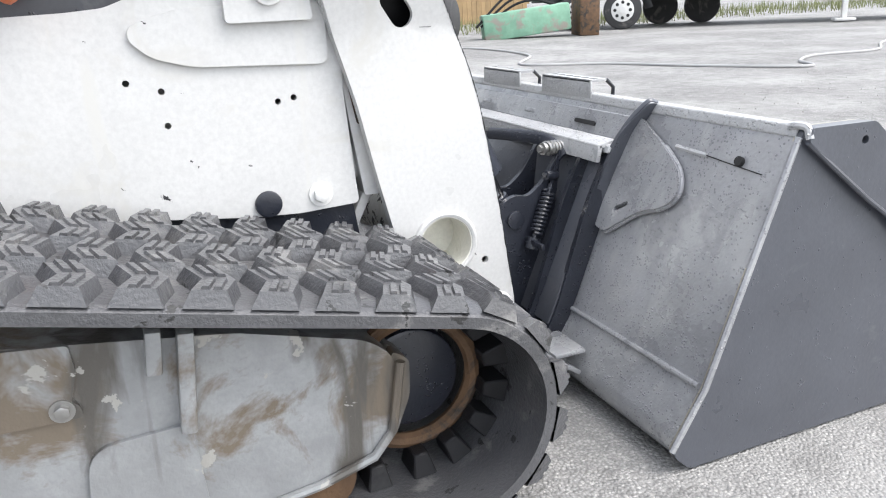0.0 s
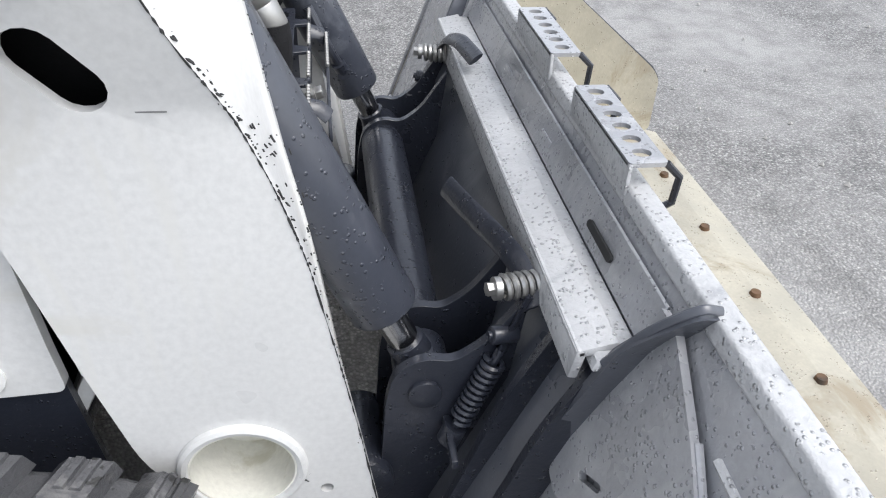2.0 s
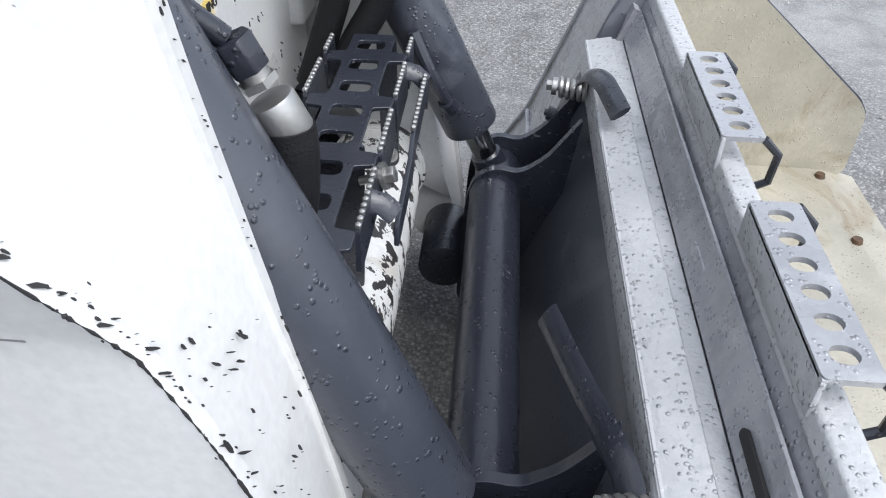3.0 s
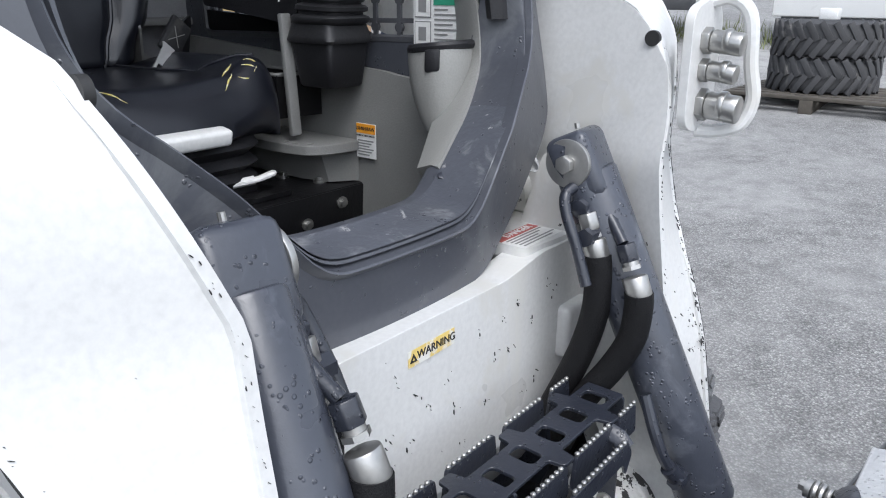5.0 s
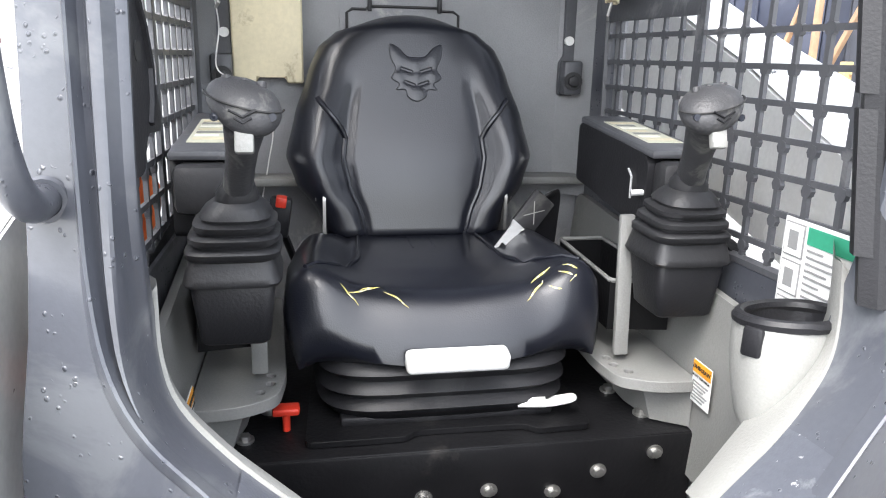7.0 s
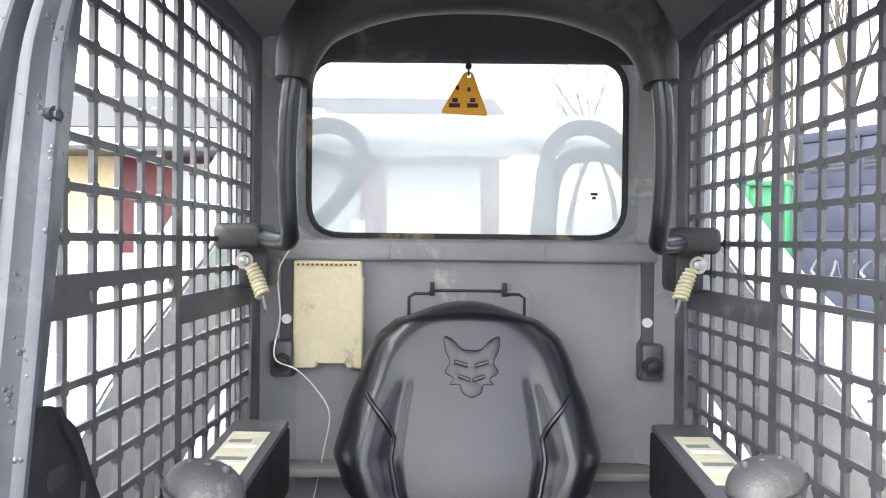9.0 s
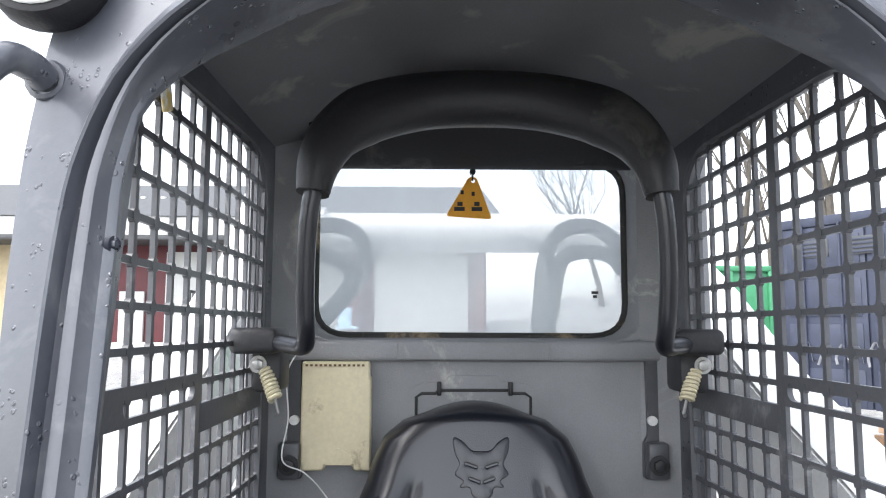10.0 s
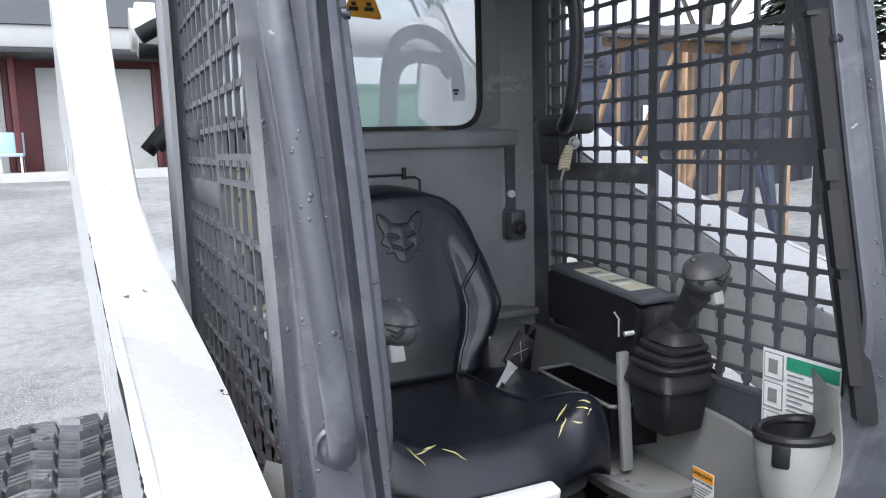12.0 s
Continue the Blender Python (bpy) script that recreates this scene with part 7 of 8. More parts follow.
def build_cab_stickers():
    SPACE.append(lambda p: Vector((p.x + 0.012, p.y * 1.125, p.z - 0.050)))
    s = thing("instruction_sheet", (0.66, 0.36, 1.11), "white instruction sheet with green heading beside the screen", "sticker")

    def sheet(side, x0, x1, z0, z1, mat, name, parent, off=0.0):
        yy = side * (0.3600 - off)
        return part(name, box(x0, x1, min(yy, yy - side * 0.0012), max(yy, yy - side * 0.0012), z0, z1, 0), mat, parent)

    sheet(1, 0.590, 0.735, 1.085, 1.245, PAPER, "sheet", s)
    sheet(1, 0.638, 0.733, 1.218, 1.240, GREENST, "heading", s, 0.0013)
    rows = [(0.640, 1.212 - 0.0085 * k, 0.030 + 0.055 * ((k * 7) % 5) / 5) for k in range(14)]
    for x, z, ln in rows:
        sheet(1, x, x + ln, z - 0.0028, z, GREYINK, "line_of_writing", s, 0.0013)
    for k in range(3):
        sheet(1, 0.594, 0.632, 1.196 - 0.05 * k, 1.240 - 0.05 * k, GREYINK, "picture_box", s, 0.0013)
        sheet(1, 0.596, 0.630, 1.198 - 0.05 * k, 1.238 - 0.05 * k, PAPER, "picture_field", s, 0.0020)
        sheet(1, 0.604, 0.622, 1.206 - 0.05 * k, 1.230 - 0.05 * k, GREYINK, "picture_mark", s, 0.0027)
    SPACE.pop()
    for side in (-1, 1):
        w = thing("alarm_sticker", (0.52, side * 0.355, 0.95), "white warning sticker with orange heading on the grey liner", "sticker", "alarm stickers")
        x0, x1, z0, z1 = 0.492, 0.545, 0.940, 1.014
        sheet(side, x0, x1, z0, z1, PAPER, "face", w, 0.0)
        sheet(side, x0 + 0.001, x1 - 0.001, z1 - 0.021, z1 - 0.001, AMBER, "heading", w, 0.0013)
        yy = side * 0.3570
        dirx = (-1, 0, 0) if side > 0 else (1, 0, 0)
        text("lettering", "WARNING", ((x0 + x1) / 2, yy, z1 - 0.011), dirx if side < 0 else (-1, 0, 0), (0, 0, 1), 0.0105, INK, w, 0.0004)
        text("lettering", "ALARM MUST SOUND", ((x0 + x1) / 2, yy, z1 - 0.026), dirx if side < 0 else (-1, 0, 0), (0, 0, 1), 0.0052, INK, w, 0.0004)
        for k in range(6):
            sheet(side, x0 + 0.004, x1 - 0.006 - 0.006 * (k % 3), z1 - 0.038 - 0.006 * k, z1 - 0.0355 - 0.006 * k, GREYINK, "line_of_writing", w, 0.0013)
    r = thing("door_post_sticker", (0.66, -0.36, 1.1), "white sticker with orange heading beside the screen", "sticker")
    sheet(-1, 0.600, 0.690, 1.02, 1.175, PAPER, "face", r)
    sheet(-1, 0.602, 0.688, 1.148, 1.173, AMBER, "heading", r, 0.0013)
    sheet(-1, 0.615, 0.670, 1.07, 1.125, GREYINK, "picture_mark", r, 0.0013)
    # Small red handle: a flat grip on a short stem.
    k = thing("red_handle", (0.40, -0.22, 0.883), "small red plastic handle on the platform", "tag")
    part("grip", box(0.408, 0.432, -0.262, -0.222, 0.915, 0.928, 0.004), RED, k)
    part("stem", rod((0.42, -0.242, 0.884), (0.42, -0.242, 0.916), 0.006, sides=10), RED, k)


SPACE[-1] = front_space
build_cab_stickers()
SPACE.pop()
cyl = thing("orange_bottle", (0.30, -0.50, 0.86), "orange-red metal bottle lying beside the cab screen", "bottle")
part("bottle", rod((0.08, -0.505, 1.15), (0.40, -0.505, 0.89), 0.045, sides=24, bevel=0.012), ORANGE, cyl)
part("cap", rod((0.05, -0.505, 1.175), (0.08, -0.505, 1.15), 0.026, sides=20, bevel=0.004), BLACK, cyl)

# ---- surroundings ----
GREYROOF = material("grey_roofing", (0.075, 0.078, 0.082), 0.8, vary=0.1, bump=0.03, grain=40.0)
MAROON = material("maroon_wood", (0.11, 0.028, 0.032), 0.6, vary=0.2, scale=3.0)
GARAGE = material("white_garage_door", (0.50, 0.50, 0.485), 0.5, vary=0.05)
TAN = material("tan_siding", (0.55, 0.45, 0.28), 0.7, vary=0.12)
CHALK = plain("faded_chalk_paint", (0.20, 0.205, 0.22), 0.8)
SLATE = material("slate_grey_wall", (0.048, 0.052, 0.066), 0.55, vary=0.2, stain=(0.075, 0.078, 0.09), stain_at=0.6)
NAVY = material("navy_steel", (0.030, 0.036, 0.060), 0.5, vary=0.2, stain=(0.05, 0.055, 0.075), stain_at=0.6)
GREEN = material("green_steel", (0.045, 0.21, 0.10), 0.5, vary=0.12)
TIMBER = material("orange_timber", (0.38, 0.25, 0.155), 0.7, vary=0.25, scale=8.0)
FENCE = material("cedar_fence", (0.36, 0.25, 0.13), 0.8, vary=0.25, scale=3.0, island=0.5)
BARK = material("bare_bark", (0.075, 0.066, 0.054), 0.9, vary=0.3, scale=10.0, bump=0.06)
LEAF = material("evergreen_needles", (0.085, 0.105, 0.065), 0.8, vary=0.3, island=0.4)
GRASS = material("dry_grass", (0.20, 0.22, 0.10), 0.9, vary=0.3)
TRAILER = material("dark_trailer_steel", (0.05, 0.052, 0.055), 0.5, vary=0.2)
TYRE = material("tyre_rubber", (0.05, 0.05, 0.052), 0.75, vary=0.25, bump=0.05, stain=(0.14, 0.135, 0.125), stain_at=0.58)
FOLIAGE_PALE = material("pale_green_paint", (0.22, 0.42, 0.30), 0.6, vary=0.2, stain=(0.30, 0.28, 0.24), stain_at=0.55)


def build_building():
    """Long low storage building with white garage doors, maroon posts and a grey roof over a white eave."""
    x, z0 = -16.6, rise(-16.6, 0)
    t = thing("storage_building", (x, -6, z0), "long storage building with white garage doors, maroon posts and grey roof", "building")
    y0, y1 = -24.0, 1.2
    part("wall", box(x - 8, x - 0.35, y0, y1, z0, z0 + 2.8, 0.02), MAROON, t, "dark maroon wooden wall")
    part("plinth", box(x - 0.4, x + 0.9, y0 - 0.5, y1 + 0.3, z0 - 0.9, z0 + 0.12, 0.03), GARAGE, t, "pale concrete plinth")
    for ya, yb in ((-1.55, 0.75), (-4.25, -2.2), (-6.65, -4.5), (-13.8, -11.6), (-16.5, -14.3), (-19.2, -17.0)):
        d = part("garage_door", box(x - 0.36, x - 0.28, ya, yb, z0 + 0.12, z0 + 2.32, 0.01), GARAGE, t, "white roller door")
        for r in range(4):
            part("door_rib", box(x - 0.285, x - 0.27, ya, yb, z0 + 0.12 + 0.55 * r, z0 + 0.14 + 0.55 * r, 0.004), GARAGE, d)
        part("post", box(x + 0.35, x + 0.47, yb + 0.2, yb + 0.32, z0 + 0.1, z0 + 2.6, 0.01), MAROON, t)
        part("jamb", box(x - 0.34, x - 0.24, yb + 0.02, yb + 0.12, z0 + 0.1, z0 + 2.5, 0.01), MAROON, t)
    part("tan_panel", box(x - 0.34, x - 0.26, -11.3, -8.15, z0 + 0.12, z0 + 2.55, 0.01), TAN, t, "tan wooden siding")
    part("white_board", box(x - 0.34, x - 0.25, -7.75, -7.15, z0 + 0.12, z0 + 1.35, 0.01), GARAGE, t)
    part("eave", box(x - 0.4, x + 1.0, y0 - 0.6, y1 + 0.25, z0 + 2.58, z0 + 3.02, 0.03), GARAGE, t, "white eave board")
    part("soffit", box(x - 0.4, x + 0.98, y0 - 0.55, y1 + 0.2, z0 + 2.48, z0 + 2.58, 0.01), TRAILER, t)
    part("roof", loft([[(x + 1.05, y0 - 0.7, z0 + 3.02), (x + 1.05, y1 + 0.3, z0 + 3.02), (x - 9, y1 + 0.3, z0 + 3.02), (x - 9, y0 - 0.7, z0 + 3.02)], [(x - 2.0, y0 + 2.0, z0 + 4.3), (x - 2.0, y1 - 0.05, z0 + 4.3), (x - 6, y1 - 0.05, z0 + 4.3), (x - 6, y0 + 2.0, z0 + 4.3)]]), GREYROOF, t, "grey shingle roof", angle=0.2)
    for yv in (-7.4, -6.9):
        part("roof_vent", rod((x - 0.6, yv, z0 + 3.2), (x - 0.6, yv, z0 + 3.75), 0.07, sides=14), GARAGE, t)
    # Forklift is scaled down to fit the camera's view.
    f = thing("forklift", (x + 1.4, -5.2, z0), "green forklift, scaled to fit the camera's view, before a white garage door", "forklift")
    fx, fy, g = x + 1.4, -5.2, z0 - 0.02
    part("body", bevelled(box(fx - 0.3, fx + 0.3, fy, fy + 0.55, g + 0.22, g + 0.62, 0), 0.05, 2), GREEN, f)
    part("counterweight", bevelled(box(fx - 0.3, fx + 0.3, fy + 0.45, fy + 0.62, g + 0.20, g + 0.75, 0), 0.05, 2), GREEN, f)
    for q in (-0.24, 0.24):
        part("mast_rail", box(fx + q - 0.035, fx + q + 0.035, fy - 0.32, fy - 0.20, g + 0.06, g + 1.30, 0.006), TRAILER, f)
        part("cage_post", box(fx + q - 0.02, fx + q + 0.02, fy + 0.42, fy + 0.46, g + 0.6, g + 1.25, 0.004), TRAILER, f)
        part("cage_post", box(fx + q - 0.02, fx + q + 0.02, fy - 0.08, fy - 0.04, g + 0.6, g + 1.25, 0.004), TRAILER, f)
    for zc in (0.35, 0.85, 1.26):
        part("mast_bar", box(fx - 0.24, fx + 0.24, fy - 0.28, fy - 0.22, g + zc, g + zc + 0.06, 0.004), TRAILER, f)
    part("cage_roof", box(fx - 0.28, fx + 0.28, fy - 0.10, fy + 0.48, g + 1.24, g + 1.28, 0.006), TRAILER, f)
    for dy in (-0.05, 0.45):
        part("wheel", rod((fx - 0.33, fy + dy, g + 0.16), (fx + 0.33, fy + dy, g + 0.16), 0.16, sides=20, bevel=0.03), TYRE, f)
    part("forks", box(fx - 0.2, fx + 0.2, fy - 0.8, fy - 0.32, g + 0.06, g + 0.09, 0.006), TRAILER, f)
    c = thing("garden_chair", (x + 0.5, -2.1, z0), "pale blue plastic chair on the plinth of the building", "chair")
    cx, cy = x + 0.5, -2.1
    part("seat", box(cx - 0.25, cx + 0.25, cy - 0.25, cy + 0.25, z0 + 0.45, z0 + 0.52, 0.02), plain("pale_blue_plastic", (0.45, 0.62, 0.75), 0.5), c)
    part("backrest", box(cx - 0.28, cx - 0.22, cy - 0.25, cy + 0.25, z0 + 0.5, z0 + 0.95, 0.02), plain("pale_blue_plastic_back", (0.45, 0.62, 0.75), 0.5), c)
    for sx in (-0.2, 0.2):
        for sy in (-0.2, 0.2):
            part("leg", box(cx + sx - 0.02, cx + sx + 0.02, cy + sy - 0.02, cy + sy + 0.02, z0 + 0.12, z0 + 0.46, 0.005), PAPER, c)


build_building()


def build_yard_left():
    """Navy container, green skip, timber rack and machines to the loader's left."""
    t = thing("navy_container", (-7.4, 5.0, 0.4), "dark navy steel container with white painted scrawl low on its end", "container")
    ux = Vector((0.88, 0.47, 0)).normalized()
    uy = Vector((-ux.y, ux.x, 0))
    m = Matrix((ux, uy, Vector((0, 0, 1)))).transposed().to_4x4()
    m.translation = Vector((-8.45, 4.5, 0.42))
    part("body", moved(box(0, 2.44, 0, 6.05, 0, 2.60, 0.02), m), NAVY, t)
    for xa in (0.0, 2.36):
        part("corner_post", moved(box(xa, xa + 0.08, -0.05, 0.0, 0, 2.60, 0.008), m), NAVY, t)
    for za in (0.0, 2.48):
        part("end_rail", moved(box(0.081, 2.359, -0.045, 0.0, za, za + 0.12, 0.008), m), NAVY, t)
    for k in range(2):
        leaf = part("end_door", moved(box(0.10 + 1.13 * k, 1.20 + 1.13 * k, -0.03, 0.0, 0.13, 2.47, 0.006), m), NAVY, t)
        for r in range(4):
            part("pressed_panel", moved(box(0.16 + 1.13 * k, 1.14 + 1.13 * k, -0.042, -0.03, 0.24 + 0.55 * r, 0.70 + 0.55 * r, 0.008), m), NAVY, leaf)
        for xr in (0.40, 0.90):
            part("lock_rod", moved(rod((xr + 1.13 * k, -0.06, 0.10), (xr + 1.13 * k, -0.06, 2.50), 0.017, sides=10), m), NAVY, leaf)
    for k, xa in enumerate((0.25, 0.95, 1.65)):
        v = part("vent_grille", moved(box(xa, xa + 0.5, -0.052, -0.042, 2.08, 2.30, 0.003), m), TRAILER, t)
        for r in range(4):
            part("vent_slat", moved(box(xa + 0.03, xa + 0.47, -0.062, -0.052, 2.10 + 0.05 * r, 2.125 + 0.05 * r, 0.002), m), NAVY, v)
    rnd = random.Random(8)
    for k in range(9):
        x = 0.35 + 0.22 * k + rnd.uniform(-0.03, 0.03)
        part("white_scrawl", moved(sweep(spline([(x, -0.05, 0.72 + rnd.uniform(0, 0.08)), (x + rnd.uniform(-0.05, 0.05), -0.052, 0.86), (x + 0.09, -0.052, 0.96 + rnd.uniform(0, 0.08)), (x + 0.14, -0.05, 0.78)]), 0.016, 6, flat=0.25), m), CHALK, t)
    b = thing("grey_shed", (-6.5, 7.4, 0.4), "dark slate-grey shed wall with a flat roof edge", "shed")
    part("body", box(-9.5, -6.45, 5.85, 9.3, 0.3, 2.92, 0.02), SLATE, b)
    for k in range(11):
        part("wall_rib", box(-6.45, -6.425, 5.95 + 0.31 * k, 6.00 + 0.31 * k, 0.5, 2.85, 0.006), SLATE, b)
    part("roof_edge", box(-9.6, -6.35, 5.78, 9.4, 2.92, 3.02, 0.02), SLATE, b)
    part("white_tag", box(-6.424, -6.418, 6.02, 6.22, 1.80, 2.0, 0), PAPER, b)
    part("pale_post", box(-6.30, -6.22, 6.55, 6.63, 0.4, 2.95, 0.005), TIMBER, b)
    s = thing("green_skip", (-13.8, 6.6, rise(-13.8, 6.6)), "bright green steel skip container", "skip container")
    part("tub", box(-15.2, -13.25, 4.35, 7.6, 1.0, 2.80, 0.04), GREEN, s)
    part("rim", box(-15.27, -13.18, 4.28, 7.67, 2.73, 2.84, 0.02), GREEN, s)
    for yy in (4.9, 5.7, 6.5):
        part("rib", box(-13.25, -13.17, yy, yy + 0.1, 1.05, 2.73, 0.01), GREEN, s)
    r = thing("timber_rack", (-4.4, 4.8, rise(-4.4, 4.8)), "orange timber lean-to frame with a weathered board roof", "timber rack")
    for x, yy, top in ((-5.15, 4.6, 2.52), (-4.22, 4.6, 2.40), (-3.72, 4.7, 2.26), (-5.0, 5.5, 2.60), (-3.7, 5.5, 2.45)):
        part("post", box(x - 0.028, x + 0.028, yy - 0.028, yy + 0.028, rise(x, yy) - 0.05, top, 0.004), TIMBER, r)
    for x0, z0, x1, z1 in ((-4.16, 2.38, -4.78, 1.36), (-3.42, 2.22, -3.95, 1.15), (-5.05, 2.4, -5.5, 1.5)):
        d = Vector((x1 - x0, 0, z1 - z0))
        part("brace", moved(box(-0.022, 0.022, -0.025, 0.025, -d.length / 2, d.length / 2, 0.004), Matrix.Translation(((x0 + x1) / 2, 4.52, (z0 + z1) / 2)) @ d.to_track_quat("Z", "Y").to_matrix().to_4x4()), TIMBER, r)
    slope = pose(0, 0, 0, 6, 9.5, 0)
    for k in range(7):
        part("roof_board", moved(box(-1.05, 1.0, -0.09, 0.09, -0.014, 0.014, 0.003), Matrix.Translation((-4.25, 4.45 + 0.19 * k, 2.53 + 0.02 * k)) @ slope), GREYROOF if k % 3 else BARK, r)
    part("beam", moved(box(-1.0, 0.95, -0.035, 0.035, -0.05, 0.05, 0.004), Matrix.Translation((-4.25, 4.50, 2.44)) @ slope), RUST, r)
    e = thing("yellow_machine", (-5.2, 4.5, rise(-5.2, 4.5)), "weathered yellow machine with rusty beams beside the timber rack", "machine")
    gz = rise(-5.2, 4.5)
    OLDYELLOW = material("faded_yellow_paint", (0.48, 0.36, 0.16), 0.6, vary=0.25, scale=8.0, stain=(0.20, 0.11, 0.05), stain_at=0.5, stain_scale=7.0)
    part("housing", bevelled(box(-5.65, -5.05, 4.2, 4.7, gz + 0.42, gz + 0.86, 0), 0.05, 2), OLDYELLOW, e)
    part("drum", rod((-5.0, 4.25, gz + 0.60), (-4.55, 4.25, gz + 0.60), 0.16, sides=24, bevel=0.02), OLDYELLOW, e)
    part("base_beam", box(-5.8, -4.2, 4.15, 4.27, gz + 0.16, gz + 0.30, 0.01), TIMBER, e)
    part("base_beam", box(-5.8, -4.2, 4.60, 4.72, gz + 0.16, gz + 0.30, 0.01), TIMBER, e)
    for x in (-5.7, -4.95, -4.3):
        part("cross_beam", box(x, x + 0.1, 4.05, 4.8, gz - 0.02, gz + 0.16, 0.008), RUST, e)
    part("mast", box(-4.5, -4.42, 4.40, 4.48, gz + 0.25, gz + 0.92, 0.008), OLDYELLOW, e)
    part("cable", sweep(spline([(-5.0, 4.2, gz + 0.8), (-4.7, 4.1, gz + 0.95), (-4.45, 4.15, gz + 0.7), (-4.5, 4.2, gz + 0.3)]), 0.015, 8), HOSE, e)
    w = thing("lifting_frame", (-2.8, 4.3, rise(-2.8, 4.3)), "dark blue lifting frame with slanting struts in the yard", "frame")
    gz = rise(-2.8, 4.3)
    for xa, za, xb, zb in ((-3.2, gz + 0.25, -2.95, gz + 1.15), (-2.98, gz + 1.18, -2.68, gz + 0.25), (-2.72, gz + 0.25, -2.88, gz + 1.18)):
        d = Vector((xb - xa, 0, zb - za))
        part("strut", moved(box(-0.03, 0.03, -0.03, 0.03, -d.length / 2, d.length / 2, 0.008), Matrix.Translation(((xa + xb) / 2, 4.3, (za + zb) / 2)) @ d.to_track_quat("Z", "Y").to_matrix().to_4x4()), NAVY, w)
    part("top_bar", box(-3.05, -2.75, 4.26, 4.34, gz + 1.15, gz + 1.22, 0.01), NAVY, w)
    part("base_bar", box(-3.3, -2.55, 4.26, 4.34, gz - 0.01, gz + 0.28, 0.01), NAVY, w)
    v = thing("white_van", (-4.2, 9.6, rise(-4.2, 9.6)), "white boxy van parked beyond the lifting frame", "van")
    gz = rise(-4.2, 9.6)
    part("body", bevelled(box(-5.6, -2.2, 8.9, 10.6, gz + 0.30, gz + 1.75, 0), 0.12, 3), WHITE_CLEAN, v)
    part("side_window", box(-4.3, -3.3, 8.885, 8.9, gz + 1.1, gz + 1.55, 0.004), INK, v)
    part("bumper", box(-5.65, -2.15, 8.86, 8.98, gz + 0.25, gz + 0.42, 0.02), TRAILER, v)
    part("marker_lamp", box(-2.6, -2.45, 8.88, 8.9, gz + 0.75, gz + 0.85, 0.004), AMBER, v)
    for x in (-4.9, -2.9):
        part("wheel", rod((x, 8.92, gz + 0.31), (x, 9.12, gz + 0.31), 0.31, sides=24, bevel=0.04), TYRE, v)


build_yard_left()


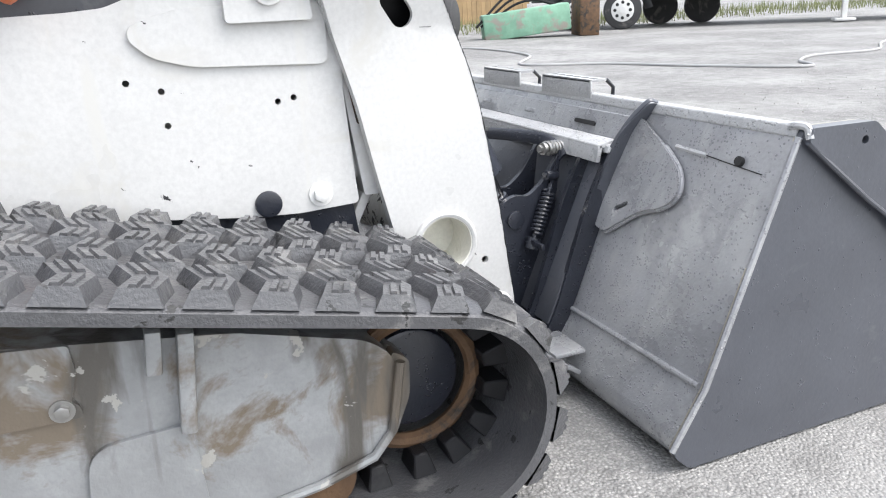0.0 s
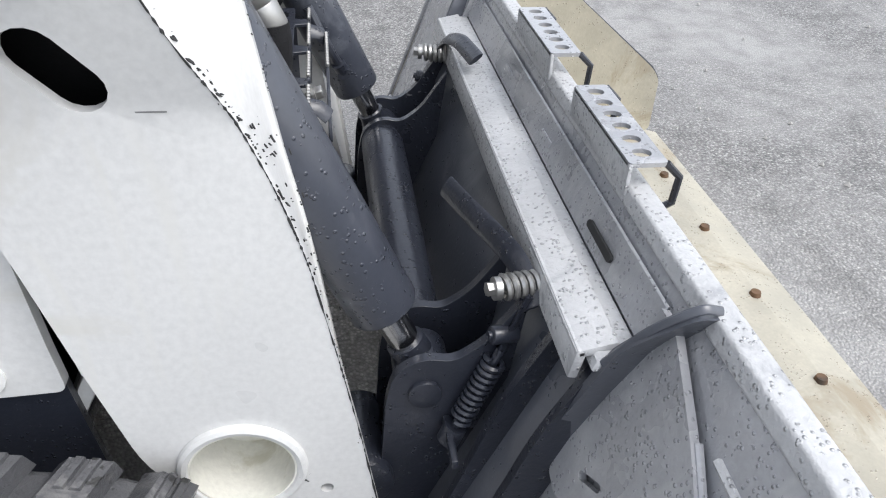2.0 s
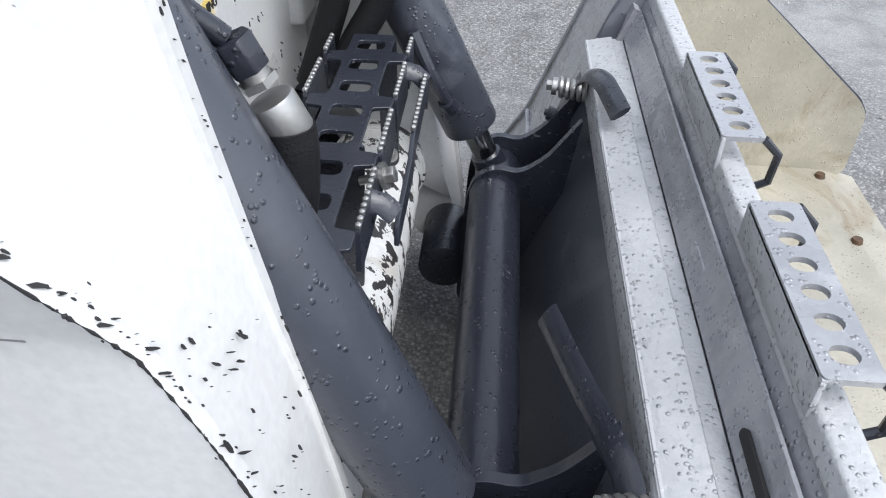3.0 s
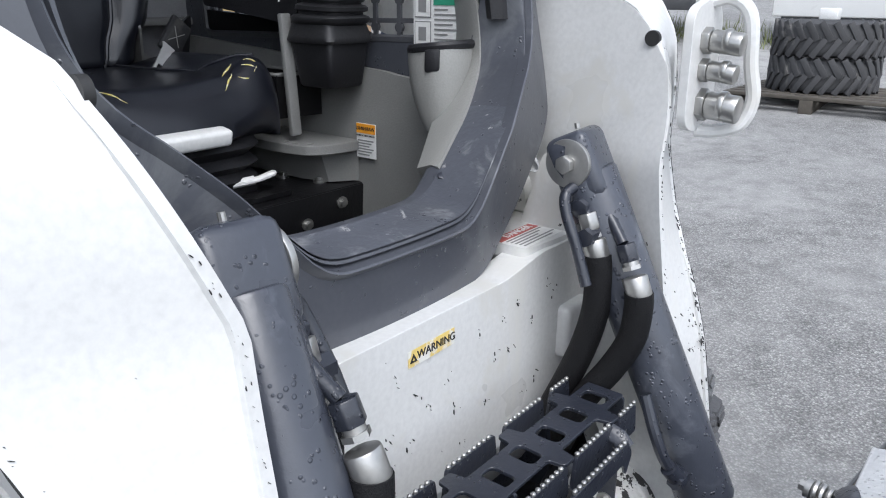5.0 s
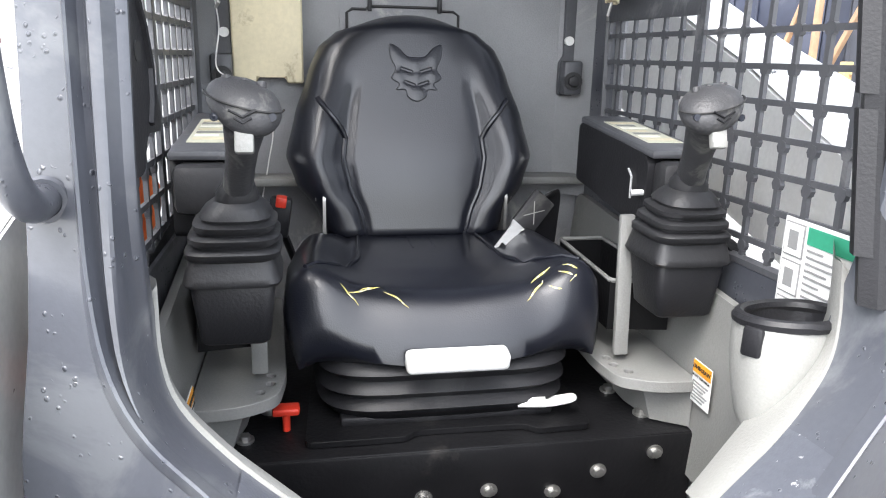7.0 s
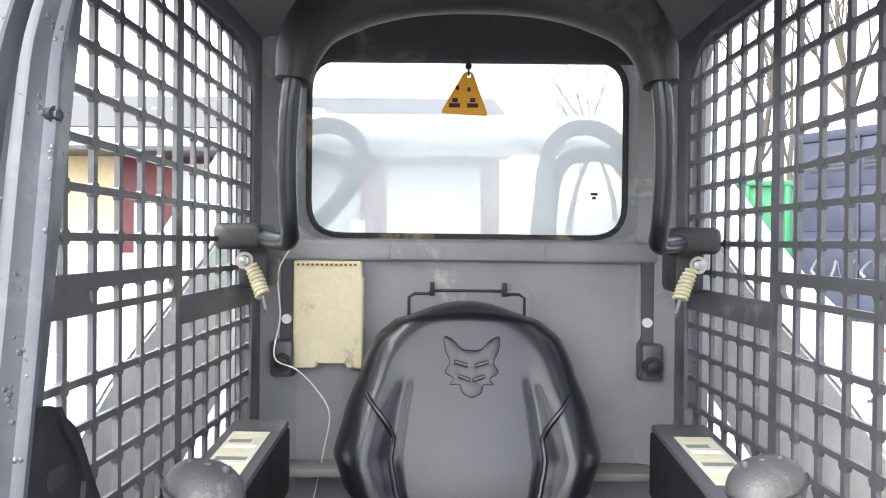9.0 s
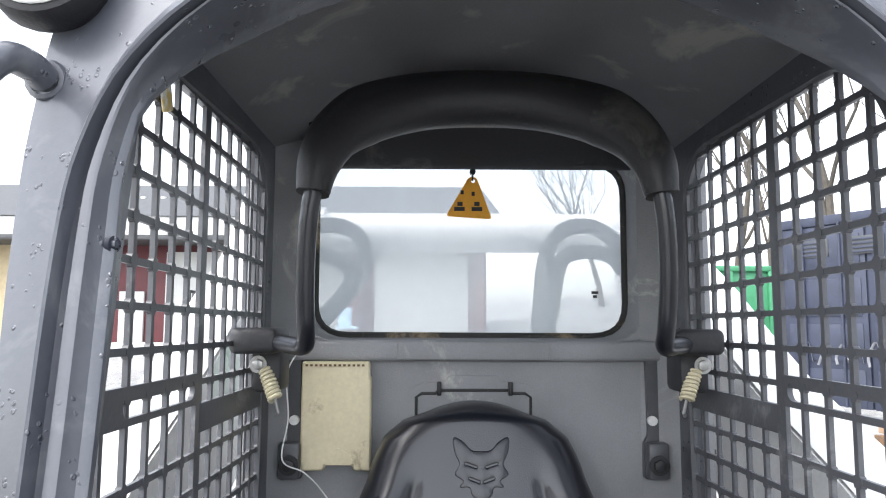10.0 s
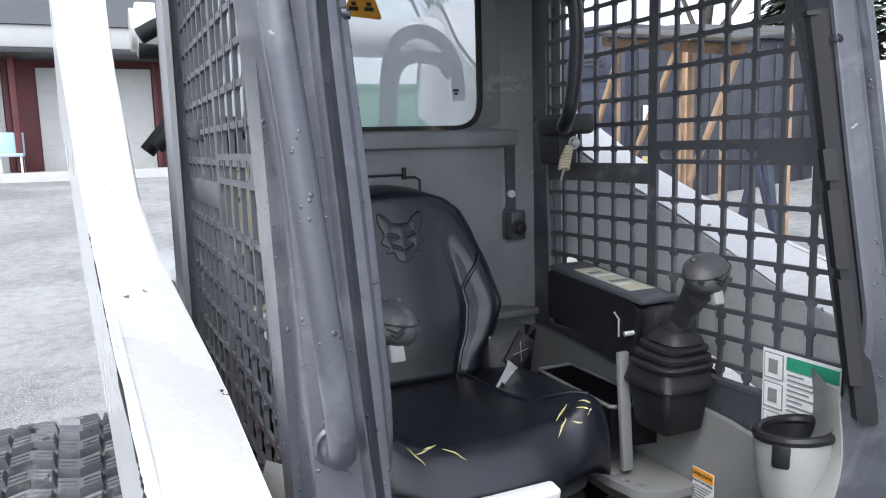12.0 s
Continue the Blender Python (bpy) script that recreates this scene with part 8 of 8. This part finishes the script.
def build_tyres():
    """Large loader tyres stacked on a pallet, with a white vehicle behind."""
    cx, cy = 0.05, 6.35
    g = rise(cx, cy - 0.5)
    p = thing("wooden_pallet", (cx, cy, g), "dark weathered wooden pallet under stacked tyres", "pallet")
    for k in range(7):
        part("deck_board", box(cx - 0.66, cx + 0.62, cy - 0.58 + 0.17 * k, cy - 0.46 + 0.17 * k, g + 0.10, g + 0.125, 0.003), BARK, p)
    for x in (-0.62, 0.0, 0.62):
        part("bearer", box(cx + x - 0.05, cx + x + 0.05, cy - 0.58, cy + 0.58, g - 0.02, g + 0.10, 0.004), BARK, p)
    rnd = random.Random(2)

    def tyre(x, y, z, r, w, hole):
        t = thing("tyre", (x, y, z), "worn black loader tyre lying flat on the pallet stack", "tyre", "stacked tyres")
        prof = [(hole, 0.04), (r * 0.8, 0.0), (r * 0.95, 0.02), (r, 0.06), (r, w - 0.06), (r * 0.95, w - 0.02), (r * 0.8, w), (hole, w - 0.04)]
        n = 48
        rings = [[(x + q * math.cos(2 * math.pi * k / n), y + q * math.sin(2 * math.pi * k / n), z + h) for q, h in prof] for k in range(n)]
        bm = loft(rings + [rings[0]], caps=False)
        bmesh.ops.remove_doubles(bm, verts=bm.verts, dist=0.0005)
        body = part("carcass", bm, TYRE, t)
        for k in range(26):
            a = 2 * math.pi * k / 26
            for s in (-1, 1):
                bm = moved(box(-0.012, 0.014, -0.024, 0.024, -0.085, 0.085, 0.004), Matrix.Translation((x + r * math.cos(a + s * 0.05), y + r * math.sin(a + s * 0.05), z + w / 2 + s * 0.065)) @ pose(0, 0, 0, 0, 0, math.degrees(a)) @ pose(0, 0, 0, s * 32, 0, 0))
                part("tread_bar", bm, TYRE, body)

    for k in (0, 1):
        tyre(cx - 0.05, cy + 0.05, g + 0.127 + 0.285 * k, 0.42, 0.28, 0.22)
    b = solo("white_box", box(cx - 0.12, cx + 0.02, cy - 0.1, cy + 0.04, g + 0.699, g + 0.79, 0.01), PAPER, "small white box on top of the stacked tyres", "box")
    g2 = rise(1.2, 10.0)
    v = thing("white_box_trailer", (0.6, 10.5, g2), "long white trailer body parked behind the tyres", "trailer")
    part("body", box(-1.4, 5.2, 9.6, 11.8, g2 + 0.35, g2 + 1.25, 0.03), WHITE_CLEAN, v)
    part("skirt", box(-1.3, 5.1, 9.64, 11.7, g2 + 0.05, g2 + 0.36, 0.02), TRAILER, v)
    for x in (0.2, 3.4):
        part("wheel", rod((x, 9.58, g2 + 0.3), (x, 9.85, g2 + 0.3), 0.32, sides=24, bevel=0.04), TYRE, v)
    bm = bmesh.new()
    for k in range(2600):
        x, y = rnd.uniform(-6, 5), 9.2 + abs(rnd.gauss(0, 0.9))
        z = rise(x, y)
        a, h, w = rnd.uniform(0, 6.28), rnd.uniform(0.06, 0.28), 0.008
        q = [bm.verts.new((x + w * math.cos(a), y + w * math.sin(a), z)), bm.verts.new((x - w * math.cos(a), y - w * math.sin(a), z)), bm.verts.new((x + rnd.uniform(-0.08, 0.08), y + rnd.uniform(-0.08, 0.08), z + h))]
        bm.faces.new(q)
    solo("weeds", bm, GRASS, "dry weeds at the edge of the yard", "weeds", kind="stuff")


build_tyres()


def build_far_yard():
    """Equipment trailer, fence, green machine base and cable beyond the bucket."""
    t = thing("equipment_trailer", (11, 11.5, 0.1), "dark flatbed equipment trailer with reflective tape and white wheels", "trailer")
    ux = Vector((0.83, -0.56, 0)).normalized()
    uy = Vector((-ux.y, ux.x, 0))
    o = Vector((9.9, 12.55, 0))
    g = rise(10, 12)
    m = Matrix((ux, uy, Vector((0, 0, 1)))).transposed().to_4x4()
    m.translation = o + Vector((0, 0, g))
    part("deck", moved(box(-1.0, 8.5, 0.2, 2.2, 0.72, 0.92, 0.02), m), TRAILER, t)
    part("side_rail", moved(box(-1.0, 8.5, 0.10, 0.2, 0.62, 0.86, 0.01), m), TRAILER, t)
    for k in range(6):
        part("reflector_tape", moved(box(0.9 + 0.75 * k, 1.2 + 0.75 * k, 0.088, 0.1, 0.73, 0.82, 0), m), REDST if k % 2 else PAPER, t)
    for x in (0.0, 0.95):
        w = part("wheel", moved(rod((x, -0.12, 0.40), (x, 0.12, 0.40), 0.40, sides=32, bevel=0.05), m), TYRE, t)
        part("rim", moved(merged(rod((x, -0.135, 0.40), (x, -0.115, 0.40), 0.24, sides=28, bevel=0.015), rod((x, -0.16, 0.40), (x, -0.13, 0.40), 0.07, sides=16)), m), PAPER, w, "white spoked rim")
        for k in range(8):
            # Black discs on a closed rim stand in for shaded holes.
            part("rim_hole", moved(rod((x + 0.16 * math.cos(k * 0.785), -0.139, 0.40 + 0.16 * math.sin(k * 0.785)), (x + 0.16 * math.cos(k * 0.785), -0.133, 0.40 + 0.16 * math.sin(k * 0.785)), 0.035, sides=10), m), INK, w)
        part("far_wheel", moved(rod((x + 1.9, 1.9, 0.40), (x + 1.9, 2.15, 0.40), 0.40, sides=28, bevel=0.05), m), TYRE, t)
    part("fender", moved(sweep([(-0.55, 0.0, 0.42), (-0.45, 0.0, 0.70), (-0.2, 0.0, 0.88), (0.5, 0.0, 0.92), (1.15, 0.0, 0.88), (1.4, 0.0, 0.70), (1.5, 0.0, 0.42)], 0.16, 8, flat=0.2), m), TRAILER, t)
    part("spare_wheel", moved(rod((2.4, 0.02, 0.98), (2.4, 0.12, 0.98), 0.36, sides=28, bevel=0.04), m), PAPER, t)
    part("jack_leg", moved(merged(box(5.35, 5.45, 0.05, 0.15, 0.05, 0.75, 0.01), box(5.2, 5.6, -0.05, 0.25, 0.0, 0.05, 0.01)), m), PAPER, t, "pale jack leg on a foot plate")
    part("tongue", moved(box(8.3, 10.5, 1.1, 1.25, 0.62, 0.76, 0.01), m), TRAILER, t)
    part("marker_lamp", moved(box(4.6, 4.75, 0.08, 0.1, 0.62, 0.70, 0.01), m), AMBER, t)
    f = thing("wooden_fence", (7, 19, 0), "weathered cedar board fence behind the yard", "fence")
    for k in range(60):
        x = 3.0 + 0.155 * k
        part("fence_board", box(x, x + 0.145, 19.0, 19.025, rise(x, 19), rise(x, 19) + 1.95 + 0.02 * math.sin(k * 3.1), 0), FENCE, f)
    part("fence_rail", box(2.9, 12.4, 19.03, 19.08, 0.5 + rise(7, 19), 0.6 + rise(7, 19), 0), FENCE, f)
    gm = thing("green_machine_base", (8.2, 11.4, 0.1), "pale green steel machine base with hoses lying on the asphalt", "machine base")
    part("frame", moved(box(-0.9, 0.8, -0.3, 0.3, 0.05, 0.55, 0.04), Matrix.Translation((8.1, 11.5, rise(8, 11.5))) @ pose(0, 0, 0, 0, -6, -20)), FOLIAGE_PALE, gm)
    part("end_plate", moved(box(-0.06, 0.32, -0.4, 0.4, 0.0, 0.75, 0.02), Matrix.Translation((9.05, 11.2, rise(9, 11.2))) @ pose(0, 0, 0, 0, 0, -20)), RUST, gm)
    for k in range(3):
        part("hose", sweep(spline([(7.2 - 0.1 * k, 11.6, 0.25 + rise(7, 11)), (7.8, 11.5 + 0.1 * k, 0.75 + 0.1 * k), (8.3, 11.4, 0.8), (8.9, 11.3, 0.6)]), 0.025, 8), HOSE, gm)
    ty = thing("upright_tyre", (6.75, 12.2, rise(6.7, 12.2)), "old tyre standing on the asphalt", "tyre")
    part("carcass", rod((6.55, 12.3, 0.40 + rise(6.7, 12.2)), (6.80, 12.1, 0.40 + rise(6.7, 12.2)), 0.40, sides=32, bevel=0.06), TYRE, ty)
    rc = thing("red_fuel_can", (3.5, 6.35, rise(3.5, 6.35)), "red plastic fuel can with yellow spout on the asphalt", "fuel can")
    gg = rise(3.5, 6.35)
    part("can", bevelled(box(3.35, 3.62, 6.26, 6.44, gg, gg + 0.26, 0), 0.03, 2), RED, rc)
    part("handle", sweep([(3.39, 6.35, gg + 0.25), (3.41, 6.35, gg + 0.33), (3.54, 6.35, gg + 0.34), (3.58, 6.35, gg + 0.25)], 0.016, 8), RED, rc)
    part("band", box(3.347, 3.623, 6.257, 6.443, gg + 0.14, gg + 0.17, 0.002), YELLOWST, rc)
    pts = [(5.0, 10.6), (5.92, 9.57), (5.9, 7.67), (5.11, 6.41), (5.91, 5.71), (6.41, 4.73), (7.10, 3.92), (7.49, 4.38), (8.14, 4.73), (9.12, 4.71), (10.35, 5.52), (12.6, 6.2)]
    solo("ground_cable", sweep(spline([(x, y, rise(x, y) + 0.014) for x, y in pts], 6), 0.017, 8), plain("grey_cable", (0.42, 0.42, 0.42), 0.6), "grey cable lying in bends across the asphalt", "cable")
    rnd = random.Random(11)
    bm = bmesh.new()
    for k in range(500):
        x, y = rnd.uniform(2.3, 7.5), rnd.uniform(-1.2, 5.5)
        r = rnd.choice((0.004, 0.005, 0.006, 0.009, 0.012))
        q = [bm.verts.new((x + r * math.cos(a) * rnd.uniform(0.7, 1.2), y + r * math.sin(a) * rnd.uniform(0.7, 1.2), rise(x, y) + 0.004)) for a in (0, 1.57, 3.14, 4.71)]
        top = bm.verts.new((x, y, rise(x, y) + 0.004 + r * 0.9))
        for i in range(4):
            bm.faces.new((q[i - 1], q[i], top))
    solo("gravel", bm, plain("pale_gravel", (0.40, 0.39, 0.37), 0.9), "loose gravel scattered over the asphalt", "gravel", kind="stuff")
    bm = bmesh.new()
    for k in range(3200):
        x, y = rnd.uniform(6, 26), rnd.uniform(13.5, 18.5)
        z = rise(x, y)
        a, h, w = rnd.uniform(0, 6.28), rnd.uniform(0.08, 0.35), 0.012
        bm.faces.new([bm.verts.new((x + w * math.cos(a), y + w * math.sin(a), z)), bm.verts.new((x - w * math.cos(a), y - w * math.sin(a), z)), bm.verts.new((x + rnd.uniform(-0.1, 0.1), y, z + h))])
    solo("grass_verge", bm, GRASS, "rough grass verge behind the trailer", "grass", kind="stuff")


build_far_yard()


def bare_tree(x, y, height, seed):
    rnd = random.Random(seed)
    z = rise(x, y) - 0.1
    t = thing("bare_tree", (x, y, z), "leafless deciduous tree with many upright grey-brown branches", "tree", "bare trees")
    trunk = []
    twigs = bmesh.new()

    def limb(p, d, length, r, depth, into):
        pts = [p.copy()]
        dd = d.copy()
        n = 5
        for i in range(n):
            dd = (dd + Vector((rnd.uniform(-0.16, 0.16), rnd.uniform(-0.16, 0.16), rnd.uniform(-0.02, 0.14)))).normalized()
            pts.append(pts[-1] + dd * length / n)
        b = sweep(pts, r, 6 if depth > 1 else 4, radii=[r * (1 - 0.75 * i / n) for i in range(n + 1)])
        me = bpy.data.meshes.new("tmp")
        b.to_mesh(me)
        b.free()
        into.from_mesh(me)
        bpy.data.meshes.remove(me)
        if depth > 0:
            for k in range(5 if depth > 1 else 6):
                i = rnd.randint(2, n)
                nd = (dd + Vector((rnd.uniform(-0.75, 0.75), rnd.uniform(-0.75, 0.75), rnd.uniform(-0.1, 0.5)))).normalized()
                limb(pts[i], nd, length * rnd.uniform(0.42, 0.68), r * 0.38, depth - 1, twigs)

    tb = bmesh.new()
    limb(Vector((x, y, z)), Vector((0, 0, 1)), height * 0.55, height * 0.018, 3, tb)
    part("trunk", tb, BARK, t)
    part("crown", twigs, BARK, t, "crown of bare branches")


def evergreen(x, y, height, seed):
    rnd = random.Random(seed)
    z = rise(x, y)
    t = thing("evergreen_tree", (x, y, z), "tall dark evergreen tree with drooping uneven branches", "tree", "evergreens")
    part("trunk", rod((x, y, z), (x, y, z + height), 0.22, 0.03, sides=10), BARK, t)
    bm = bmesh.new()
    for k in range(5200):
        f = rnd.random() ** 0.7
        h = z + height * (0.12 + 0.88 * f)
        r = (1 - f) * height * 0.22 * rnd.random() ** 0.5 + 0.1
        a = rnd.uniform(0, 6.283)
        c = Vector((x + r * math.cos(a), y + r * math.sin(a), h - 0.25 * r))
        s = rnd.uniform(0.16, 0.42)
        u = Vector((math.cos(a), math.sin(a), -0.4)) * s
        w = Vector((-math.sin(a), math.cos(a), rnd.uniform(-0.3, 0.3))) * s * 0.5
        bm.faces.new([bm.verts.new(c - u * 0.4 + w), bm.verts.new(c - u * 0.4 - w), bm.verts.new(c + u)])
    part("crown", bm, LEAF, t)


for k, (x, y, h) in enumerate(((-21, 9.0, 9.5), (-18, 10.5, 10.5), (-15.5, 11.5, 9), (-22, 6.8, 8), (-12.5, 12.5, 10), (-25, 4.2, 8), (-9.0, 13.0, 9), (-6.5, 14.0, 9.5), (-30, 7.0, 9), (-26, 12.5, 9))):
    bare_tree(x, y, h, 20 + k)
for k, (x, y, h) in enumerate(((-9.2, 16.5, 9), (-11.5, 15.5, 8), (-0.5, 18.5, 9))):
    evergreen(x, y, h, 40 + k)
